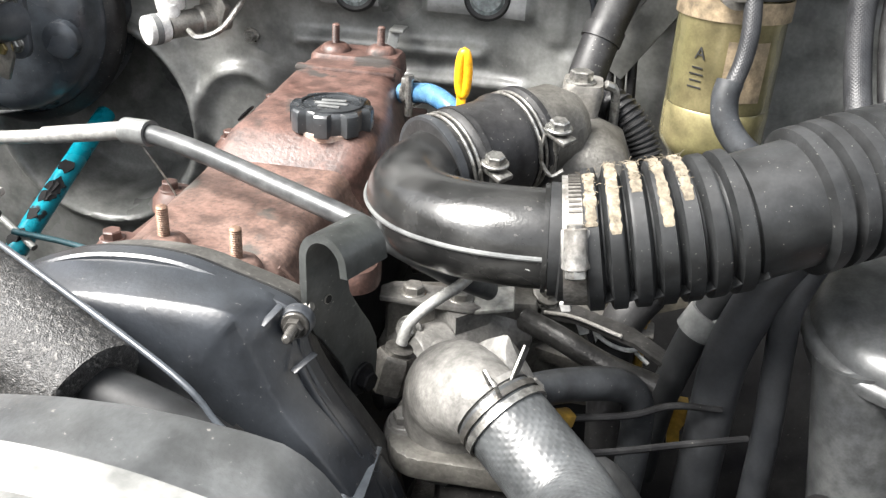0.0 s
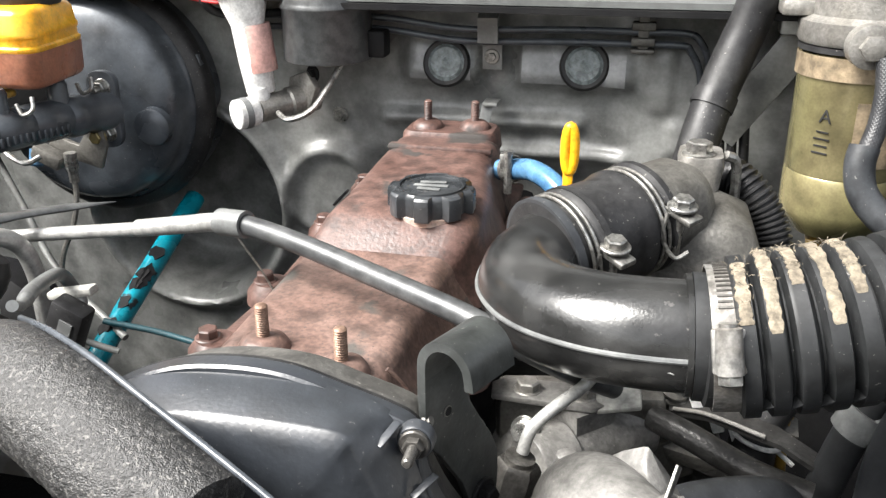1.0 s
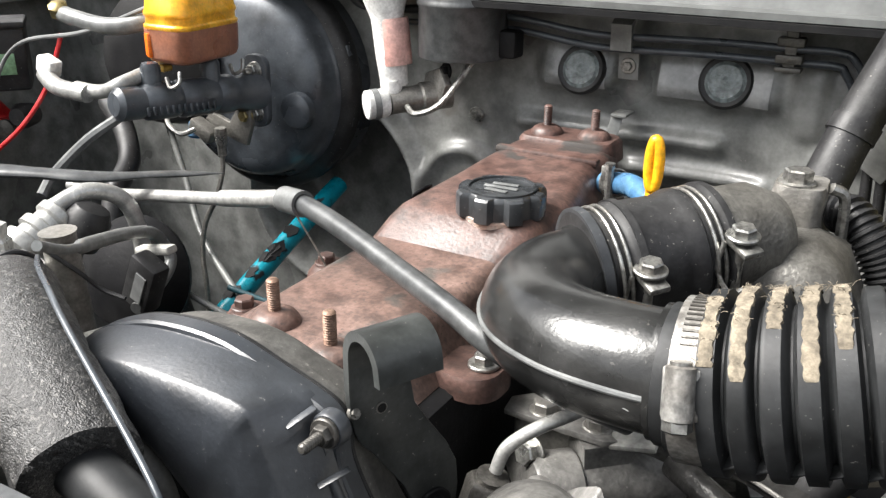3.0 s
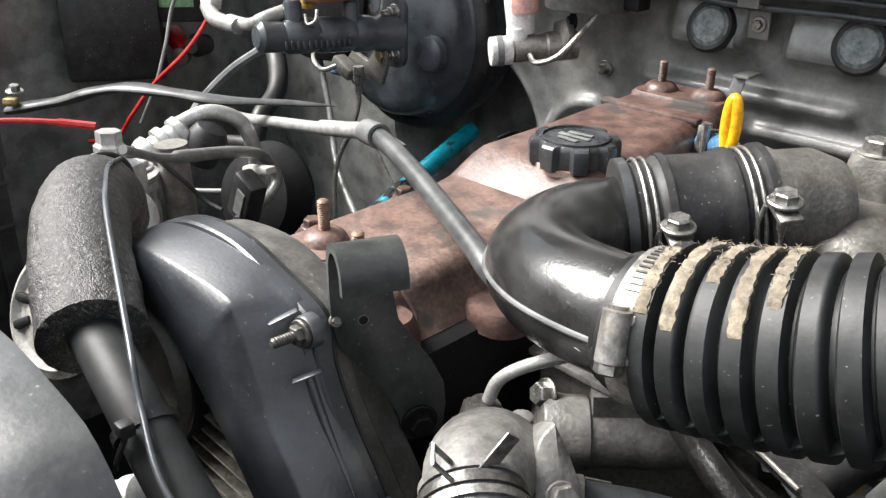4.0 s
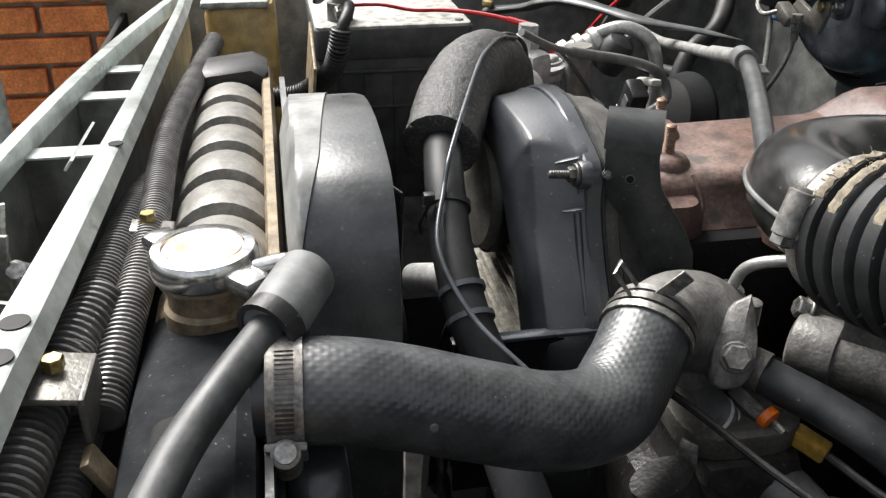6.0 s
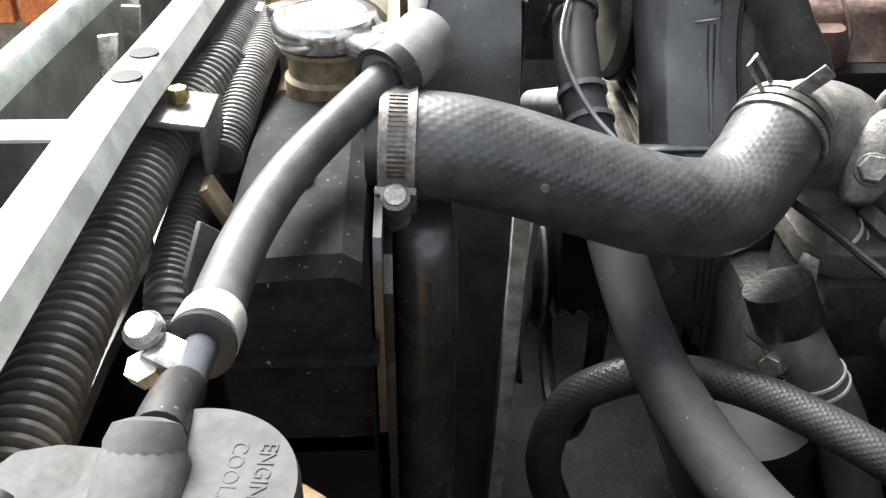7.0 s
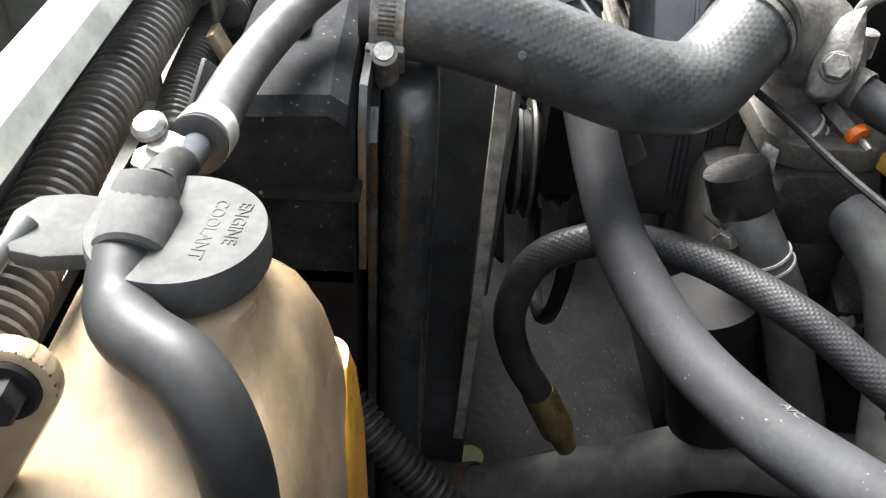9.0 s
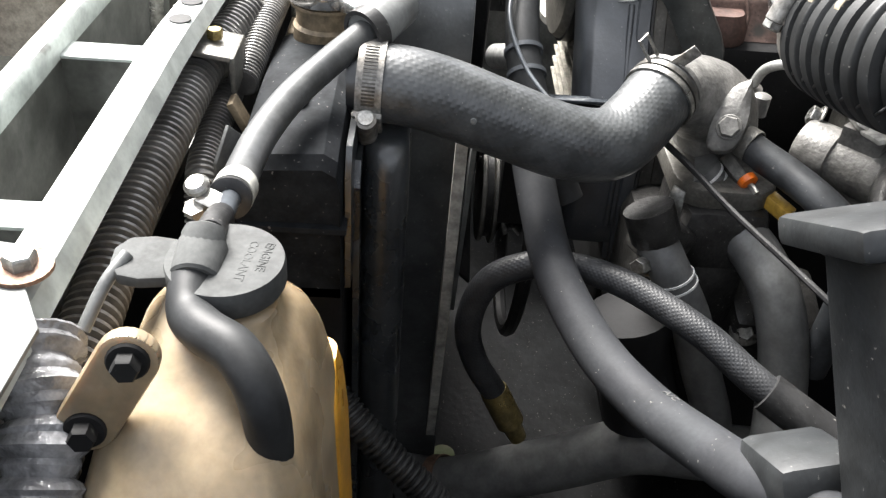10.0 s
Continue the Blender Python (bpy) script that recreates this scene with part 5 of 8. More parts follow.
pv = thing("brake_valve_bracket", (-0.54, 0.715, 0.99), "tan-grey brake valve bracket with pipe unions", "bracket")
part("plate", prism([(-0.020, -0.012), (0.014, -0.022), (0.022, 0.0), (0.020, 0.018), (0.004, 0.014), (-0.006, 0.0), (-0.030, 0.008), (-0.038, -0.002)], (-0.535, 0.728, 1.022), (0.05, -1, 0.02), 0.006, (0, 0, 1), 0.001), ALU_DIRTY, pv)
part("valve_body", block((-0.566, 0.712, 1.013), (0.030, 0.016, 0.014), Matrix.Rotation(radians(25), 3, "Y"), 0.003), ALU_DIRTY, pv)
part("nut", hexhead((-0.522, 0.727, 1.030), (0, -1, 0), 0.006, 0.006, 0.009), BRASS, pv)
part("union", lathe([(0.006, 0.014), (0.006, 0.0), (0.0045, -0.004), (0.0045, -0.014)], (-0.543, 0.711, 1.004), (0, 0, 1), 8), STEEL, pv)
part("blue_plug", lathe([(0.007, 0), (0.007, 0.014), (0.005, 0.016)], (-0.580, 0.715, 1.018), (0, -0.3, -1), 12), BLUE, pv, "blue plastic connector")
part("bright_pipe", tube([(-0.566, 0.70, 1.016), (-0.575, 0.69, 1.012), (-0.59, 0.69, 1.018), (-0.605, 0.70, 1.024)], 0.0026, 8), STEEL, pv)
solo("brake_line", tube([(-0.543, 0.711, 0.994), (-0.542, 0.708, 0.975), (-0.545, 0.70, 0.95), (-0.555, 0.69, 0.92), (-0.552, 0.68, 0.89), (-0.54, 0.67, 0.86), (-0.53, 0.66, 0.80)], 0.0026, 8), ALU_DIRTY, "thin grey brake line running down", "pipe")
solo("brake_line_bright", tube([(-0.605, 0.60, 1.07), (-0.585, 0.605, 1.068), (-0.565, 0.603, 1.072), (-0.552, 0.605, 1.078), (-0.55, 0.64, 1.085)], 0.0065, 10), PIPE_BRIGHT, "bright taped pipe beside the master cylinder", "pipe")

# ---- white filler tube, canister ----
wt = thing("clutch_fluid_tube", (-0.385, 0.77, 1.04), "white plastic clutch fluid tube with a pink tinge", "reservoir")
part("tube_body", lathe([(0.012, 0), (0.013, 0.002), (0.0145, 0.03), (0.0150, 0.062), (0.020, 0.078), (0.0215, 0.085), (0.0215, 0.09)], (-0.376, 0.772, 1.068), (-0.12, 0.0, 1), 26), WHITE_PLASTIC, wt)
part("pink_side", lathe([(0.0148, 0.02), (0.0152, 0.022), (0.0155, 0.060), (0.0150, 0.062)], (-0.372, 0.773, 1.068), (-0.12, 0.0, 1), 26), PINK_FLUID, wt, "pink fluid showing through")
part("cap", lathe([(0.026, 0), (0.027, 0.003), (0.024, 0.007), (0.012, 0.008), (0.011, 0.020)], (-0.387, 0.772, 1.157), (-0.12, 0, 1), 28), RUBBER, wt, "black rubber cap")
cc = thing("clutch_cylinder", (-0.37, 0.77, 1.04), "pale grey alloy clutch cylinder", "cylinder")
CA = Vector((-0.388, 0.746, 1.053)) - Vector((-0.345, 0.80, 1.058))
part("end", lathe([(0.012, -0.020), (0.0135, -0.018), (0.0135, 0.0), (0.0125, 0.001), (0.004, 0.0012)], (-0.389, 0.745, 1.053), CA, 26), WHITE_PLASTIC, cc, "pale round end cap")
part("ring", ring((-0.384, 0.751, 1.0535), CA, 0.0135, 0.006, 0.0008, 26), PLASTIC_GREY, cc)
part("barrel", lathe([(0.012, 0.0), (0.012, 0.03), (0.014, 0.032), (0.014, 0.06)], (-0.376, 0.762, 1.0545), -CA, 22), ALU, cc)
part("neck", lathe([(0.010, 0), (0.010, 0.022)], (-0.374, 0.766, 1.052), (-0.1, 0, 1), 18), WHITE_PLASTIC, cc)
part("flange", prism([(-0.018, -0.010), (0.014, -0.012), (0.024, 0.010), (0.012, 0.024), (-0.012, 0.016)], (-0.345, 0.800, 1.062), (-0.5, -1, 0), 0.008, bevel=0.002), ALU, cc)
part("bolt", hexhead((-0.333, 0.795, 1.083), (-0.5, -1, 0), 0.005, 0.005, 0.008), BODY_DARK, cc)
solo("clutch_pipe", tube([(-0.358, 0.765, 1.052), (-0.345, 0.758, 1.048), (-0.325, 0.762, 1.056), (-0.312, 0.775, 1.075), (-0.300, 0.79, 1.10)], 0.0028, 8), STEEL, "bent bright steel clutch pipe", "pipe")
cn = thing("vacuum_canister", (-0.317, 0.80, 1.095), "dark grey round canister with a domed top", "canister")
part("cup", lathe([(0.036, 0.0), (0.0395, 0.001), (0.0400, 0.003), (0.0400, 0.045), (0.0415, 0.047), (0.0417, 0.049), (0.0405, 0.051), (0.0400, 0.053), (0.0390, 0.062), (0.034, 0.072), (0.02, 0.078), (0.006, 0.08)], (-0.317, 0.795, 1.097), (0, 0, 1), 44), PIPE_DARK, cn, "", 45)
part("bracket", block((-0.272, 0.80, 1.112), (0.02, 0.02, 0.024), None, 0.003), BODY_DARK, cn)
part("plate", lathe([(0.03, 0), (0.03, 0.003)], (-0.262, 0.795, 1.178), (0.2, -1, 0), 26), COWL, cn)

# ---- turquoise strut and pipes beside the engine ----
st = thing("turquoise_strut", (-0.5, 0.66, 0.80), "chipped turquoise painted steering shaft", "shaft")
part("shaft", tube([(-0.493, 0.835, 0.935), (-0.496, 0.745, 0.895), (-0.500, 0.655, 0.852), (-0.503, 0.56, 0.80)], 0.0105, 20), CYAN, st)
rngs = random.Random(8)
SA, SB = Vector((-0.496, 0.745, 0.895)), Vector((-0.500, 0.655, 0.852))
for k in range(9):
    f = rngs.uniform(-0.1, 1.0)
    ax = (SB - SA).normalized()
    nr = (Vector((rngs.uniform(-0.2, 0.8), -0.5, 1.0)) - ax * Vector((0.3, -0.5, 1.0)).dot(ax)).normalized()
    nr = (nr - ax * nr.dot(ax)).normalized()
    pts = [((0.004 + 0.004 * rngs.random()) * math.cos(a), (0.005 + 0.006 * rngs.random()) * math.sin(a)) for a in [2 * math.pi * j / 10 for j in range(10)]]
    part("dark_patch", prism(pts, SA.lerp(SB, f) + nr * 0.0088, nr, 0.0022, ax), BODY_DARK, st, "bare black patch")
solo("turquoise_rod", tube([(-0.50, 0.66, 0.875), (-0.44, 0.67, 0.862), (-0.38, 0.66, 0.85), (-0.30, 0.60, 0.83)], 0.0030, 10), DULL_CYAN, "thin turquoise painted rod", "rod")
for pts, r in (([(-0.69, 0.70, 1.03), (-0.66, 0.69, 1.01), (-0.62, 0.66, 0.985), (-0.60, 0.62, 0.96), (-0.585, 0.60, 0.90), (-0.57, 0.60, 0.82)], 0.011), ([(-0.70, 0.62, 0.92), (-0.62, 0.63, 0.93), (-0.58, 0.65, 0.90), (-0.55, 0.66, 0.80)], 0.008), ([(-0.66, 0.75, 1.0), (-0.62, 0.73, 0.95), (-0.57, 0.70, 0.90), (-0.48, 0.66, 0.86)], 0.0035), ([(-0.62, 0.55, 0.90), (-0.55, 0.60, 0.90), (-0.46, 0.62, 0.87)], 0.003)):
    solo("side_pipe", tube(pts, r, 12), RUBBER if r > 0.005 else BODY, "dark pipe low beside the inner wing", "pipe", "side pipes")
shell_ = solo("blower_duct", lathe([(0.07, 0), (0.075, 0.01), (0.07, 0.04), (0.045, 0.05), (0.02, 0.052)], (-0.66, 0.78, 1.07), (0.2, -1, 0.1), 36), BODY_DARK, "round black duct end by the inner wing", "duct")
hs = solo("horn", lathe([(0.055, 0), (0.057, 0.006), (0.045, 0.03), (0.02, 0.04)], (-0.55, 0.60, 0.90), (0.2, -1, 0.3), 30), BODY_DARK, "round black horn low behind the alternator", "horn")

# ---- relay box, connectors and loose wires by the wing ----
rb = thing("relay_box", (-0.82, 0.66, 1.03), "black relay box with a pale green label", "relay box")
part("box", block((-0.825, 0.665, 1.070), (0.06, 0.075, 0.070), Matrix.Rotation(radians(-38), 3, "Z"), 0.004), RUBBER, rb)
part("lid", block((-0.823, 0.663, 1.104), (0.064, 0.08, 0.008), Matrix.Rotation(radians(-38), 3, "Z"), 0.003), RUBBER, rb)
part("label_plate", block((-0.8000, 0.6455, 1.064), (0.0015, 0.050, 0.022), Matrix.Rotation(radians(-38), 3, "Z"), 0.0004), GREEN_LABEL, rb, "blank pale green sticker")
rb2 = solo("fuse_box", block((-0.86, 0.60, 1.02), (0.07, 0.11, 0.10), Matrix.Rotation(radians(-30), 3, "Z"), 0.006), RUBBER, "black plastic fuse box on the inner wing", "fuse box")
cn2 = thing("red_connector", (-0.845, 0.672, 0.985), "red wiring connector hanging by the wing", "connector")
part("plug", block((-0.838, 0.668, 1.006), (0.04, 0.02, 0.016), Matrix.Rotation(radians(30), 3, "Y"), 0.003), RED, cn2)
part("socket", lathe([(0.010, 0), (0.011, 0.012), (0.008, 0.014)], (-0.812, 0.66, 0.992), (0.6, -0.8, 0.1), 16), ALU_DIRTY, cn2)
part("boot", lathe([(0.012, 0), (0.014, 0.02), (0.009, 0.03)], (-0.80, 0.685, 1.005), (0.4, -0.9, 0.1), 16), RUBBER, cn2)
def wire(name, pts, r, mat, label):
    return solo(name, tube(pts, r, 8, 8), mat, label, "wire", "loose wires")


wire("red_wire", [(-0.655, 0.63, 1.11), (-0.66, 0.622, 1.085), (-0.652, 0.60, 1.06), (-0.665, 0.58, 1.03), (-0.70, 0.56, 0.995), (-0.72, 0.54, 0.96), (-0.745, 0.53, 0.93), (-0.79, 0.52, 0.92)], 0.0022, RED, "red wire hanging over the inner wing")
wire("white_wire", [(-0.56, 0.66, 1.14), (-0.62, 0.63, 1.115), (-0.70, 0.62, 1.10), (-0.73, 0.61, 1.07), (-0.72, 0.59, 1.03), (-0.715, 0.57, 0.99), (-0.72, 0.55, 0.95)], 0.0020, PLASTIC_GREY, "grey-white wire hanging in an arc")
wire("black_lead", [(-0.552, 0.60, 1.05), (-0.575, 0.58, 1.03), (-0.60, 0.56, 1.0), (-0.60, 0.545, 0.985)], 0.0045, PIPE_GREY, "grey lead from the master cylinder")
wire("pipe_wire", [(-0.275, 0.50, 1.045), (-0.262, 0.505, 1.02), (-0.255, 0.51, 1.0)], 0.0007, STEEL, "thin steel wire hanging from the pipe clip")
wire("red_cowl_wire", [(-0.44, 0.775, 1.150), (-0.40, 0.762, 1.149), (-0.37, 0.755, 1.156), (-0.34, 0.76, 1.168), (-0.30, 0.77, 1.185)], 0.0016, RED, "thin red wire under the cowl")
wc2 = thing("white_connector", (-0.66, 0.60, 1.06), "white wiring connector and taped pipe", "connector")
part("body", block((-0.655, 0.612, 1.083), (0.02, 0.014, 0.016), Matrix.Rotation(radians(20), 3, "Y"), 0.002), WHITE_PLASTIC, wc2)
part("boot", tube([(-0.66, 0.61, 1.075), (-0.63, 0.60, 1.068), (-0.59, 0.60, 1.066)], 0.008, 12), PIPE_BRIGHT, wc2)
part("pipe_union", lathe([(0.007, 0), (0.009, 0.002), (0.009, 0.012), (0.006, 0.014)], (-0.665, 0.64, 1.125), (0.3, -0.4, 0.8), 8), BRASS, wc2)
solo("vacuum_hose", tube([(-0.665, 0.64, 1.128), (-0.64, 0.635, 1.125), (-0.60, 0.64, 1.12), (-0.57, 0.66, 1.125), (-0.56, 0.70, 1.14)], 0.008, 14), PIPE_GREY, "grey vacuum hose curving to the servo", "hose")

# ---- fuel filter and heater hose ----
ff = thing("fuel_filter", (0.128, 0.738, 0.985), "olive-gold diesel fuel filter with printed label", "fuel filter")
FA = (0.0, 0.02, 1)
part("canister", lathe([(0.030, -0.012), (0.036, -0.004), (0.0415, 0.004), (0.0428, 0.010), (0.0428, 0.036), (0.0418, 0.038), (0.0428, 0.040), (0.0428, 0.108), (0.0440, 0.110), (0.0440, 0.113), (0.0425, 0.115), (0.0425, 0.120), (0.0440, 0.122), (0.0440, 0.126), (0.041, 0.128)], (0.128, 0.738, 1.002), FA, 56), GOLD, ff)
part("drain", lathe([(0.014, -0.026), (0.016, -0.024), (0.019, -0.010), (0.022, 0.0), (0.024, 0.004)], (0.128, 0.737, 0.992), FA, 24), YELLOW_DULL, ff, "yellow drain nut")
part("seal", ring((0.128, 0.7405, 1.133), FA, 0.040, 0.004, 0.005, 48), RUBBER, ff, "black rubber seal")
part("head", lathe([(0.045, 0), (0.047, 0.003), (0.047, 0.016), (0.040, 0.020), (0.040, 0.034), (0.036, 0.037), (0.036, 0.050), (0.030, 0.054)], (0.128, 0.741, 1.136), FA, 40), ALU, ff, "cast alloy filter head")
part("banjo", join(lathe([(0.015, 0), (0.015, 0.012), (0.012, 0.013)], (0.119, 0.690, 1.142), (0.1, -1, 0), 22), lathe([(0.009, 0.012), (0.009, 0.018), (0.006, 0.019)], (0.119, 0.690, 1.142), (0.1, -1, 0), 6)), ALU, ff, "banjo fuel union")
part("mount", block((0.092, 0.748, 1.160), (0.05, 0.03, 0.012), None, 0.003), ALU, ff)
part("label_plate", loft([[(0.128 + 0.0432 * math.sin(a), 0.739 - 0.0432 * math.cos(a), z) for z in (1.052, 1.100)] + [(0.128 + 0.0436 * math.sin(a), 0.739 - 0.0436 * math.cos(a), z) for z in (1.100, 1.052)] for a in [radians(v) for v in range(-8, 42, 5)]]), RAD_TAN, ff, "tan printed panel")
ta = radians(-36)
tm = Matrix.Translation((0.128 + 0.0433 * math.sin(ta - 0.09), 0.739 - 0.0433 * math.cos(ta - 0.09), 1.083)) @ Matrix((Vector((math.cos(ta), math.sin(ta), 0)), Vector((0, 0, 1)), Vector((math.sin(ta), -math.cos(ta), 0)))).transposed().to_4x4()
writing("A", 0.014, tm, INK, ff, "printed_letter", "printed letter A")
for i, w in enumerate((0.009, 0.012, 0.010, 0.012)):
    part("printed_line", block((0.128 + 0.0430 * math.sin(ta), 0.739 - 0.0430 * math.cos(ta), 1.076 - 0.0052 * i), (w, 0.0006, 0.0012), Matrix.Rotation(ta, 3, "Z")), INK, ff, "small illegible print")
part("upper_band", ring((0.128, 0.7402, 1.121), FA, 0.0442, 0.016, 0.0008, 56), RAD_TAN, ff, "pale tan upper band")
ff.location.x -= 0.007
solo("fuel_hose", tube([(0.123, 0.676, 1.135), (0.124, 0.668, 1.115), (0.122, 0.662, 1.095), (0.117, 0.655, 1.078)], 0.0068, 14), BRAID, "grey braided fuel hose from the filter", "hose")
solo("fuel_elbow_hose", tube([(0.114, 0.652, 1.081), (0.112, 0.648, 1.069), (0.115, 0.643, 1.053), (0.126, 0.637, 1.039), (0.142, 0.63, 1.029), (0.17, 0.62, 1.018)], 0.0100, 18), RUBBER_GREY, "thick black rubber fuel hose elbow", "hose")
for dx, r in ((0.0, 0.010), (0.022, 0.008), (0.05, 0.012)):
    solo("rear_hose", tube([(0.205 + dx, 0.70, 1.19), (0.203 + dx, 0.69, 1.13), (0.208 + dx, 0.67, 1.08), (0.214 + dx, 0.64, 1.04), (0.225 + dx, 0.62, 0.98)], r, 14), RUBBER if dx else BRAID, "dark hose hanging beside the fuel filter", "hose", "filter hoses")
solo("heater_hose", tube([(0.000, 0.705, 1.00), (0.008, 0.722, 1.04), (0.018, 0.742, 1.078), (0.030, 0.757, 1.112), (0.042, 0.765, 1.145), (0.055, 0.768, 1.19)], 0.0160, 24), RUBBER, "thick dark heater hose against the firewall", "hose")
solo("heater_hose_clip", ring((0.0205, 0.746, 1.086), (0.3, 0.4, 0.85), 0.0160, 0.012, 0.0015, 30), RUBBER, "dark tape round the heater hose", "tape")
br = thing("filter_bracket", (0.055, 0.79, 1.05), "dark steel strap bracket behind the fuel filter", "bracket")
part("strap", block((0.062, 0.785, 1.095), (0.030, 0.004, 0.115), Matrix.Rotation(radians(34), 3, "Y"), 0.001), BODY, br)
part("plate", block((0.090, 0.775, 1.155), (0.05, 0.02, 0.04), None, 0.003), BODY, br)
for dx in (0.0, 0.010, 0.020):
    solo("thin_hose", tube([(0.030 + dx, 0.795, 1.07), (0.033 + dx, 0.79, 1.03), (0.036 + dx, 0.785, 0.98)], 0.0042, 10), RUBBER, "thin black hose against the firewall", "hose", "thin hoses")
solo("ribbed_breather", ribbed([(0.026, 0.664, 1.050), (0.034, 0.658, 1.053), (0.046, 0.650, 1.045), (0.058, 0.646, 1.028), (0.066, 0.640, 1.005), (0.068, 0.63, 0.97)], 0.0105, 0.0130, 0.0042, 20), RUBBER, "short black corrugated hose by the manifold", "hose")
# ---- radiator ----
rad = thing("radiator", (-0.16, 0.125, 0.50), "dusty ribbed radiator with a plastic end tank", "radiator")
part("core", block((-0.16, 0.125, 0.73), (0.46, 0.042, 0.46), None, 0.003), BODY_DARK, rad)
X0, X1, NR = -0.365, -0.080, 6
for i in range(NR):
    a, b = X0 + (X1 - X0) * i / NR, X0 + (X1 - X0) * (i + 1) / NR
    rings_ = []
    for x, r in ((a + 0.001, 0.0205), (a + 0.003, 0.0250), (a + 0.009, 0.0275), (b - 0.012, 0.0285), (b - 0.006, 0.0280), (b - 0.004, 0.0205)):
        rings_.append([(x, 0.127 + r * math.cos(radians(k)), 1.000 + r * 1.0 * math.sin(radians(k))) for k in range(-10, 191, 12)] + [(x, 0.127 - r, 0.955), (x, 0.127 + r, 0.955)])
    part("tank_rib", loft(rings_), RAD_TANK, rad)
    part("groove", lathe([(0.0215, -0.006), (0.0215, 0.003)], (b, 0.127, 1.000), (1, 0, 0), 28), BODY_DARK, rad)
part("end_cap", loft([[(x, 0.127 + dy * s, 1.0 + dz * s) for dy, dz in ((-0.028, -0.03), (-0.029, 0.016), (-0.020, 0.032), (0.018, 0.036), (0.029, 0.030), (0.029, -0.03))] for x, s in ((-0.415, 0.92), (-0.41, 1.0), (-0.372, 1.0), (-0.366, 0.9))]), RUBBER, rad, "black tank end cap")
part("side_channel", loft([[(x, y, z) for y, z in ((0.1505, 0.94), (0.1505, 1.022), (0.152, 1.026), (0.157, 1.026), (0.159, 1.02), (0.159, 0.94))] for x in (-0.40, -0.2, -0.05)]), RAD_TAN, rad, "tan stained channel")
part("filler_neck", lathe([(0.020, -0.03), (0.020, -0.012), (0.018, -0.010), (0.018, 0.0), (0.021, 0.001), (0.021, 0.003)], (-0.047, 0.125, 1.030), (0, 0, 1), 32), RAD_TAN, rad)
part("neck_block", block((-0.068, 0.125, 0.998), (0.030, 0.054, 0.022), None, 0.006), RAD_TAN, rad)
def tank_end(x, z, s=1.0):
    """Moulded outline of the end tank at x, its top at z."""
    return [(x, 0.1205 + (y - 0.1205) * s, h) for y, h in ((0.0945, 0.93), (0.0945, z - 0.012), (0.098, z - 0.003), (0.106, z), (0.128, z + 0.0015), (0.138, z + 0.002), (0.1445, z - 0.002), (0.1465, z - 0.010))] + [(x, 0.1205 + 0.026 * s, 0.93)]


part("end_tank", loft([tank_end(-0.058, 1.000, 0.94), tank_end(-0.054, 1.008), tank_end(-0.02, 1.013), tank_end(0.020, 1.016), tank_end(0.080, 1.015), tank_end(0.094, 1.012), tank_end(0.099, 1.006, 0.98), tank_end(0.098, 0.985, 0.98), tank_end(0.092, 0.94, 0.98)]), END_TANK, rad, "grey moulded plastic end tank", 30)
part("end_tank_lip", loft([[(x, y, z) for x, z in ((0.088, 0.972), (0.1005, 0.972), (0.1005, 0.9750), (0.088, 0.9750))] for y in (0.094, 0.149)]), END_TANK, rad)
part("tank_recess", prism(round_rect(0.022, 0.018, 0.005, 4), (0.045, 0.117, 1.0160), (0, -0.25, 1), 0.0025, (0, 1, 0), 0.0005), BODY_DARK, rad, "dark moulded recess")
part("side_flange", loft([[(x, y, z) for x, z in ((-0.05, 0.93), (-0.05, 1.010), (0.082, 1.012), (0.090, 1.00), (0.090, 0.93))] for y in (0.1475, 0.1505)]), PLASTIC, rad, "crimped side flange")
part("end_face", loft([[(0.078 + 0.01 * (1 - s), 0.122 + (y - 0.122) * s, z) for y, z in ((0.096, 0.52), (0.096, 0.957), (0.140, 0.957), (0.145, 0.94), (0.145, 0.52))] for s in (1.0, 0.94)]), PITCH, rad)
part("outlet_neck", lathe([(0.0185, 0.002), (0.0185, 0.03), (0.0195, 0.032), (0.0185, 0.034)], (0.028, 0.142, 1.020), (0.0, 1, 0.0), 26), PLASTIC, rad)
part("dried_sealant", join(*[block((0.0 + 0.008 * math.sin(k * 2.1), 0.146 + 0.004 * math.cos(k * 1.7), 1.005 + 0.004 * math.sin(k)), (0.012, 0.006, 0.006), Matrix.Rotation(k, 3, "X"), 0.002, 1) for k in range(7)]), WORN, rad, "crusty dried sealant")

rc = part("filler_cap", lathe([(0.0215, 0.0), (0.0232, 0.001), (0.0240, 0.004), (0.0236, 0.010), (0.0222, 0.0122), (0.018, 0.0128), (0.0175, 0.0116), (0.010, 0.0116), (0.009, 0.0126), (0.003, 0.0128)], (-0.047, 0.125, 1.034), (0, 0, 1), 48), CHROME, rad, "worn chrome cap with rust stain")
part("label_disc", lathe([(0.0168, 0.0119), (0.0166, 0.0124), (0.004, 0.0130)], (-0.047, 0.125, 1.034), (0, 0, 1), 36), surf("stained_cap_label", (0.62, 0.60, 0.56), (0.55, 0.30, 0.12), 0.4, 0.3, 70, 600, 0.1, 0.2, 0.1), rc, "rust stained pressed label")
for s in (1, -1):
    d = Vector((0.75, 0.66, 0)) * s
    part("ear", block(Vector((-0.047, 0.125, 1.0385)) + d * 0.0275, (0.016, 0.020, 0.010), frame_z((0, 0, 1), d), 0.004), CHROME, rc)

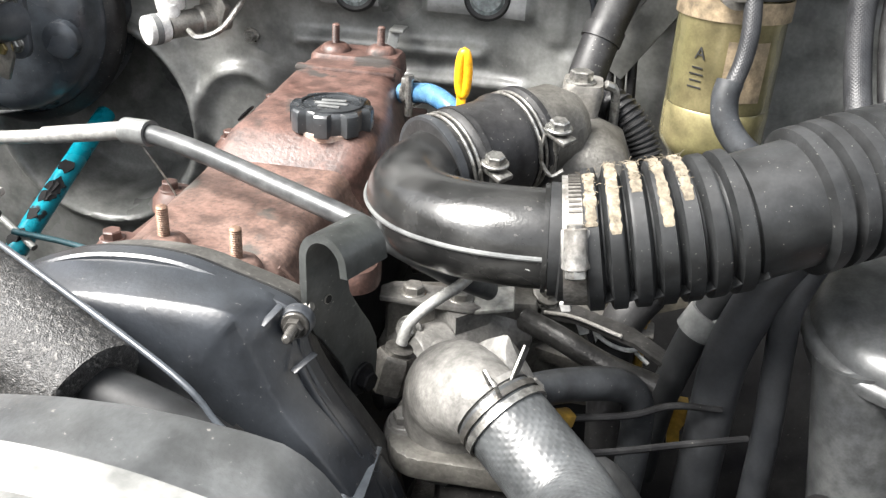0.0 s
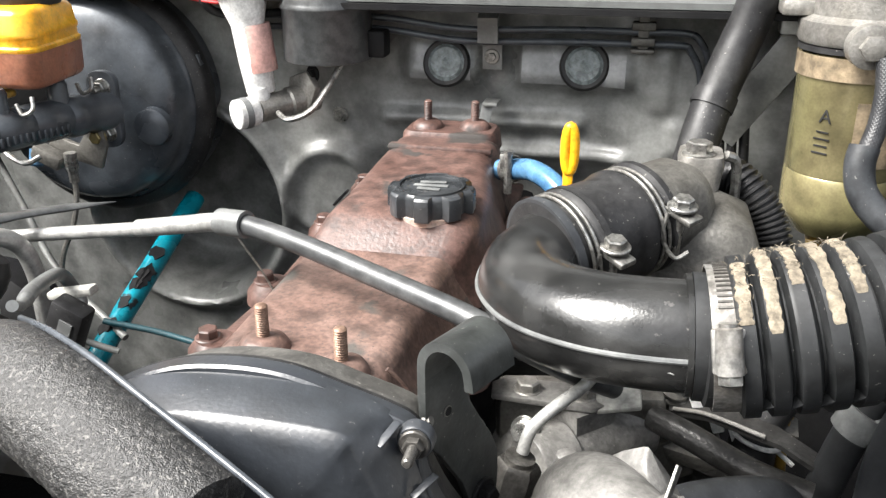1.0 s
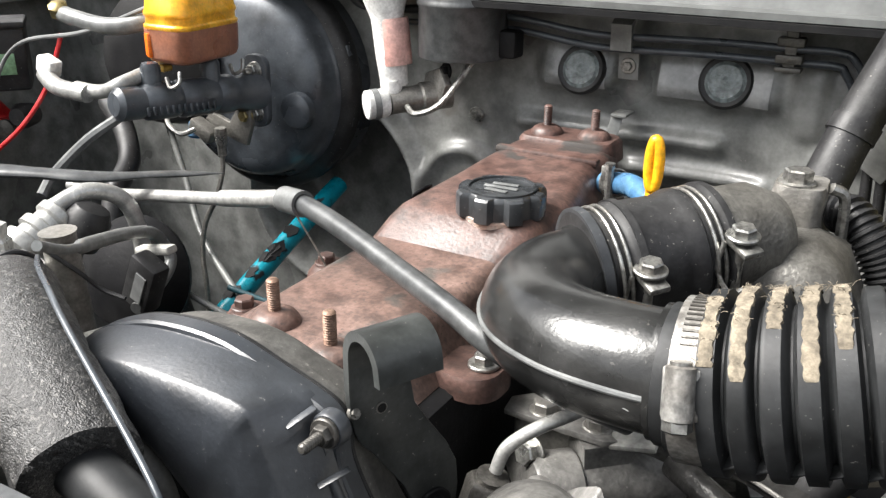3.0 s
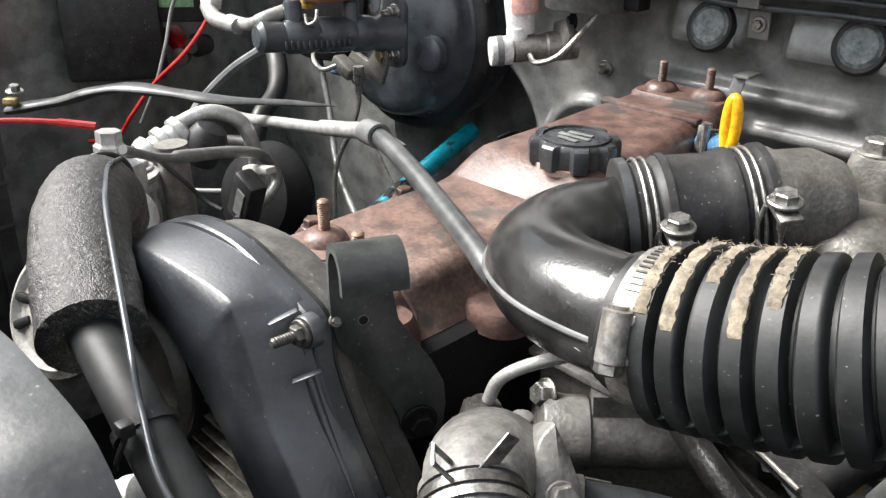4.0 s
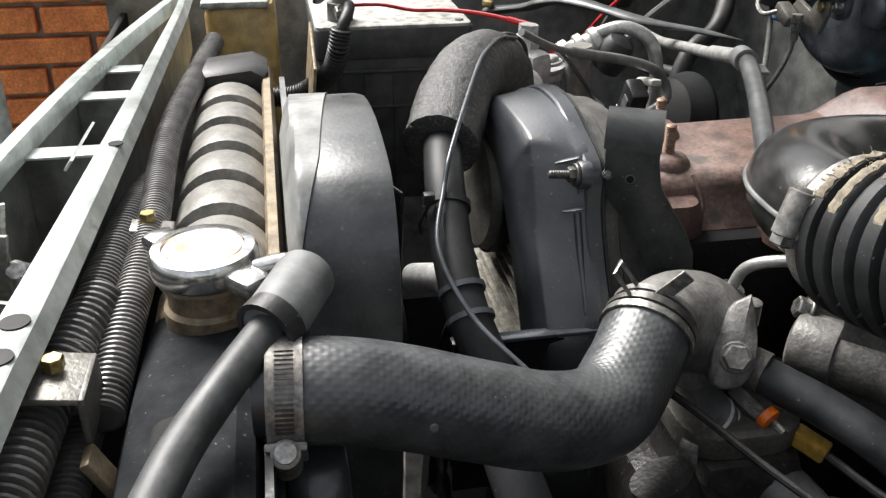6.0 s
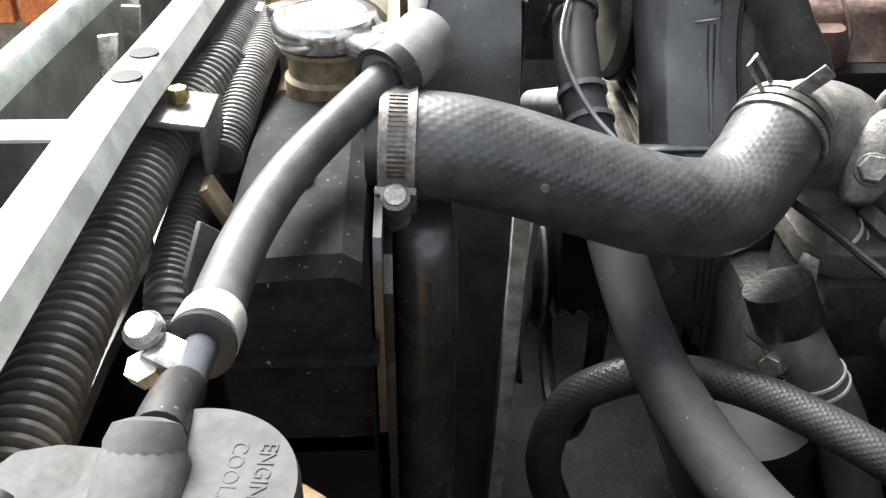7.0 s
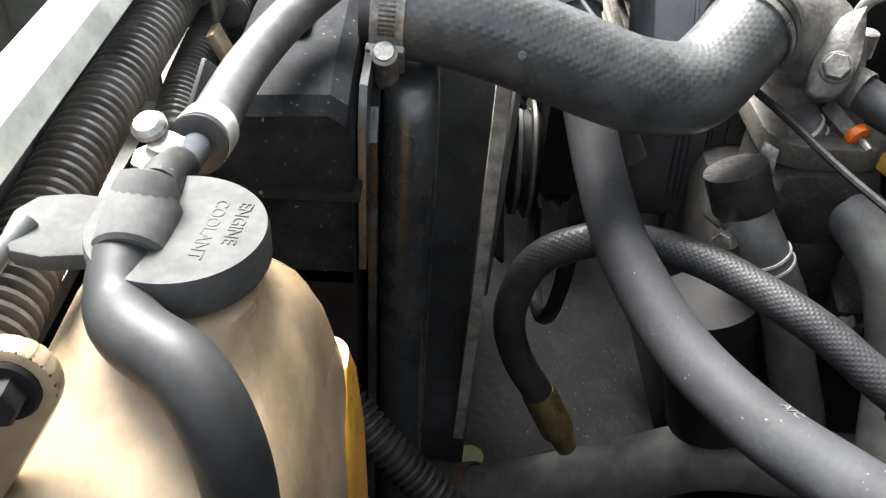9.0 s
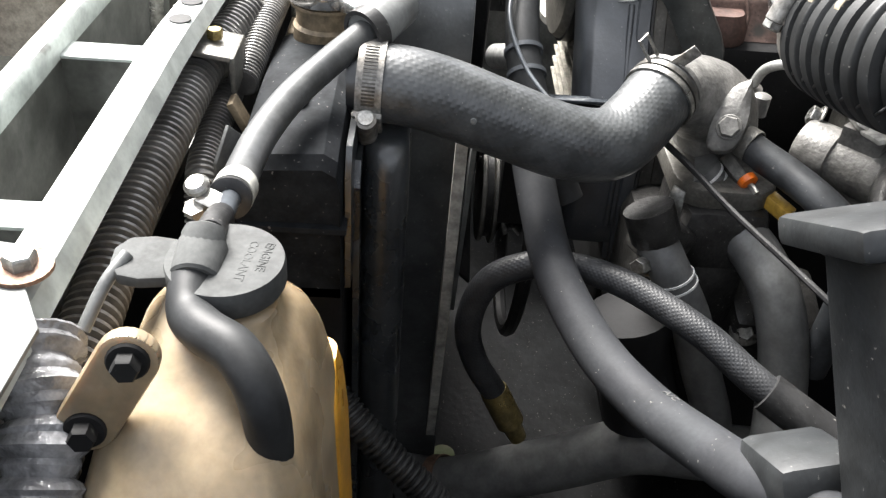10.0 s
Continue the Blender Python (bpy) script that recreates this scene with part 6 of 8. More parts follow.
# ---- fan shroud ----
shroud = thing("fan_shroud", (-0.2, 0.19, 0.50), "grey-black plastic fan shroud behind the radiator", "fan shroud")
def drum_ring(y, inset, top=1.071):
    """Arched outline of the drum: flat curve over the top, tight corner towards the hose side."""
    pts = []
    for k in range(15):
        x = -0.385 + inset + (0.295 - inset) * k / 14
        pts.append((x, y, top - inset - (x + 0.135) ** 2 / 0.52))
    xe, ze = pts[-1][0], pts[-1][2]
    for k in range(1, 9):
        a = radians(84 - 84 * k / 8)
        pts.append((xe + (0.042 - inset * 0.3) * math.cos(a), y, ze - 0.060 + 0.060 * math.sin(a)))
    pts += [(xe + 0.046 - inset * 0.3, y, 0.90), (xe + 0.046, y, 0.60), (-0.385 + inset, y, 0.60)]
    return pts


part("drum", loft([drum_ring(0.161, 0.030), drum_ring(0.164, 0.012), drum_ring(0.168, 0.002), drum_ring(0.173, 0.0), drum_ring(0.208, 0.0), drum_ring(0.212, 0.001), drum_ring(0.2125, 0.006), drum_ring(0.19, 0.008)], cap=False), DRUM, shroud, "", 30)
part("front_frame", loft([[(x, y, z) for x, z in ((-0.40, 0.56), (-0.40, 0.985), (-0.39, 0.995), (0.062, 0.992), (0.070, 0.980), (0.070, 0.56))] for y in (0.1500, 0.1535)], cap=True), PLASTIC, shroud, "black frame against the radiator", 30)
part("panel", loft([[(x, y, z) for x, z in ((-0.330, 1.000), (-0.325, 1.036), (-0.30, 1.046), (-0.235, 1.052), (-0.205, 1.040), (-0.165, 0.985), (-0.14, 0.93), (-0.33, 0.93))] for y in (0.164, 0.1675)]), PLASTIC_GREY, shroud, "lighter grey front flange")
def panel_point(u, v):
    """A facing laid over the front rim of the drum, narrowing towards the hose side; its pale colour holds the sky's
    sheen.
    """
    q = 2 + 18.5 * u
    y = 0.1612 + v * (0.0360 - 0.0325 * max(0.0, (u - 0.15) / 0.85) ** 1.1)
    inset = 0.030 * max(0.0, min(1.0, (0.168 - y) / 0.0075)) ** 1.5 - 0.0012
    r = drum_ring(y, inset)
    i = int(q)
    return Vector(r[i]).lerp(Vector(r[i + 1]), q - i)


part("pale_panel", grid(40, 8, panel_point), PANEL_GREY, shroud, "scuffed light grey facing with the drum's sky sheen in its colour")
part("side_pillow", loft([[(0.021 + x * k, 0.1660 + y * (0.6 + 0.4 * k), z) for x, y in round_rect(0.080, 0.0255, 0.0118, 6)] for z, k in ((0.52, 1.0), (0.80, 1.0), (0.955, 0.98), (0.976, 0.95), (0.988, 0.88), (0.994, 0.74), (0.996, 0.5))]), PLASTIC, shroud, "satin pressed bulge in the shroud side", 60)
fn = thing("cooling_fan", (-0.21, 0.22, 0.74), "black plastic cooling fan inside the shroud", "fan")
part("hub", lathe([(0.04, 0.0), (0.045, 0.01), (0.045, 0.03), (0.02, 0.035)], (-0.21, 0.235, 0.875), (0, -1, 0), 30), RUBBER, fn)
for k in range(7):
    a = 2 * math.pi * k / 7 + 0.2
    m = Matrix.Rotation(a, 3, "Y") @ Matrix.Rotation(radians(32), 3, "Z")
    part("blade", block(Vector((-0.21, 0.215, 0.875)) + Matrix.Rotation(a, 3, "Y") @ Vector((0, 0, 0.095)), (0.055, 0.003, 0.105), m, 0.001, 1), RUBBER, fn)
# pale colour brightens a strip that sits unlit in the gap
solo("guard_strip", loft([[(x0 + dx * w, y, z) for dx, y in ((-1, 0.2040), (1, 0.2040), (1, 0.2110), (-1, 0.2110))] for x0, z, w in ((-0.052, 0.66, 0.009), (-0.020, 0.80, 0.008), (0.000, 0.89, 0.0055), (0.010, 0.95, 0.0032), (0.013, 0.985, 0.0022))]), DUSTY_SUNLIT, "narrow strip behind the shroud edge, coloured pale as if lit", "strip")
solo("dark_strip", loft([[(x0 + dx, y, z) for dx, y in ((-0.006, 0.214), (0.006, 0.214), (0.006, 0.217), (-0.006, 0.217))] for x0, z in ((-0.05, 0.80), (0.004, 0.985))]), PIPE_GREY, "dark steel strip beside the pale one", "strip")
fb = thing("fan_pulley", (-0.19, 0.25, 0.765), "worn bright fan pulley flanges behind the shroud", "pulley")
for y, r, w in ((0.2385, 0.0440, 0.0050), (0.2490, 0.0460, 0.0045)):
    part("flange", lathe([(0.030, 0), (r - 0.002, 0), (r, 0.001), (r, w - 0.001), (r - 0.002, w), (0.030, w)], (-0.190, y, 0.812), (0, 1, 0), 44), ALU, fb, "worn bright flange")
part("hub", lathe([(0.040, -0.001), (0.040, 0.012), (0.033, 0.016)], (-0.190, 0.2425, 0.812), (0, 1, 0), 40), PUMP_DARK, fb)
# ---- upper radiator hose, clamps, overflow ----
UH = [(0.0285, 0.1500, 1.020), (0.030, 0.175, 1.019), (0.030, 0.199, 1.013), (0.030, 0.230, 1.002), (0.029, 0.262, 0.991), (0.0215, 0.289, 0.987), (0.005, 0.307, 0.993), (-0.008, 0.318, 1.000), (-0.017, 0.3255, 1.0045)]
uh = thing("upper_radiator_hose", (0.01, 0.25, 0.965), "thick woven black upper radiator hose", "radiator hose")
uhm = part("hose", tube(UH, 0.0207, 40, 12, uvs=60), WOVEN, uh)
part("paint_fleck", lathe([(0.0020, 0), (0.0017, 0.0006), (0.0007, 0.0008)], (0.0504, 0.2098, 1.0120), (0.98, 0.05, 0.1), 9), PLASTIC_GREY, uhm, "pale paint fleck")
worm_clamp((0.0287, 0.1565, 1.020), (0.05, 1, -0.03), 0.0212, 0.0135, (0.80, 0.0, -0.60), "steel worm drive clamp on the radiator hose")
sc = thing("spring_clamp", (-0.012, 0.322, 0.98), "spring hose clamp with raised ears on the thermostat neck", "clamp", "hose clamps")
HD = (Vector(UH[-1]) - Vector(UH[-2])).normalized()
SC = Vector((-0.0125, 0.3218, 1.0022))
part("band", ring(SC - HD * 0.0022, HD, 0.0209, 0.0035, 0.0014, 36), STEEL, sc, "bright spring band")
part("band_edge", ring(SC + HD * 0.0028, HD, 0.0209, 0.0030, 0.0012, 36), BOLT_GREASY, sc, "rusty spring band")
for o, tip, wd in (((-0.0175, 0.3145, 1.0222), (-0.0195, 0.3065, 1.0335), 0.0075), ((-0.0100, 0.3255, 1.0225), (-0.0065, 0.3335, 1.0325), 0.0068)):
    o, tip = Vector(o), Vector(tip)
    side = HD * wd / 2
    if wd > 0.007:
        part("ear", sweep([o - side, tip - side, tip + side, o + side], 0.0011, 6), STEEL, sc, "bright bent ear")
    else:
        part("ear", block((o + tip) / 2, (0.0013, wd, (tip - o).length + 0.004), frame_z(tip - o, HD.cross(tip - o)), 0.0004), STEEL, sc, "bright bent ear")

oh = thing("overflow_hose", (0.08, 0.11, 1.0), "grey rubber coolant overflow hose", "hose")
OH = [(0.012, 0.156, 1.0435), (0.026, 0.147, 1.0405), (0.048, 0.1345, 1.0370), (0.074, 0.1215, 1.0330), (0.103, 0.1125, 1.0295), (0.128, 0.1095, 1.0290), (0.150, 0.1095, 1.0315), (0.166, 0.110, 1.036)]
part("hose", tube(OH, 0.0074, 26, 12), HOSE_GREY, oh)
part("sleeve", tube([(-0.012, 0.1675, 1.0465), (0.004, 0.1605, 1.0455), (0.019, 0.1525, 1.0425)], 0.0125, 24, 6), PLASTIC_GREY, oh, "thick grey sleeve")
part("sleeve_end", ring((0.018, 0.153, 1.0427), (0.75, -0.6, -0.15), 0.0108, 0.008, 0.0024, 28), RUBBER, oh, "black end ring")
part("neck_pipe", tube([(-0.008, 0.166, 1.0463), (-0.018, 0.168, 1.0470), (-0.026, 0.160, 1.0465), (-0.033, 0.148, 1.0410)], 0.0040, 14, 6), CHROME, oh, "bright overflow spout")
part("hose_lip", lathe([(0.0074, -0.002), (0.0086, -0.001), (0.0086, 0.0006), (0.0070, 0.0014), (0.0040, 0.0014)], OH[-1], Vector(OH[-1]) - Vector(OH[-2]), 26), RUBBER, oh, "dark rolled hose lip")
part("metal_spout", tube([(0.163, 0.110, 1.035), (0.180, 0.111, 1.040), (0.196, 0.113, 1.047)], 0.0042, 16, 4), BOOST, oh, "glossy black spout")
ocl = thing("overflow_clamp", (0.163, 0.109, 1.02), "bright screw clamp on the overflow hose", "clamp", "hose clamps")
OD = (Vector(OH[-1]) - Vector(OH[-2])).normalized()
part("band", ring(Vector(OH[-1]) - OD * 0.0095, OD, 0.0076, 0.0135, 0.0011, 30), DUSTY_SUNLIT, ocl)
oc = Vector((0.1655, 0.098, 1.040))
part("screw", join(lathe([(0.0048, 0), (0.0050, 0.002), (0.0036, 0.0035)], oc, (0.3, -0.2, 0.9), 18), lathe([(0.0024, -0.012), (0.0024, 0)], oc, (0.3, -0.2, 0.9), 10)), STEEL, ocl, "cross head screw")
part("nut", lathe([(0.0045, 0), (0.0045, 0.004)], oc + Vector((0.004, 0.0, -0.009)), (0.3, -0.2, 0.9), 6), STEEL, ocl)
part("lug", block(oc + Vector((0.004, 0.006, -0.004)), (0.010, 0.008, 0.007), frame_z((0.3, -0.2, 0.9)), 0.001), STEEL, ocl)

# ---- coolant tank ----
tank = thing("coolant_tank", (0.26, 0.115, 0.80), "aged cream plastic coolant tank holding amber fluid", "coolant tank")
def tank_ring(z, x0, x1, y0, y1, r):
    return [((x0 + x1) / 2 + x, (y0 + y1) / 2 + y, z) for x, y in round_rect(x1 - x0, y1 - y0, r, 6)]


part("body", loft([tank_ring(0.80, 0.185, 0.345, 0.080, 0.162, 0.02), tank_ring(0.86, 0.182, 0.340, 0.080, 0.161, 0.02), tank_ring(0.95, 0.182, 0.326, 0.082, 0.157, 0.02), tank_ring(0.99, 0.184, 0.312, 0.084, 0.153, 0.021), tank_ring(1.008, 0.187, 0.300, 0.086, 0.150, 0.022), tank_ring(1.020, 0.192, 0.287, 0.089, 0.147, 0.022), tank_ring(1.029, 0.200, 0.270, 0.094, 0.142, 0.020), tank_ring(1.034, 0.206, 0.252, 0.099, 0.138, 0.017), tank_ring(1.040, 0.207, 0.245, 0.102, 0.138, 0.015)]), CREAM, tank, "", 60)
part("fluid", loft([tank_ring(0.81, 0.1815, 0.245, 0.140, 0.1625, 0.011), tank_ring(0.95, 0.1815, 0.235, 0.140, 0.1580, 0.011), tank_ring(0.975, 0.1825, 0.222, 0.140, 0.1555, 0.009), tank_ring(0.985, 0.186, 0.205, 0.140, 0.1535, 0.007)]), CREAM_FLUID, tank, "amber fluid seen through the wall", 60)
bn = Vector((0.90, 0.10, 0.165)).normalized()
part("mount_tab", prism(round_rect(0.0180, 0.044, 0.0088, 6), Vector((0.2725, 0.0955, 1.0390)) - bn * 0.006, bn, 0.006, (0.006, -0.014, -0.023), 0.0015), CREAM, tank, "cream mounting tab")
for p in ((0.2695, 0.1025, 1.0505), (0.2755, 0.0885, 1.0275)):
    part("mount_bolt", hexhead(Vector(p) - bn * 0.0005, bn, 0.0042, 0.0055, 0.0062), BODY_DARK, tank, "dark hex bolt with washer")
capo = []
for k in range(72):
    a = 2 * math.pi * k / 72
    capo.append((0.2225 + 0.0195 * math.cos(a), 0.1205 + 0.0195 * math.sin(a)))
cp = part("cap", loft([[(0.2225 + (x - 0.2225) * s, 0.1205 + (y - 0.1205) * s, z) for x, y in capo] for s, z in ((0.96, 1.0415), (1, 1.043), (1, 1.0495), (0.975, 1.0515), (0.3, 1.0517))]), CAP_RUBBER, tank, "dull grey rubber cap with a finger tab")
part("tab", prism([(-0.010, 0.0), (-0.0115, 0.010), (-0.010, 0.017), (-0.004, 0.021), (0.004, 0.0215), (0.010, 0.018), (0.0115, 0.010), (0.010, 0.0)], (0.2215, 0.105, 1.0455), (0, 0, 1), 0.0045, (0, -1, 0), 0.001), CAP_RUBBER, cp)
part("inlet", tube([(0.192, 0.1125, 1.046), (0.203, 0.113, 1.0505), (0.212, 0.1135, 1.0530)], 0.0052, 16, 4), RUBBER, cp)
part("boss", lathe([(0.0072, 0), (0.0072, 0.008), (0.0060, 0.011), (0.003, 0.012)], (0.222, 0.1125, 1.0505), (-0.55, 0.02, 0.45), 20), CAP_RUBBER, cp, "round hose boss")
part("outlet", lathe([(0.0078, 0), (0.0082, 0.001), (0.0082, 0.013), (0.0074, 0.014)], (0.217, 0.1125, 1.0525), (0.9, -0.02, -0.28), 22), CAP_RUBBER, cp)
for txt, tx, ty in (("ENGINE", 0.2130, 0.1325), ("COOLANT", 0.2125, 0.1272)):
    tmx = Matrix.Translation((tx, ty, 1.0516)) @ Matrix.Rotation(radians(-6), 4, "Z")
    writing(txt, 0.0043, tmx, CAP_RUBBER, cp, "raised_word", "moulded words on the cap")
thz = thing("tank_hose", (0.25, 0.125, 1.01), "glossy black hose curving from the cap into the tank", "hose")
part("hose", tube([(0.222, 0.1122, 1.0505), (0.232, 0.1112, 1.0470), (0.242, 0.1130, 1.0445), (0.251, 0.1195, 1.0460), (0.259, 0.130, 1.0462), (0.266, 0.137, 1.040), (0.270, 0.1405, 1.026), (0.271, 0.140, 1.005), (0.270, 0.135, 0.985)], 0.0072, 26, 10), RUBBER_SLEEK, thz)
part("hose_end", ring((0.2245, 0.1120, 1.0497), (0.9, -0.05, -0.3), 0.0072, 0.0025, 0.0007, 24), RUBBER_SLEEK, thz, "rounded hose lip")

# ---- conduits and brackets along the crossmember ----
solo("wiring_conduit", ribbed([(-0.05, 0.079, 1.022), (0.0, 0.070, 1.021), (0.05, 0.066, 1.018), (0.138, 0.064, 1.014), (0.20, 0.066, 1.010), (0.25, 0.068, 1.004), (0.31, 0.070, 0.985), (0.36, 0.07, 0.95)], 0.0084, 0.0110, 0.0043, 22, 0.6), CONDUIT, "dusty black corrugated wiring conduit", "conduit", "wiring conduits")
solo("wiring_conduit", ribbed([(-0.16, 0.088, 1.018), (-0.05, 0.083, 1.012), (0.0, 0.078, 1.002), (0.066, 0.076, 0.994), (0.092, 0.078, 0.985), (0.11, 0.08, 0.95)], 0.0068, 0.0082, 0.0029, 20, 0.6), CONDUIT, "split black corrugated wiring conduit", "conduit", "wiring conduits")
solo("wiring_conduit", ribbed([(-0.47, 0.112, 1.03), (-0.41, 0.104, 1.026), (-0.255, 0.092, 1.026), (-0.127, 0.093, 1.022), (-0.04, 0.090, 1.018), (0.02, 0.087, 1.010)], 0.0072, 0.0086, 0.0030, 20, 0.6), CONDUIT, "long dusty corrugated conduit beside the radiator", "conduit", "wiring conduits")
solo("wiring_conduit", ribbed([(-0.20, 0.083, 1.012), (-0.143, 0.081, 1.020), (-0.04, 0.075, 1.021), (0.02, 0.072, 1.02)], 0.0080, 0.0096, 0.0032, 20, 0.6), CONDUIT, "thick corrugated conduit under the crossmember", "conduit", "wiring conduits")
for x, y, z, w in ((0.024, 0.076, 1.033, 0.030), (-0.112, 0.094, 1.026, 0.014)):
    cb = thing("conduit_clip", (x, y, z - 0.02), "grey metal conduit clip with a rusty nut", "clip", "conduit clips")
    part("plate", block((x, y, z), (w, 0.020, 0.003), Matrix.Rotation(radians(-8), 3, "X"), 0.001), ALU, cb)
    part("side", block((x, y + 0.010, z - 0.010), (w, 0.003, 0.02), None, 0.001), ALU_DIRTY, cb)
    part("nut", hexhead((x - 0.002, y - 0.001, z + 0.002), (0, 0, 1), 0.0042, 0.005, 0.0), BRASS, cb, "rusty brass nut")
solo("strap_bracket", block((0.045, 0.092, 1.000), (0.012, 0.004, 0.03), Matrix.Rotation(radians(25), 3, "X"), 0.001), RAD_TAN, "tan stained strap by the radiator end tank", "bracket")
solo("edge_shield", prism([(-0.01, -0.03), (0.012, -0.03), (0.014, 0.02), (0.004, 0.03), (-0.008, 0.015)], (0.086, 0.089, 0.99), (0.4, 0.9, 0), 0.002, bevel=0.0005), PIPE_GREY, "thin grey metal shield beside the conduit", "shield")

mp_ = thing("mount_plate", (0.27, 0.06, 1.05), "pale galvanised mounting plate with a rusty washer", "bracket")
part("plate", prism([(-0.030, -0.08), (0.016, -0.08), (0.018, -0.012), (0.004, 0.012), (-0.002, 0.026), (-0.030, 0.03)], (0.25, 0.058, 1.0525), (0, 0, 1), 0.002, (-1, 0, 0), 0.0005), COWL, mp_)
part("bolt", hexhead((0.2365, 0.062, 1.0545), (0, 0, 1), 0.0052, 0.0055, 0.0), STEEL, mp_)
part("washer", lathe([(0.0095, 0), (0.0095, 0.0015), (0.008, 0.002)], (0.2365, 0.062, 1.0545), (0, 0, 1), 24), BOLT_RUST, mp_, "rusty washer")
solo("taped_joint", tube([(0.246, 0.066, 1.034), (0.258, 0.070, 1.030), (0.272, 0.074, 1.022), (0.288, 0.075, 1.010)], lambda s, f: 0.0125 + 0.0015 * math.sin(s * 420) + 0.001 * math.sin(s * 1130), 18, 12), CLEAR_TAPE, "wire joint wrapped in shiny clear tape", "wire joint")
solo("wire_hook", tube([(0.243, 0.079, 1.036), (0.232, 0.084, 1.046), (0.222, 0.089, 1.051)], 0.0022, 10, 6), PIPE_GREY, "short bent grey wire end", "wire")
solo("loose_cable", tube([(0.300, 0.066, 1.016), (0.31, 0.062, 1.01), (0.33, 0.06, 0.99)], 0.010, 14), RUBBER, "black taped cable below the mounting plate", "cable")

# ---- low conduit, deep hoses ahead of the engine ----
solo("low_conduit", ribbed([(0.084, 0.125, 0.868), (0.094, 0.139, 0.857), (0.107, 0.157, 0.842), (0.116, 0.177, 0.824), (0.126, 0.200, 0.805), (0.134, 0.223, 0.781)], 0.0080, 0.0098, 0.0042, 18, 0.6), RIBBED, "black corrugated conduit low behind the tank", "conduit", "wiring conduits")
solo("lower_radiator_hose", tube([(-0.010, 0.19, 0.645), (0.009, 0.221, 0.665), (0.023, 0.265, 0.699), (0.031, 0.304, 0.725), (0.044, 0.345, 0.760), (0.053, 0.393, 0.768), (0.05, 0.45, 0.76)], 0.0200, 28), LOWER_RUBBER, "thick grey lower radiator hose deep in the bay, colour lightened for weak light", "radiator hose")
lc = solo("low_hose_clamp", ring((0.006, 0.216, 0.662), (0.3, 0.8, 0.5), 0.0204, 0.010, 0.0012, 30), BOLT_RUST, "rusty clamp on the lower radiator hose", "clamp")
# ---- foam covered hose, power steering pump side ----
fh = thing("insulated_hose", (-0.28, 0.30, 1.0), "air conditioning hose wrapped in worn black foam", "hose")
FP = [(-0.325, 0.333, 1.020), (-0.315, 0.328, 1.036), (-0.302, 0.320, 1.0465), (-0.286, 0.309, 1.053), (-0.267, 0.297, 1.0565), (-0.242, 0.284, 1.0565), (-0.215, 0.271, 1.0520), (-0.194, 0.263, 1.0455), (-0.170, 0.2535, 1.037)]
rngf = random.Random(2)
fpath = resample(spline(FP, 12), 0.0015)
def foam_r(s, f):
    return 0.0230 + 0.0003 * math.sin(s * 130) + 0.0002 * math.sin(s * 310 + 1) - 0.0022 * math.exp(-((s - 0.030) / 0.0022) ** 2) - (0.004 if f > 0.995 or f < 0.008 else 0)


fo = sweep(fpath, foam_r, 72)
fo = ([v + Vector((rngf.uniform(-1, 1), rngf.uniform(-1, 1), rngf.uniform(-1, 1))) * 0.00022 for v in fo[0]], fo[1], fo[2])
part("foam", fo, FOAM, fh, "worn crumbling foam sleeve", 60)
part("hose", tube([(-0.182, 0.256, 1.039), (-0.165, 0.254, 1.038), (-0.132, 0.249, 1.030), (-0.098, 0.246, 1.012), (-0.069, 0.247, 0.993), (-0.052, 0.252, 0.977), (-0.035, 0.262, 0.955), (-0.02, 0.28, 0.92)], 0.0112, 26, 10), RUBBER_SLEEK, fh)
for c in ((-0.073, 0.2468, 0.9962), (-0.061, 0.2492, 0.986)):
    part("crimp", ring(c, (0.75, 0.1, -0.55), 0.0112, 0.003, 0.0014, 28), BOOST, fh, "crimped ferrule ring")
part("end_fitting", lathe([(0.018, 0), (0.024, 0.004), (0.024, 0.014), (0.016, 0.022)], (-0.336, 0.344, 1.015), (-0.75, 0.35, -0.55), 22), PIPE_BRIGHT, fh, "bright crimped fitting")
line_off = []
for i in range(30, len(fpath) - 6, 20):
    tg = (fpath[i + 4] - fpath[i - 4]).normalized()
    top_ = (Vector((0, 0, 1)) - tg * tg.z).normalized()
    up_ = top_ * math.cos(radians(-35)) + tg.cross(top_) * math.sin(radians(-35))
    line_off.append(fpath[i] + up_ * 0.0246)
solo("thin_steel_line", tube(line_off[:-1] + [(-0.136, 0.254, 1.052), (-0.112, 0.2445, 1.036), (-0.078, 0.2355, 1.019), (-0.043, 0.246, 0.999), (-0.010, 0.268, 0.984), (0.01, 0.28, 0.97)], 0.0014, 12, 10), BOOST, "thin dark line tied along the foam hose", "pipe")
zt = thing("cable_tie", (-0.115, 0.245, 1.01), "black cable tie round the hose", "cable tie")
part("loop", ring((-0.118, 0.2475, 1.0225), (0.75, -0.1, -0.5), 0.0120, 0.004, 0.0012, 26), RUBBER, zt)
part("head", block((-0.109, 0.236, 1.033), (0.006, 0.006, 0.006), None, 0.001), RUBBER, zt)
part("tail", tube([(-0.109, 0.236, 1.03), (-0.112, 0.232, 1.018), (-0.12, 0.234, 1.008)], 0.0012, 6), RUBBER, zt)
solo("wire_wrap", tube([(-0.318, 0.312, 1.040), (-0.320, 0.316, 1.058), (-0.316, 0.330, 1.066), (-0.312, 0.342, 1.060), (-0.310, 0.346, 1.046)], 0.0016, 8), RUBBER, "thin black wire wound round the hose end", "wire")

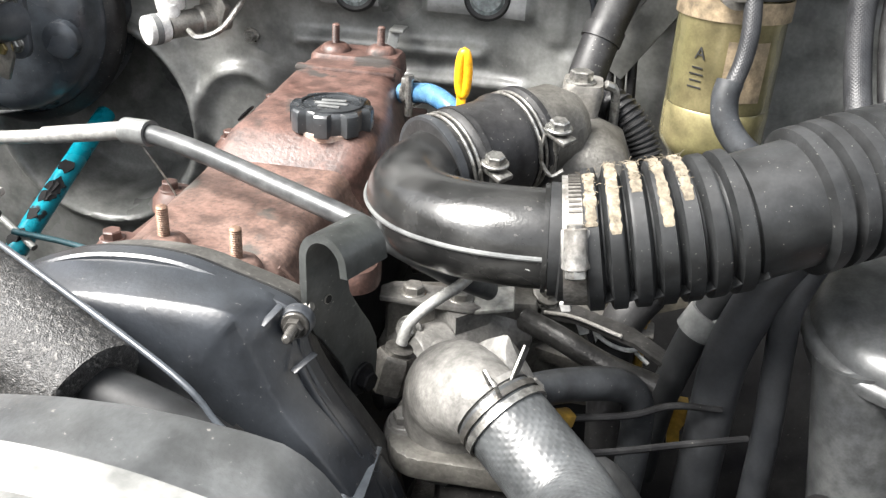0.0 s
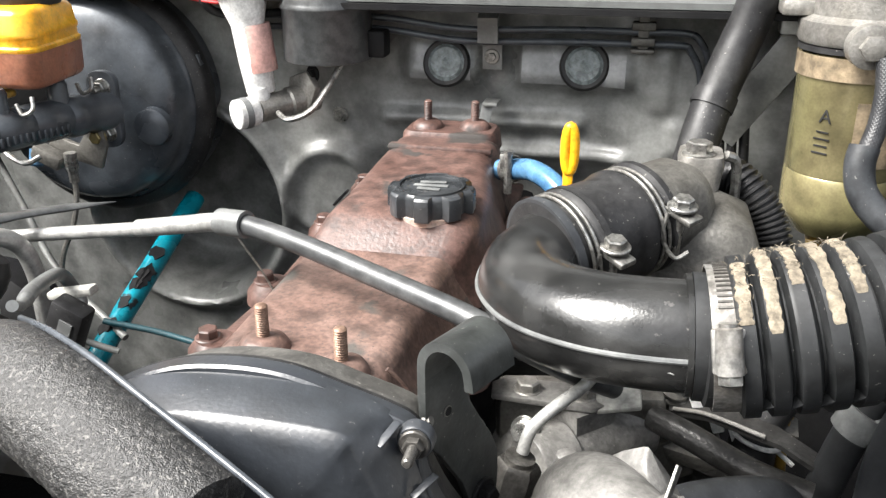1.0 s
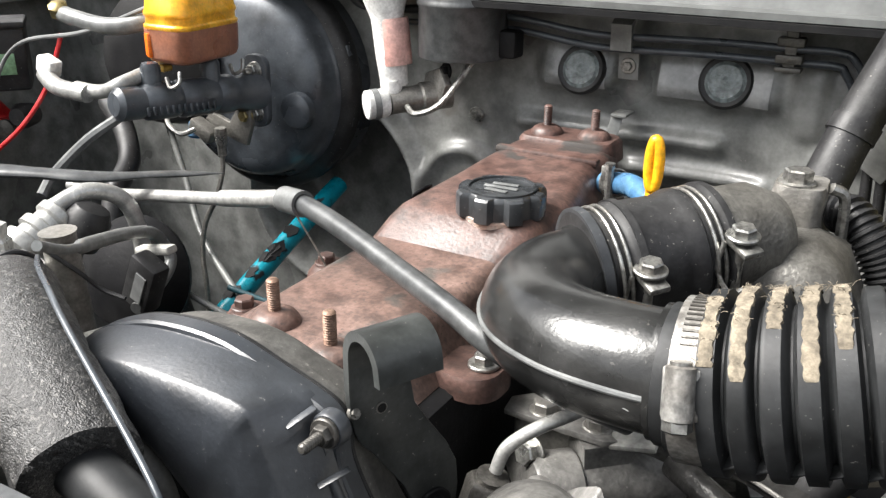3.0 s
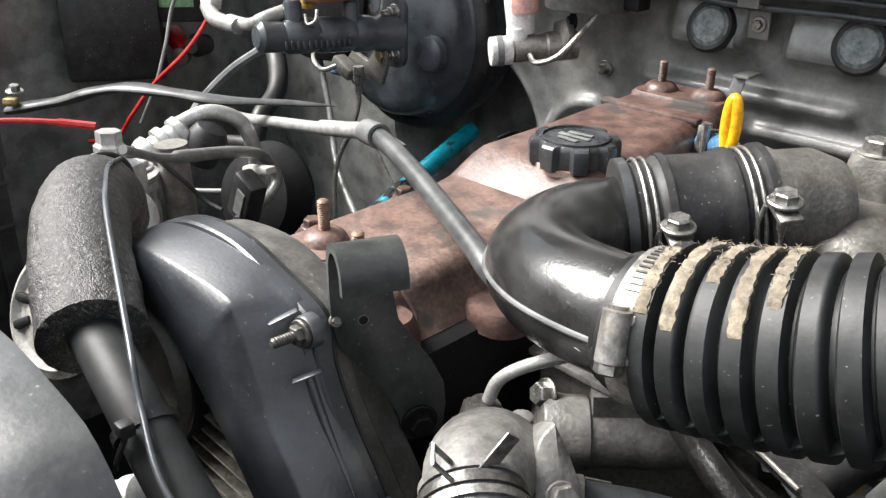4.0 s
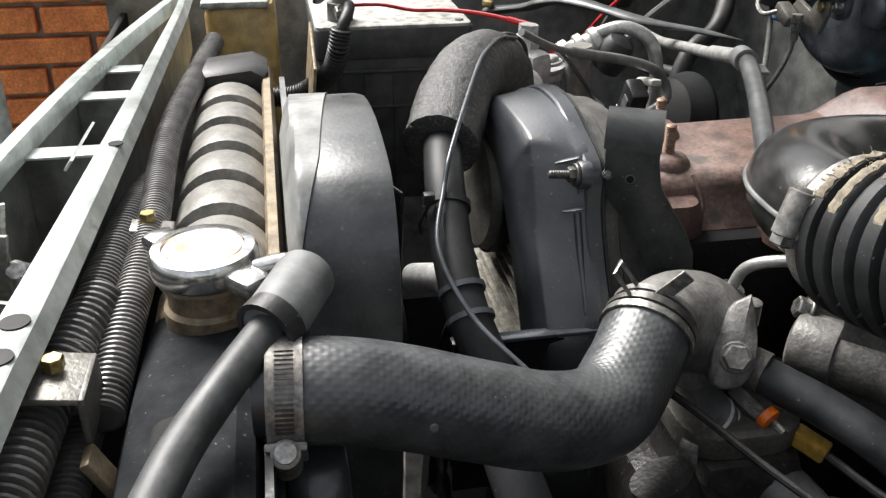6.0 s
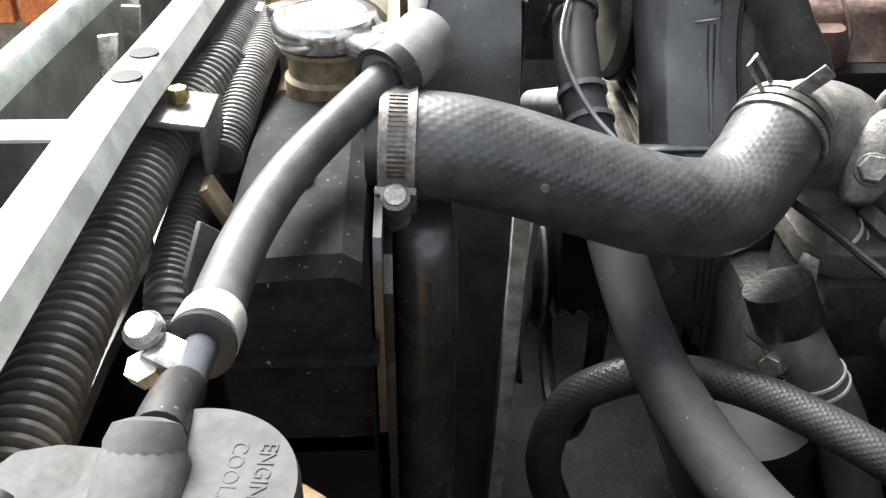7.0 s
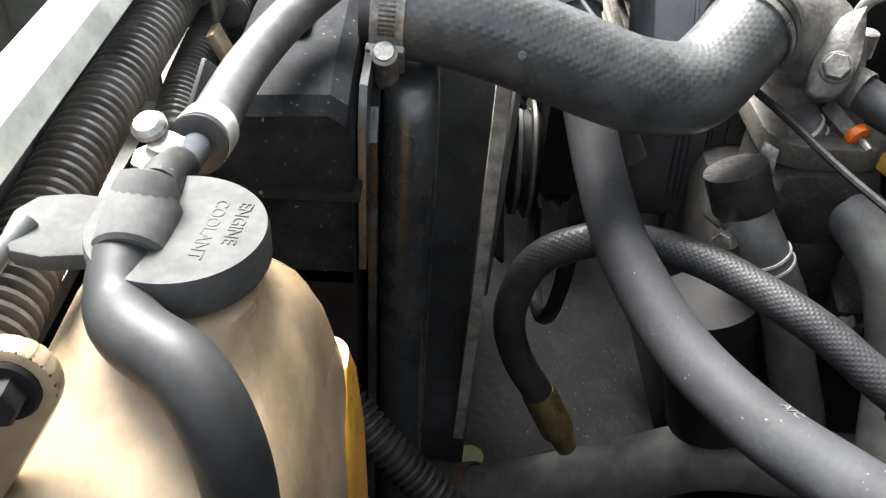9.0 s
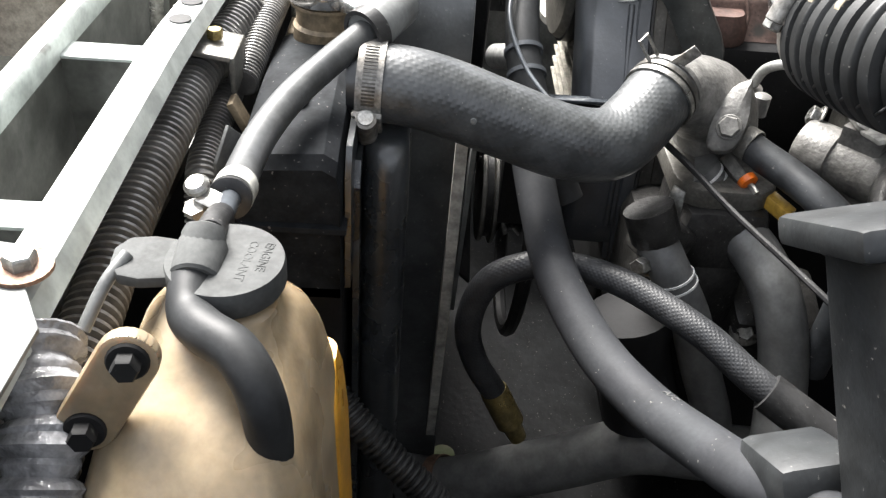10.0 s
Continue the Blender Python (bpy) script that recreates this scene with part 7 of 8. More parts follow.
# compressor and pump fittings beyond the foam hose
ps = thing("pump_fittings", (-0.42, 0.39, 0.93), "cluster of pale alloy pump fittings", "pump")
part("body", lathe([(0.0170, 0.0), (0.0170, 0.050), (0.0150, 0.054), (0.0150, 0.062), (0.0175, 0.064), (0.0175, 0.070), (0.012, 0.072)], (-0.414, 0.392, 0.938), (0, 0, 1), 26), DUSTY_SUNLIT, ps)
part("shoulder", block((-0.386, 0.372, 1.010), (0.030, 0.028, 0.050), Matrix.Rotation(radians(30), 3, "Z"), 0.010), PIPE_BRIGHT, ps)
part("cap_plate", lathe([(0.0175, 0), (0.019, 0.001), (0.019, 0.003), (0.016, 0.004)], (-0.414, 0.392, 1.009), (0, -0.1, 1), 28), PIPE_BRIGHT, ps, "bright cap plate")
part("cap_nut_top", hexhead((-0.416, 0.398, 1.0145), (0, -0.1, 1), 0.008, 0.005, 0.011), PIPE_BRIGHT, ps)
part("banjo_cap", lathe([(0.010, -0.006), (0.0145, -0.004), (0.0160, 0.0), (0.0160, 0.005), (0.0120, 0.007), (0.0120, 0.012), (0.0150, 0.013), (0.0150, 0.019), (0.0115, 0.021), (0.0115, 0.026), (0.0140, 0.028), (0.0140, 0.034), (0.009, 0.037)], (-0.452, 0.424, 1.008), (0.05, 0.86, 0.42), 28), PIPE_BRIGHT, ps, "bright ribbed pipe union")
part("rubber_dome", lathe([(0.014, -0.018), (0.0165, -0.006), (0.0160, 0.004), (0.0120, 0.012), (0.004, 0.015)], (-0.436, 0.466, 1.016), (0.3, 0.3, 0.8), 24), RUBBER, ps, "black rubber dome")
part("short_pipe", tube([(-0.452, 0.450, 1.028), (-0.443, 0.474, 1.036), (-0.434, 0.496, 1.026), (-0.430, 0.505, 1.000), (-0.430, 0.506, 0.955)], 0.0062, 16, 8), PIPE_BRIGHT, ps)
part("stem", lathe([(0.011, 0.0), (0.011, 0.075), (0.012, 0.078)], (-0.398, 0.420, 0.955), (-0.02, -0.04, 1.0), 18), ALU, ps)
part("union", lathe([(0.0105, -0.004), (0.0105, 0.010), (0.0085, 0.012), (0.0085, 0.020)], (-0.3925, 0.369, 1.034), (0.0, 0.05, 1.0), 6), PIPE_BRIGHT, ps, "bright hex pipe union")
part("yellow_tab", block((-0.421, 0.386, 1.0165), (0.006, 0.005, 0.003), None, 0.001), YELLOW_DULL, ps, "small yellow tab")
part("capped_union", lathe([(0.020, -0.010), (0.022, 0.0), (0.022, 0.004), (0.0155, 0.006), (0.0155, 0.012), (0.0175, 0.013), (0.0175, 0.018), (0.010, 0.021), (0.009, 0.024)], (-0.427, 0.360, 0.958), (-0.15, -0.15, 1), 28), PIPE_BRIGHT, ps, "bright stepped pipe union")
part("pink_cap", lathe([(0.0090, 0.022), (0.0105, 0.024), (0.0105, 0.027), (0.008, 0.030), (0.003, 0.0315)], (-0.427, 0.360, 0.958), (-0.15, -0.15, 1), 24), surf("faded_pink_rubber", (0.27, 0.20, 0.19), (0.36, 0.29, 0.275), 0.5, 0, 40, 400, 0.1), ps, "faded pink rubber cap")
part("side_union", lathe([(0.009, -0.012), (0.009, 0.010), (0.0115, 0.011), (0.0115, 0.018), (0.006, 0.020)], (-0.415, 0.362, 0.970), (0.85, 0.2, 0.25), 8), PIPE_BRIGHT, ps)
part("bracket", block((-0.412, 0.358, 0.951), (0.088, 0.030, 0.013), Matrix.Rotation(radians(-12), 3, "Z"), 0.004), DUSTY_SUNLIT, ps)
part("bracket_bolt", hexhead((-0.392, 0.350, 0.9575), (0, -0.3, 1), 0.007, 0.006, 0.010), PIPE_BRIGHT, ps)
part("bracket_flange", block((-0.405, 0.352, 0.945), (0.014, 0.040, 0.030), Matrix.Rotation(radians(-25), 3, "Z"), 0.004), BOLT_GREASY, ps, "greasy brown flange")
part("pulley_housing", lathe([(0.040, -0.03), (0.048, 0.0), (0.052, 0.006), (0.052, 0.018), (0.046, 0.022), (0.040, 0.018), (0.030, 0.021), (0.020, 0.021)], (-0.445, 0.350, 0.905), (0.25, -0.75, 0.45), 40), DUSTY_SUNLIT, ps, "pale alloy pulley housing")
for k in range(7):
    a = radians(30 + 30 * k)
    q = frame_z((0.25, -0.75, 0.45)) @ Matrix.Rotation(a, 3, "Z")
    part("slot", block(Vector((-0.445, 0.350, 0.905)) + q @ Vector((0.036, 0, 0.0205)), (0.016, 0.007, 0.006), q, 0.002), PITCH, ps, "dark cooling slot")
for pts_, c_, l_ in (([(-0.349, 0.335, 0.993), (-0.372, 0.335, 0.984), (-0.394, 0.335, 0.968), (-0.428, 0.335, 0.937), (-0.452, 0.335, 0.910), (-0.462, 0.333, 0.885)], RUBBER, "black sheathed lead"), ([(-0.375, 0.338, 0.990), (-0.400, 0.336, 0.983), (-0.428, 0.335, 0.971), (-0.448, 0.335, 0.958), (-0.457, 0.335, 0.943), (-0.458, 0.335, 0.925), (-0.455, 0.335, 0.906), (-0.46, 0.333, 0.885)], RAD_TAN, "tan sheathed lead")):
    part("lead", tube(pts_, 0.0030, 10, 8), c_, ps, l_)
solo("steering_hose", tube([(-0.303, 0.338, 1.070), (-0.328, 0.372, 1.051), (-0.355, 0.410, 1.037), (-0.376, 0.450, 1.025), (-0.393, 0.483, 1.012), (-0.399, 0.498, 0.999), (-0.395, 0.501, 0.983), (-0.388, 0.480, 0.972), (-0.380, 0.453, 0.968)], lambda s, f: 0.0028 if f < 0.25 else 0.0044, 14, 10), PIPE_GREY, "looped grey hose arching from the pump union", "hose")
el = thing("wiring_plug", (-0.345, 0.44, 0.98), "black wiring plug with pale lettering behind the pump", "connector")
part("body", block((-0.378, 0.462, 0.985), (0.024, 0.016, 0.040), Matrix.Rotation(radians(25), 3, "Y"), 0.003), RUBBER, el)
part("print", block((-0.376, 0.4535, 0.984), (0.009, 0.0012, 0.022), Matrix.Rotation(radians(25), 3, "Y")), PLASTIC_GREY, el, "illegible pale print")
part("tip", block((-0.380, 0.476, 1.004), (0.034, 0.010, 0.006), Matrix.Rotation(radians(-12), 3, "Y"), 0.002), DUSTY_SUNLIT, el)
wire("thin_lead", [(-0.40, 0.40, 1.03), (-0.385, 0.415, 1.010), (-0.375, 0.425, 0.995), (-0.36, 0.43, 0.990)], 0.0016, RUBBER, "thin black lead over the pump")
alt = thing("alternator_bracket", (-0.29, 0.37, 0.97), "bright steel bracket beside the timing cover", "bracket")
part("arm", block((-0.295, 0.375, 0.99), (0.09, 0.02, 0.005), Matrix.Rotation(radians(-18), 3, "Z"), 0.001), STEEL, alt)
part("bolt", hexhead((-0.275, 0.366, 0.993), (0, 0, 1), 0.007, 0.006, 0.011), STEEL, alt)
part("casting", block((-0.30, 0.40, 0.95), (0.09, 0.06, 0.05), None, 0.012), ALU_DIRTY, alt)

# ---- long grey pipe over the engine ----
lp = thing("vent_pipe", (-0.3, 0.5, 1.0), "long bent grey steel pipe crossing over the engine", "pipe")
part("thin_end", tube([(-0.552, 0.541, 1.004), (-0.491, 0.534, 1.009), (-0.42, 0.525, 1.022), (-0.344, 0.515, 1.036), (-0.32, 0.511, 1.042)], 0.0048, 16), PIPE_BRIGHT, lp, "bright bare thin end")
part("sleeve", tube([(-0.352, 0.516, 1.035), (-0.315, 0.510, 1.043), (-0.285, 0.503, 1.050), (-0.262, 0.497, 1.0515)], 0.0060, 18), PIPE_BRIGHT, lp)
part("thick_end", tube([(-0.285, 0.503, 1.050), (-0.262, 0.496, 1.052), (-0.220, 0.479, 1.050), (-0.169, 0.457, 1.045), (-0.12, 0.434, 1.041), (-0.094, 0.423, 1.036), (-0.074, 0.430, 1.022), (-0.055, 0.446, 1.004), (-0.035, 0.468, 0.985)], 0.0064, 20), PIPE_DARK, lp)
part("clip", join(ring((-0.274, 0.4995, 1.0515), (0.93, -0.3, 0.1), 0.0064, 0.022, 0.0022, 22), block((-0.262, 0.503, 1.047), (0.022, 0.016, 0.003), Matrix.Rotation(radians(-18), 3, "Z"), 0.001)), PIPE_GREY, lp, "bent metal clip")

# ---- battery side ----
bat = thing("battery", (-0.70, 0.29, 0.80), "dark grey car battery with a top coloured pale as sunlit", "battery")
part("case", block((-0.705, 0.29, 0.89), (0.17, 0.165, 0.18), None, 0.006), CASE_BATT, bat)
for i in range(5):
    part("case_rib", block((-0.6185, 0.225 + 0.032 * i, 0.885), (0.004, 0.003, 0.13), None, 0.001, 1), CASE_BATT, bat)
for z in (0.915, 0.955):
    part("case_band", block((-0.6185, 0.29, z), (0.005, 0.162, 0.004), None, 0.001, 1), CASE_BATT, bat)
BATT = surf("grey_battery_plastic", (0.050, 0.052, 0.052), (0.075, 0.077, 0.075), 0.5, 0, 18, 420, 0.1, 0.2, 0.1, grime=0.35, spec=0.4)
part("lid", loft([[(-0.705 + x, 0.29 + y, z) for x, y in round_rect(0.176 * s, 0.172 * s, 0.008, 3)] for z, s in ((0.968, 0.985), (0.970, 1.0), (0.9985, 1.0), (1.000, 0.99))]), BATT, bat, "grey battery lid")
# pale plate carries the sunlight on top of the grey lid
part("lid_top", loft([[(-0.705 + x, 0.29 + y, z) for x, y in round_rect(0.172 * s, 0.168 * s, 0.008, 3)] for z, s in ((0.9995, 1.0), (1.003, 1.0), (1.004, 0.985))]), DUSTY_SUNLIT, bat, "lid top coloured pale as sunlit")
part("post", lathe([(0.014, 0), (0.014, 0.012), (0.009, 0.013), (0.0085, 0.026)], (-0.650, 0.235, 1.002), (0, 0, 1), 20), PLASTIC_GREY, bat, "lead terminal post")
part("terminal_clamp", join(ring((-0.650, 0.235, 1.017), (0, 0, 1), 0.009, 0.012, 0.005, 22), block((-0.628, 0.235, 1.017), (0.03, 0.014, 0.010), None, 0.002)), STEEL, bat, "grey lead terminal clamp")
part("corner_bolt", hexhead((-0.63, 0.362, 1.0), (0, 0, 1), 0.005, 0.005, 0.008), STEEL, bat)
solo("battery_cable", ribbed([(-0.56, 0.10, 0.95), (-0.558, 0.158, 0.950), (-0.553, 0.180, 0.953), (-0.545, 0.200, 0.965), (-0.52, 0.214, 0.985), (-0.502, 0.220, 1.009), (-0.50, 0.224, 1.03)], 0.0088, 0.0102, 0.0034, 18), RUBBER, "black corrugated battery cable sleeve", "cable")
solo("battery_lead", tube([(-0.50, 0.223, 1.028), (-0.505, 0.228, 1.036), (-0.52, 0.233, 1.042), (-0.55, 0.236, 1.040), (-0.59, 0.236, 1.030), (-0.63, 0.235, 1.018)], 0.0055, 14), RUBBER, "taped black battery lead", "cable")
wire("red_lead", [(-0.60, 0.24, 1.03), (-0.58, 0.27, 1.034), (-0.56, 0.30, 1.032), (-0.545, 0.33, 1.034), (-0.53, 0.36, 1.033), (-0.515, 0.385, 1.030)], 0.0022, RED, "red battery lead with bare ends")
wire("red_lead_bare", [(-0.515, 0.385, 1.030), (-0.508, 0.395, 1.028), (-0.498, 0.407, 1.026)], 0.0032, RED, "thick red lead end")
solo("lead_tape", tube([(-0.62, 0.21, 1.03), (-0.59, 0.225, 1.06), (-0.555, 0.24, 1.07), (-0.53, 0.25, 1.062)], lambda s, f: 0.006 + 0.012 * math.sin(math.pi * f), 16, 10, flat=0.45), RUBBER, "flapping strip of black tape on the battery", "tape")
solo("lead_tape", tube([(-0.53, 0.25, 1.055), (-0.51, 0.265, 1.066), (-0.49, 0.275, 1.06)], lambda s, f: 0.003 + 0.010 * math.sin(math.pi * f), 14, 10, flat=0.5), RUBBER, "flapping strip of black tape on the battery", "tape")
loomg = thing("taped_loom", (-0.55, 0.47, 1.0), "flat grey taped wiring loom", "wiring loom")
part("loom", tube([(-0.67, 0.405, 1.004), (-0.61, 0.430, 1.020), (-0.575, 0.440, 1.032), (-0.54, 0.455, 1.040), (-0.50, 0.475, 1.040), (-0.465, 0.50, 1.036), (-0.435, 0.535, 1.034), (-0.405, 0.572, 1.030)], lambda s, f: 0.0092 * (1 - f ** 4) + 0.0012 + 0.0008 * math.sin(s * 90), 16, 10, flat=0.45), PIPE_DARK, loomg)
part("splice", block((-0.655, 0.40, 1.015), (0.014, 0.009, 0.008), Matrix.Rotation(radians(40), 3, "Z"), 0.003), BRASS, loomg, "brassy splice")
part("bolt", hexhead((-0.70, 0.42, 1.012), (0.2, 0, 1), 0.005, 0.006, 0.008), STEEL, loomg)
wt2 = thing("washer_tank", (-0.72, 0.13, 0.85), "stained yellow plastic washer bottle", "washer bottle")
part("bottle", loft([[(-0.72 + x, 0.13 + y, z) for x, y in round_rect(w, l, 0.014, 4)] for z, w, l in ((0.85, 0.15, 0.075), (1.012, 0.15, 0.075), (1.022, 0.14, 0.068))]), AMBER_STAIN, wt2)
part("lid", block((-0.715, 0.125, 1.027), (0.14, 0.07, 0.008), Matrix.Rotation(radians(3), 3, "Y"), 0.003), DUSTY_SUNLIT, wt2, "dusty grey lid")
solo("bay_panel", prism([(0, 0), (0.12, 0), (0.12, 0.14), (0.02, 0.16)], (-0.60, 0.185, 0.86), (0, -1, 0.1), 0.003, bevel=0.0008), RAD_TAN, "rusty tan panel edge between battery and bottle", "panel", kind="structure")

# ---- thermostat housing and its hoses ----
th = thing("thermostat_housing", (-0.02, 0.37, 0.94), "dull cast alloy thermostat housing", "thermostat")
ND = HD
part("dome", tube([(-0.006, 0.3165, 0.9990), (-0.0165, 0.3265, 1.0015), (-0.028, 0.3400, 0.9975), (-0.0365, 0.3545, 0.9895), (-0.0415, 0.3665, 0.9790), (-0.0425, 0.3715, 0.9600), (-0.0405, 0.3725, 0.935)], lambda s, f: 0.0182 + 0.0078 * min(1, max(0, (f - 0.14) / 0.34)) ** 0.8, 36, 12), CAST_GREY, th, "", 60)
part("neck_bead", ring(Vector(UH[-1]) + ND * 0.003, ND, 0.0185, 0.003, 0.0022, 32), CAST_GREY, th)
part("flange", prism(round_rect(0.090, 0.064, 0.020, 5), (-0.029, 0.370, 0.942), (0, 0, 1), 0.014, (0, 1, 0), 0.003), ALU_DIRTY, th)
part("bolt", hexhead((-0.0030, 0.3635, 0.9885), (0.75, -0.35, 0.55), 0.0066, 0.0055, 0.0078), CAST_GREY, th)
SIDE_N = Vector((0.75, -0.35, 0.55)).normalized()
SIDE_FACE = [Vector(p) for p in [(-0.0166, 0.3743, 1.0143), (-0.0093, 0.3746, 1.0045), (-0.002, 0.3734, 0.9938), (0.0038, 0.3688, 0.9829), (0.0051, 0.362, 0.9768), (0.0005, 0.3523, 0.9769), (-0.0082, 0.3541, 0.9899), (-0.0167, 0.364, 1.0078)]]
SIDE_C = sum(SIDE_FACE, Vector()) / 8
part("side_face", loft([[SIDE_C + (p - SIDE_C) * k - SIDE_N * b for p in spline(SIDE_FACE + SIDE_FACE[:1], 3)] for k, b in ((0.62, 0.046), (0.90, 0.030), (1.0, 0.014), (1.0, 0.003), (0.98, 0.0008), (0.93, 0.0), (0.3, -0.001))]), CAST_GREY, th, "", 50)
part("lower_body", block((-0.012, 0.372, 0.918), (0.070, 0.058, 0.055), None, 0.014), PUMP_DARK, th)
part("ear_bolt", lathe([(0.0055, -0.012), (0.0055, 0.001), (0.004, 0.002)], (-0.054, 0.400, 0.984), (0, 0, 1), 14), CAST_GREY, th)
part("side_lug", loft([[(-0.064 + x * k, 0.366 + y * k, z) for x, y in round_rect(0.026, 0.024, 0.009, 5)] for z, k in ((0.940, 1.0), (0.954, 1.0), (0.957, 0.9))]), CAST_GREY, th, "", 40)
part("side_lug_bolt", hexhead((-0.066, 0.366, 0.957), (-0.1, -0.1, 1), 0.0065, 0.006, 0.009), CAST_GREY, th)
ts_ = thing("temperature_sensor", (0.014, 0.377, 0.955), "orange and rusty coolant temperature sensor", "sensor")
SD = Vector((0.75, 0.35, -0.25))
part("hex", lathe([(0.0070, -0.016), (0.0070, 0.0), (0.006, 0.002)], (0.0035, 0.3785, 0.960), SD, 6), BOLT_GREASY, ts_, "greasy steel hexagon")
part("insulator", lathe([(0.0058, 0.002), (0.0058, 0.006), (0.0042, 0.007)], (0.0035, 0.3785, 0.960), SD, 20), ORANGE, ts_, "orange insulator")
part("pin", lathe([(0.002, 0.006), (0.002, 0.014)], (0.0035, 0.3785, 0.960), SD, 8), STEEL, ts_)
part("plug", block((0.0150, 0.4000, 0.947), (0.018, 0.0092, 0.0092), frame_z((0.2, 0.1, 0.95), (0.75, 0.6, -0.2)) @ Matrix.Rotation(radians(90), 3, "Z"), 0.0015), YELLOW_DULL, ts_, "aged yellow connector")
part("lead", tube([(0.023, 0.404, 0.946), (0.055, 0.415, 0.945), (0.08, 0.43, 0.945), (0.11, 0.44, 0.94)], 0.0022, 8), RUBBER, ts_)
bph = thing("bypass_hose", (0.05, 0.41, 0.93), "dusty grey rubber bypass hose", "hose")
part("hose", tube([(-0.022, 0.370, 0.978), (-0.004, 0.386, 0.972), (0.012, 0.401, 0.968), (0.034, 0.415, 0.964), (0.050, 0.425, 0.957), (0.060, 0.431, 0.943), (0.063, 0.433, 0.915), (0.062, 0.432, 0.86)], 0.0098, 22), RUBBER_GREY, bph)
part("spring_clip", join(ring((-0.010, 0.381, 0.974), (0.7, 0.6, -0.1), 0.0100, 0.008, 0.001, 24), sweep([(-0.016, 0.399, 0.962), (-0.017, 0.402, 0.969), (-0.009, 0.410, 0.966), (-0.008, 0.408, 0.958), (-0.015, 0.400, 0.961)], 0.0010, 6)), ALU_DIRTY, bph, "bent spring clip")
hrh = thing("heater_return_hose", (0.05, 0.37, 0.79), "thick grey heater hose curving down", "hose")
part("hose", tube([(-0.008, 0.352, 0.956), (-0.004, 0.366, 0.938), (0.007, 0.38, 0.926), (0.024, 0.393, 0.917), (0.043, 0.403, 0.903), (0.058, 0.41, 0.88), (0.072, 0.414, 0.85), (0.092, 0.412, 0.821)], 0.0150, 28, 10), LOWER_RUBBER, hrh)
for k in (0, 1):
    part("white_ring", ring(Vector((-0.007, 0.3556, 0.9513)) + Vector((0.001, 0.0036, -0.0047)) * k, (0.1728, 0.6047, -0.7775), 0.0150, 0.0016, 0.0008, 28), WHITE_PLASTIC, hrh, "white ring")
wph = thing("water_pump_hose", (0.05, 0.37, 0.75), "grey rubber water pump hose going down", "hose")
part("hose", tube([(0.034, 0.326, 0.930), (0.044, 0.337, 0.913), (0.049, 0.353, 0.886), (0.053, 0.368, 0.848), (0.055, 0.388, 0.800), (0.05, 0.40, 0.75)], 0.0125, 24), LOWER_RUBBER, wph)
for k in (0, 1):
    part("white_ring", ring(Vector((0.0440, 0.3375, 0.9125)) + Vector((0.0012, 0.003, -0.0048)) * k, (0.15, 0.45, -0.85), 0.0125, 0.0014, 0.0008, 26), WHITE_PLASTIC, wph, "white ring")
wp = thing("water_pump", (0.0, 0.34, 0.86), "dirty alloy water pump casting", "water pump")
part("outlet", lathe([(0.015, -0.02), (0.015, 0.0), (0.012, 0.004)], (0.032, 0.326, 0.932), (0.2, 0.35, -0.8), 18), PUMP_DARK, wp)
part("elbow", block((0.020, 0.333, 0.922), (0.030, 0.026, 0.030), Matrix.Rotation(radians(25), 3, "Z") @ Matrix.Rotation(radians(-30), 3, "X"), 0.005), PUMP_DARK, wp)
part("elbow_bolt", hexhead((0.034, 0.322, 0.928), (0.7, -0.5, 0.4), 0.005, 0.004, 0.007), PUMP_DARK, wp)
part("casting", block((-0.020, 0.36, 0.86), (0.09, 0.07, 0.11), None, 0.016), PUMP_DARK, wp)
part("bolt", hexhead((0.041, 0.322, 0.919), (0.6, -0.6, 0.2), 0.0055, 0.012, 0.008), STEEL, wp)
part("clip_tab", prism([(-0.006, 0), (0.006, 0), (0.004, 0.022), (-0.004, 0.024)], (0.013, 0.338, 0.930), (0.8, -0.5, 0.2), 0.002, bevel=0.0005), STEEL, wp)
part("clip_foot", hexhead((0.016, 0.334, 0.934), (0.3, -0.3, -0.9), 0.005, 0.006, 0.008), STEEL, wp)
part("red_mark", block((0.019, 0.361, 0.922), (0.004, 0.006, 0.009), None, 0.001), RED, wp, "dab of red paint")
for p in ((-0.001, 0.407, 0.868), (0.03, 0.40, 0.86), (0.02, 0.43, 0.84)):
    part("flange_bolt", hexhead(p, (0.8, -0.3, 0.5), 0.0055, 0.006, 0.010), STEEL, wp)
part("flange", block((0.005, 0.420, 0.855), (0.05, 0.06, 0.05), Matrix.Rotation(radians(20), 3, "Y"), 0.008), PUMP_DARK, wp)
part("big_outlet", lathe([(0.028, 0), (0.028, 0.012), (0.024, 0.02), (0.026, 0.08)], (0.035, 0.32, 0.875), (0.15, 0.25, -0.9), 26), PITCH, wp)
solo("throttle_rod", tube([(-0.012, 0.330, 0.972), (0.010, 0.345, 0.966), (0.040, 0.363, 0.958), (0.080, 0.388, 0.950), (0.12, 0.41, 0.944)], 0.0020, 8), RUBBER, "thin black cable crossing the heater hose", "cable")

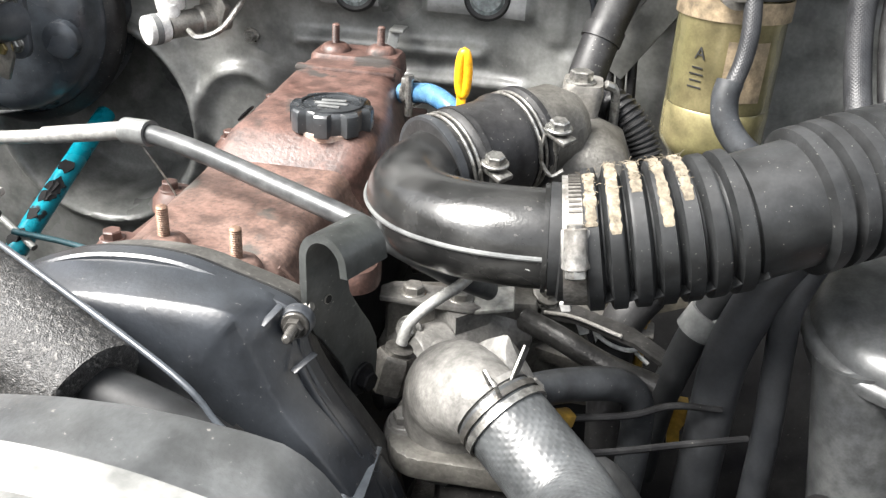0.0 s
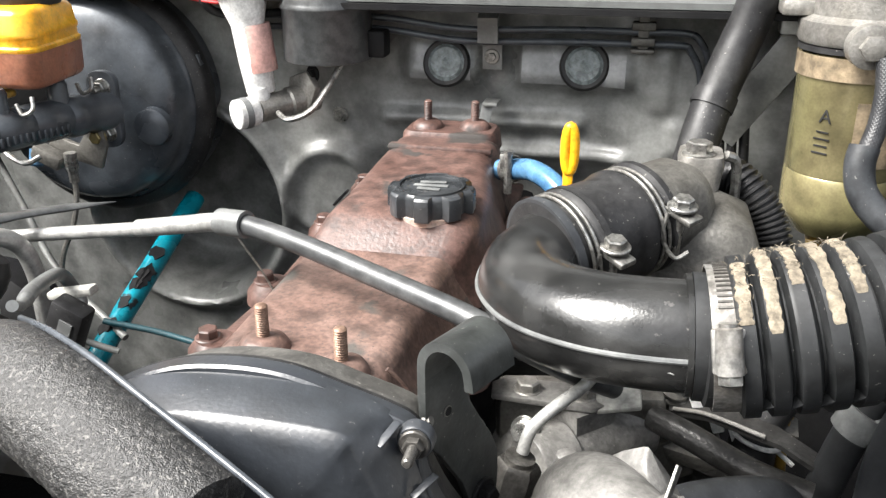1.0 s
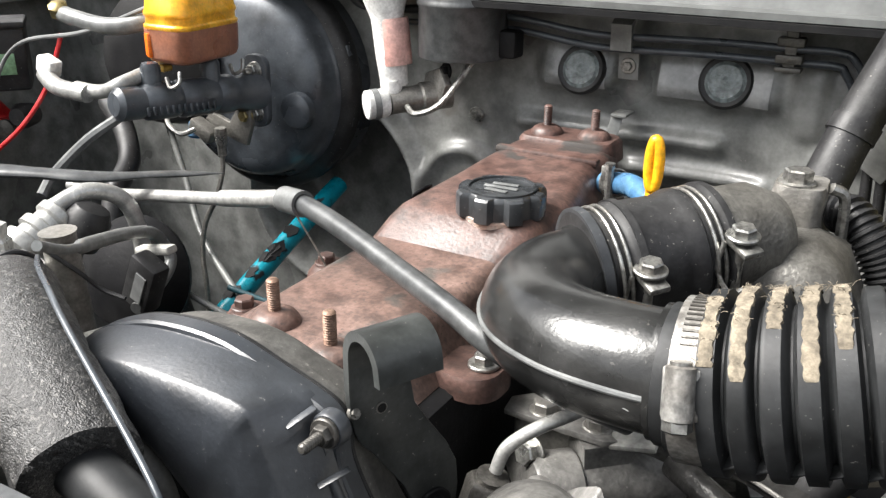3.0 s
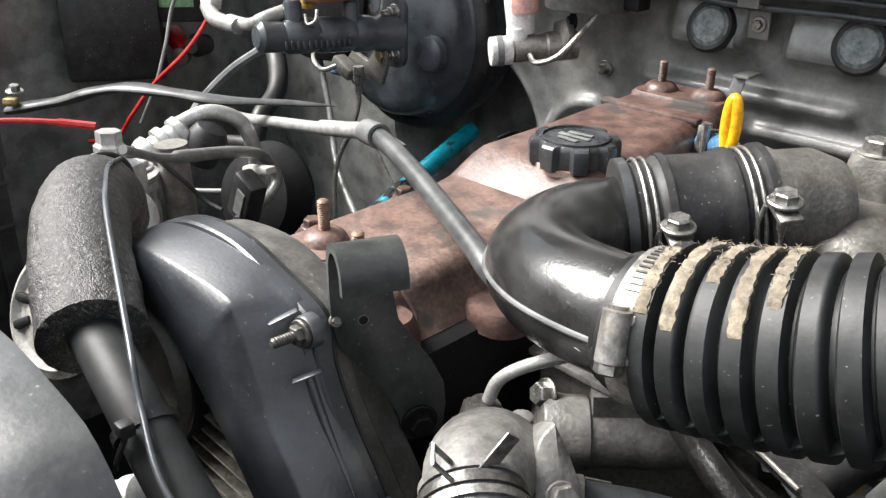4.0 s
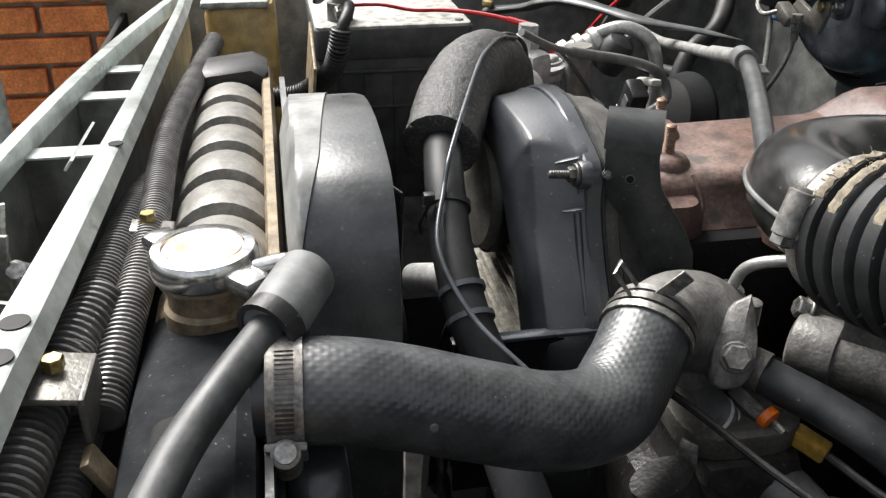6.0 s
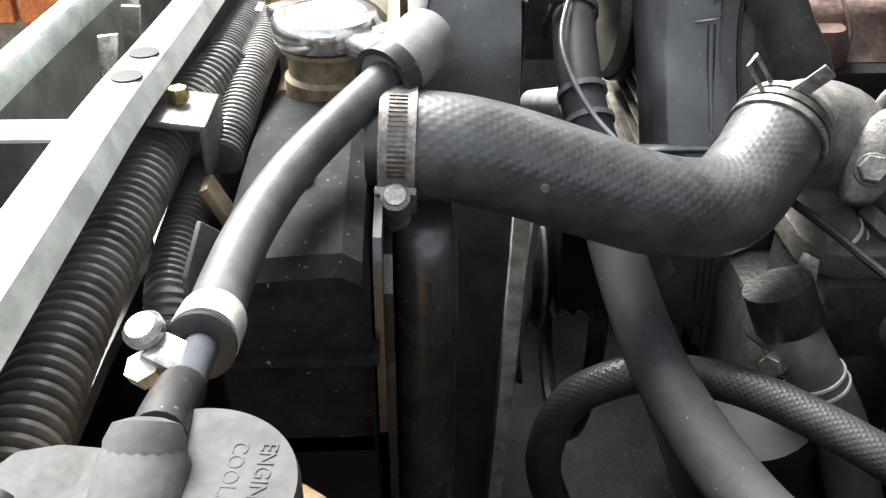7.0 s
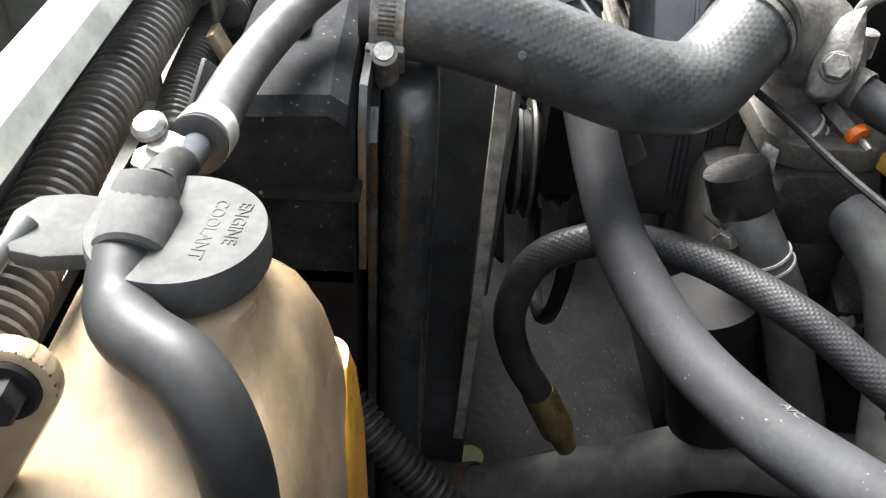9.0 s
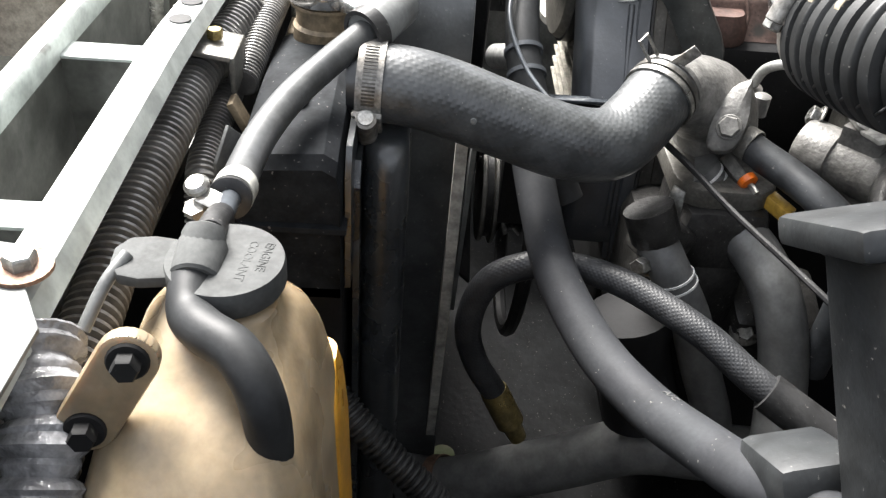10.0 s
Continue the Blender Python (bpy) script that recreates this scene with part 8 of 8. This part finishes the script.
# ---- air conditioning and braided hoses ----
ac = thing("air_conditioning_hose", (0.1, 0.28, 0.90), "thick smooth black air conditioning hose with pale print", "hose")
ACP = [(-0.02, 0.243, 0.985), (-0.003, 0.249, 0.966), (0.0318, 0.2556, 0.9442), (0.0776, 0.2615, 0.9353), (0.1242, 0.2773, 0.9274), (0.1667, 0.295, 0.9324), (0.199, 0.312, 0.942), (0.223, 0.322, 0.953), (0.245, 0.333, 0.965), (0.28, 0.35, 0.98)]
part("hose", tube(ACP, 0.0119, 28, 12), AC_RUBBER, ac)
acs = spline(ACP, 12)
def print_marks(path, i0, i1, r, up, groups, parent):
    """Words along a hose, one letter height of pale print."""
    n = len(groups)
    for k, word in enumerate(groups):
        i = i0 + (i1 - i0) * k // max(1, n - 1)
        p, t = path[i], (path[i + 1] - path[i - 1]).normalized()
        nrm = (Vector(up) - t * Vector(up).dot(t)).normalized()
        y = nrm.cross(t)
        m = Matrix.Translation(p + nrm * (r + 0.0001) - y * 0.0015) @ Matrix((t, y, nrm)).transposed().to_4x4()
        writing(word, 0.0052, m, PALE_PRINT, parent, "printed_word", "pale printed word")


print_marks(acs, 62, 84, 0.0119, (0.55, 0.45, 0.75), ["A/C", "HOSE"], ac)
bh = thing("braided_hose", (0.1, 0.28, 0.80), "black braided high pressure hose with a brass end", "hose")
BP = [(0.047, 0.244, 0.807), (0.049, 0.226, 0.841), (0.051, 0.219, 0.874), (0.0533, 0.2272, 0.9082), (0.0566, 0.2487, 0.9251), (0.0571, 0.2729, 0.9263), (0.0715, 0.2963, 0.9295), (0.0905, 0.3176, 0.9293), (0.1122, 0.3391, 0.9264), (0.1329, 0.3579, 0.9197), (0.151, 0.381, 0.911), (0.17, 0.41, 0.9)]
part("hose", tube(BP, 0.0082, 24, 10), BRAID, bh)
part("sleeve", tube([(0.140, 0.364, 0.918), (0.153, 0.384, 0.910), (0.17, 0.41, 0.90)], 0.0105, 20), RUBBER, bh, "smooth black end sleeve")
part("brass_end", lathe([(0.0092, 0), (0.0095, 0.002), (0.0095, 0.030), (0.007, 0.032), (0.006, 0.045)], (0.0465, 0.241, 0.812), (0.12, 0.45, -0.86), 20), BRASS, bh, "brass crimped end")

# grey box with a flanged lid beside the hoses
gb = thing("grey_relay_case", (0.27, 0.40, 0.90), "dusty grey plastic case with a flanged lid", "case")
GM = Matrix(((-0.12, -0.50, 0.86), (0.98, -0.18, 0.03), (0.14, 0.85, 0.51)))
part("body", block((0.243, 0.362, 1.030), (0.064, 0.12, 0.04), GM, 0.004), CASE_GREY, gb)
part("lid", block((0.2195, 0.350, 1.080), (0.088, 0.011, 0.056), GM, 0.003), CASE_GREY, gb, "flanged lid")
part("arm", block((0.231, 0.336, 0.966), (0.036, 0.026, 0.042), GM, 0.006), CASE_GREY, gb, "open hose sleeve")

# ---- injection pump and linkages below the intake ----
ip = thing("injection_pump", (-0.05, 0.46, 0.90), "dirty alloy injection pump with steel unions", "injection pump")
RA = Vector((0.74, 0.67, 0.02)).normalized()
part("barrel", lathe([(0.014, -0.002), (0.0195, 0.0), (0.0205, 0.002), (0.0205, 0.024), (0.0190, 0.025), (0.0190, 0.050), (0.0200, 0.052), (0.0185, 0.080), (0.015, 0.084)], (-0.078, 0.449, 0.938), RA, 34), CAST_GREY, ip)
part("web", loft([[Vector((-0.050, 0.474, z)) + RA * a + Vector((-RA.y, RA.x, 0)) * b for a, b in ((-0.012 * s, -0.009), (0.014 * s, -0.009), (0.014 * s, 0.02), (-0.012 * s, 0.02))] for z, s in ((0.918, 0.9), (0.945, 1.0), (0.968, 1.1))]), CAST_GREY, ip)
part("saddle", block((-0.055, 0.495, 0.950), (0.10, 0.030, 0.035), Matrix.Rotation(radians(12), 3, "Z"), 0.006), ALU_DIRTY, ip)
part("top_plate", prism([(-0.046, -0.010), (0.012, -0.012), (0.030, -0.004), (0.036, 0.006), (0.026, 0.013), (-0.040, 0.012), (-0.048, 0.004)], (-0.058, 0.475, 0.969), (0, 0, 1), 0.004, (0, 1, 0), 0.001), CAST_GREY, ip)
for x in (-0.084, -0.053):
    part("plate_bolt", hexhead((x, 0.475, 0.972), (0, 0, 1), 0.0068, 0.006, 0.0085), ALU, ip)
# pale colour replaces sunlight that the elbow keeps off this tab
part("bright_patch", block((-0.032, 0.474, 0.975), (0.026, 0.020, 0.004), Matrix.Rotation(radians(-14), 3, "Y") @ Matrix.Rotation(radians(18), 3, "X"), 0.0015), DUSTY_SUNLIT, ip, "bent tab coloured pale as sunlit")
part("side_bolt", join(hexhead((-0.082, 0.456, 0.957), (-0.3, -0.9, 0.3), 0.0065, 0.007, 0.009), thread((-0.080, 0.462, 0.952), (0.6, -0.5, -0.3), 0.0035, 0.02)), STEEL, ip)
part("union", join(lathe([(0.0125, -0.02), (0.0125, 0.0), (0.0105, 0.003)], (-0.0785, 0.4000, 0.974), (0.2, 0.15, 0.95), 6), lathe([(0.008, 0.0), (0.008, 0.006)], (-0.0785, 0.4000, 0.974), (0.2, 0.05, 0.95), 16)), BOLT_GREASY, ip, "steel hex union")
part("pale_strip", block((-0.0225, 0.4965, 0.942), (0.0095, 0.003, 0.032), frame_z((0.011, -0.001, 0.028), (0.74, 0.67, 0)), 0.001), DUSTY_SUNLIT, ip, "pale dusty flat strip")
part("stay", loft([[Vector((-0.018, 0.512, 0.930)).lerp(Vector((0.062, 0.490, 0.915)), f) + Vector((0, 0, 1)) * b + Vector((0.1, 0.9, 0)) * c for b, c in ((-w, -0.002), (w, -0.002), (w, 0.002), (-w, 0.002))] for f, w in ((0, 0.010), (0.06, 0.013), (0.35, 0.010), (1, 0.008))]), PUMP_DARK, ip, "oily cast stay")
part("stay_rib", tube([(-0.012, 0.509, 0.938), (0.02, 0.500, 0.930), (0.062, 0.487, 0.918)], 0.0025, 8), PUMP_DARK, ip)
part("stay_bolt", hexhead((-0.010, 0.511, 0.930), (0.3, -0.9, 0.35), 0.0062, 0.006, 0.0095), ALU_DIRTY, ip)
part("bracket_arm", loft([[(x, y + dy, z + dz) for dy, dz in ((-0.006, 0.0), (0.008, 0.003), (0.008, 0.006), (-0.006, 0.003))] for x, y, z in ((-0.002, 0.503, 0.953), (0.020, 0.496, 0.956), (0.058, 0.481, 0.953), (0.09, 0.468, 0.940))]), PUMP_DARK, ip, "oily steel bracket arm")
part("bright_edge", tube([(0.000, 0.497, 0.9575), (0.020, 0.490, 0.9605), (0.050, 0.478, 0.958)], 0.0014, 8), ALU, ip, "worn bright edge")
part("lower_shell", loft([[Vector((-0.070, 0.462, 0.905)) + RA * a + Vector((-RA.y, RA.x, 0)) * b * k + Vector((0, 0, h)) for a, b, h in ((0.0, -0.020, 0.0), (0.0, 0.016, 0.0), (0.100, 0.016, -0.006), (0.112, 0.0, -0.006), (0.100, -0.020, -0.006))] for k, _ in ((1, 0),)] + [[Vector((-0.070, 0.462, 0.930)) + RA * a + Vector((-RA.y, RA.x, 0)) * b for a, b in ((0.0, -0.018), (0.0, 0.014), (0.098, 0.014), (0.108, 0.0), (0.098, -0.018))]]), ALU_DIRTY, ip, "", 30)
part("throttle_lever", tube([(-0.012, 0.478, 0.962), (0.010, 0.462, 0.962), (0.04, 0.448, 0.955), (0.07, 0.44, 0.95)], 0.0075, 14), PUMP_DARK, ip)
solo("pump_hose", tube([(-0.10, 0.45, 0.905), (-0.084, 0.465, 0.903), (-0.065, 0.492, 0.893), (-0.022, 0.52, 0.912), (0.0, 0.53, 0.91)], 0.0085, 16), RUBBER, "black hose running under the pump casting", "hose")
solo("injector_pipe", tube([(-0.0765, 0.4010, 0.982), (-0.0735, 0.4035, 0.993), (-0.067, 0.408, 1.0005), (-0.058, 0.416, 1.006), (-0.051, 0.425, 1.008), (-0.046, 0.440, 1.007), (-0.044, 0.46, 1.002)], 0.0033, 14, 10), PIPE_BRIGHT, "bent bright injector pipe", "pipe")
for p, s in (((0.014, 0.500, 0.959), 0.009), ((0.025, 0.500, 0.951), 0.010), ((0.037, 0.500, 0.945), 0.010)):
    solo("pale_tag", block(p, (s * 0.7, 0.004, s * 1.6), Matrix.Rotation(radians(-20), 3, "Y"), 0.001), WHITE_PLASTIC, "pale sunlit plastic tag below the intake hose", "tag", "pale tags")
for ends, w, h in ((((-0.010, 0.508, 0.963), (0.073, 0.510, 0.944)), 0.016, 0.005), (((-0.022, 0.505, 0.934), (0.044, 0.505, 0.911)), 0.014, 0.012)):
    a, b = Vector(ends[0]), Vector(ends[1])
    solo("link_rail", block((a + b) / 2, ((b - a).length, w, h), frame_z((0.2, -0.3, 1), Vector((0.2, -0.3, 1)).cross(b - a)), 0.002), ALU_DIRTY, "grey metal linkage rail under the intake hose", "rail", "linkage rails")
mb = thing("pump_mount", (0.01, 0.52, 0.87), "grimy grey cast mount with bolt under the intake hose", "mount")
part("web", loft([[(x, y, z) for x, z in ((-0.014, 0.945), (0.004, 0.958), (0.020, 0.950), (0.034, 0.915), (0.038, 0.87), (-0.010, 0.87))] for y in (0.535, 0.522)]), ALU_DIRTY, mb)
part("bolt", hexhead((-0.010, 0.520, 0.932), (0.3, -0.8, 0.4), 0.0075, 0.006, 0.010), ALU_DIRTY, mb)
part("foot_plate", loft([[(x, y, z) for x, z in ((0.022, 0.985), (0.085, 0.996), (0.098, 0.95), (0.040, 0.925))] for y in (0.548, 0.542)]), surf("olive_grimed_casting", (0.075, 0.068, 0.05), (0.042, 0.039, 0.032), 0.55, 0.1, 26, 420, 0.45, 0.2, 0.2, grime=0.45), mb, "olive grimed plate")
part("rust_spot", lathe([(0.004, 0), (0.004, 0.002)], (0.052, 0.541, 0.972), (0, -1, 0.2), 12), BOLT_RUST, mb, "rusty screw")
for p in ((0.000, 0.508, 0.966), (0.058, 0.508, 0.951), (0.115, 0.470, 0.962)):
    solo("linkage_bolt", hexhead(p, (0.3, -0.4, 0.8), 0.006, 0.007, 0.010), ALU_DIRTY, "oily bolt on the linkage bracket", "bolt", "linkage bolts")

# hoses hanging at the wing side below the intake hose
solo("drain_hose", tube([(0.145, 0.478, 1.050), (0.118, 0.472, 1.023), (0.104, 0.470, 1.002), (0.093, 0.470, 0.977), (0.085, 0.470, 0.946), (0.079, 0.470, 0.914), (0.075, 0.468, 0.86)], 0.0098, 18), RUBBER_SLEEK, "glossy black hose below the intake hose", "hose", "wing hoses")
solo("wing_hose", tube([(0.158, 0.470, 1.060), (0.129, 0.457, 1.029), (0.116, 0.455, 0.997), (0.109, 0.455, 0.963), (0.108, 0.454, 0.901), (0.108, 0.45, 0.84)], 0.0135, 20), WING_RUBBER, "thick dark blue-grey hose below the intake hose", "hose", "wing hoses")
solo("wing_hose", tube([(0.150, 0.460, 1.045), (0.136, 0.450, 1.010), (0.138, 0.450, 0.967), (0.141, 0.448, 0.924), (0.142, 0.445, 0.86)], 0.0085, 16), WING_RUBBER, "thin dark hose by the inner wing", "hose", "wing hoses")
hb = thing("hose_band", (0.092, 0.470, 0.975), "grey plastic band and tab round a black hose", "clip")
part("band", ring((0.0945, 0.470, 0.981), (0.40, 0.0, 0.90), 0.0101, 0.016, 0.0022, 24), PIPE_GREY, hb)
part("tab", block((0.104, 0.460, 0.983), (0.020, 0.004, 0.014), Matrix.Rotation(radians(-25), 3, "Y"), 0.001), PIPE_GREY, hb)
solo("elbow_hose", tube([(0.066, 0.522, 0.968), (0.055, 0.51, 0.958), (0.049, 0.505, 0.94), (0.048, 0.502, 0.912), (0.052, 0.5, 0.864), (0.056, 0.495, 0.8)], 0.0142, 20), RUBBER, "black rubber elbow hose by the thermostat", "hose")
ct = solo("pale_cable_tie", sweep([Vector((0.0495, 0.5045, 0.941)) + frame_z((0.25, 0.1, 1)) @ Vector((0.0152 * math.cos(a), 0.0152 * math.sin(a), 0)) for a in [math.pi * 2 * k / 28 for k in range(29)]] + [Vector((0.072, 0.500, 0.926))], 0.0015, 8), WHITE_PLASTIC, "pale cable tie round black hoses", "cable tie")
ys = thing("yellow_sheath", (0.085, 0.47, 0.90), "yellow plastic sheathed stick below the intake hose", "wiring")
part("sheath", tube([(0.066, 0.512, 0.979), (0.065, 0.51, 0.958), (0.066, 0.508, 0.926), (0.068, 0.506, 0.894)], 0.0034, 10), YELLOW_DULL, ys)
part("joint", lathe([(0.0048, 0), (0.0048, 0.006)], (0.065, 0.51, 0.953), (0.1, 0.2, 1), 12), YELLOW_DULL, ys)
tb = thing("tan_bracket", (0.090, 0.470, 0.885), "tan coloured plastic bracket low behind the hoses", "bracket")
part("upright", loft([[(x0 + dx, y, z) for dx, y in ((-w, 0.474), (w, 0.474), (w, 0.480), (-w, 0.480))] for x0, z, w in ((0.094, 0.880, 0.004), (0.092, 0.895, 0.004), (0.0925, 0.905, 0.007), (0.090, 0.918, 0.008))]), YELLOW_DULL, tb)
part("cross_piece", block((0.0985, 0.478, 0.909), (0.016, 0.006, 0.006), None, 0.001), YELLOW_DULL, tb)
ac2 = thing("air_cleaner", (0.25, 0.40, 0.90), "dark grey air cleaner housing with spring clip", "air cleaner")
part("housing", lathe([(0.050, -0.03), (0.062, -0.022), (0.0645, -0.006), (0.0675, -0.004), (0.0675, 0.0), (0.0655, 0.003), (0.0625, 0.004), (0.060, 0.010), (0.05, 0.016), (0.02, 0.018)], (0.212, 0.455, 1.006), (-0.12, -0.25, 0.95), 56), PIPE_DARK, ac2)
part("lower_case", tube([(0.178, 0.435, 0.995), (0.186, 0.434, 0.955), (0.196, 0.432, 0.90), (0.206, 0.43, 0.84)], 0.0285, 28), PIPE_DARK, ac2, "grey outlet trunk")
part("clip", sweep([(0.185, 0.388, 1.005), (0.182, 0.380, 0.995), (0.188, 0.376, 0.985), (0.196, 0.380, 0.982), (0.190, 0.384, 0.992)], 0.0022, 8), STEEL, ac2, "steel spring clip")
part("red_tab", block((0.181, 0.390, 1.008), (0.007, 0.006, 0.014), Matrix.Rotation(radians(25), 3, "Y"), 0.002), surf("faded_red_plastic", (0.5, 0.2, 0.15), (0.45, 0.15, 0.1), 0.4), ac2, "faded red tab")
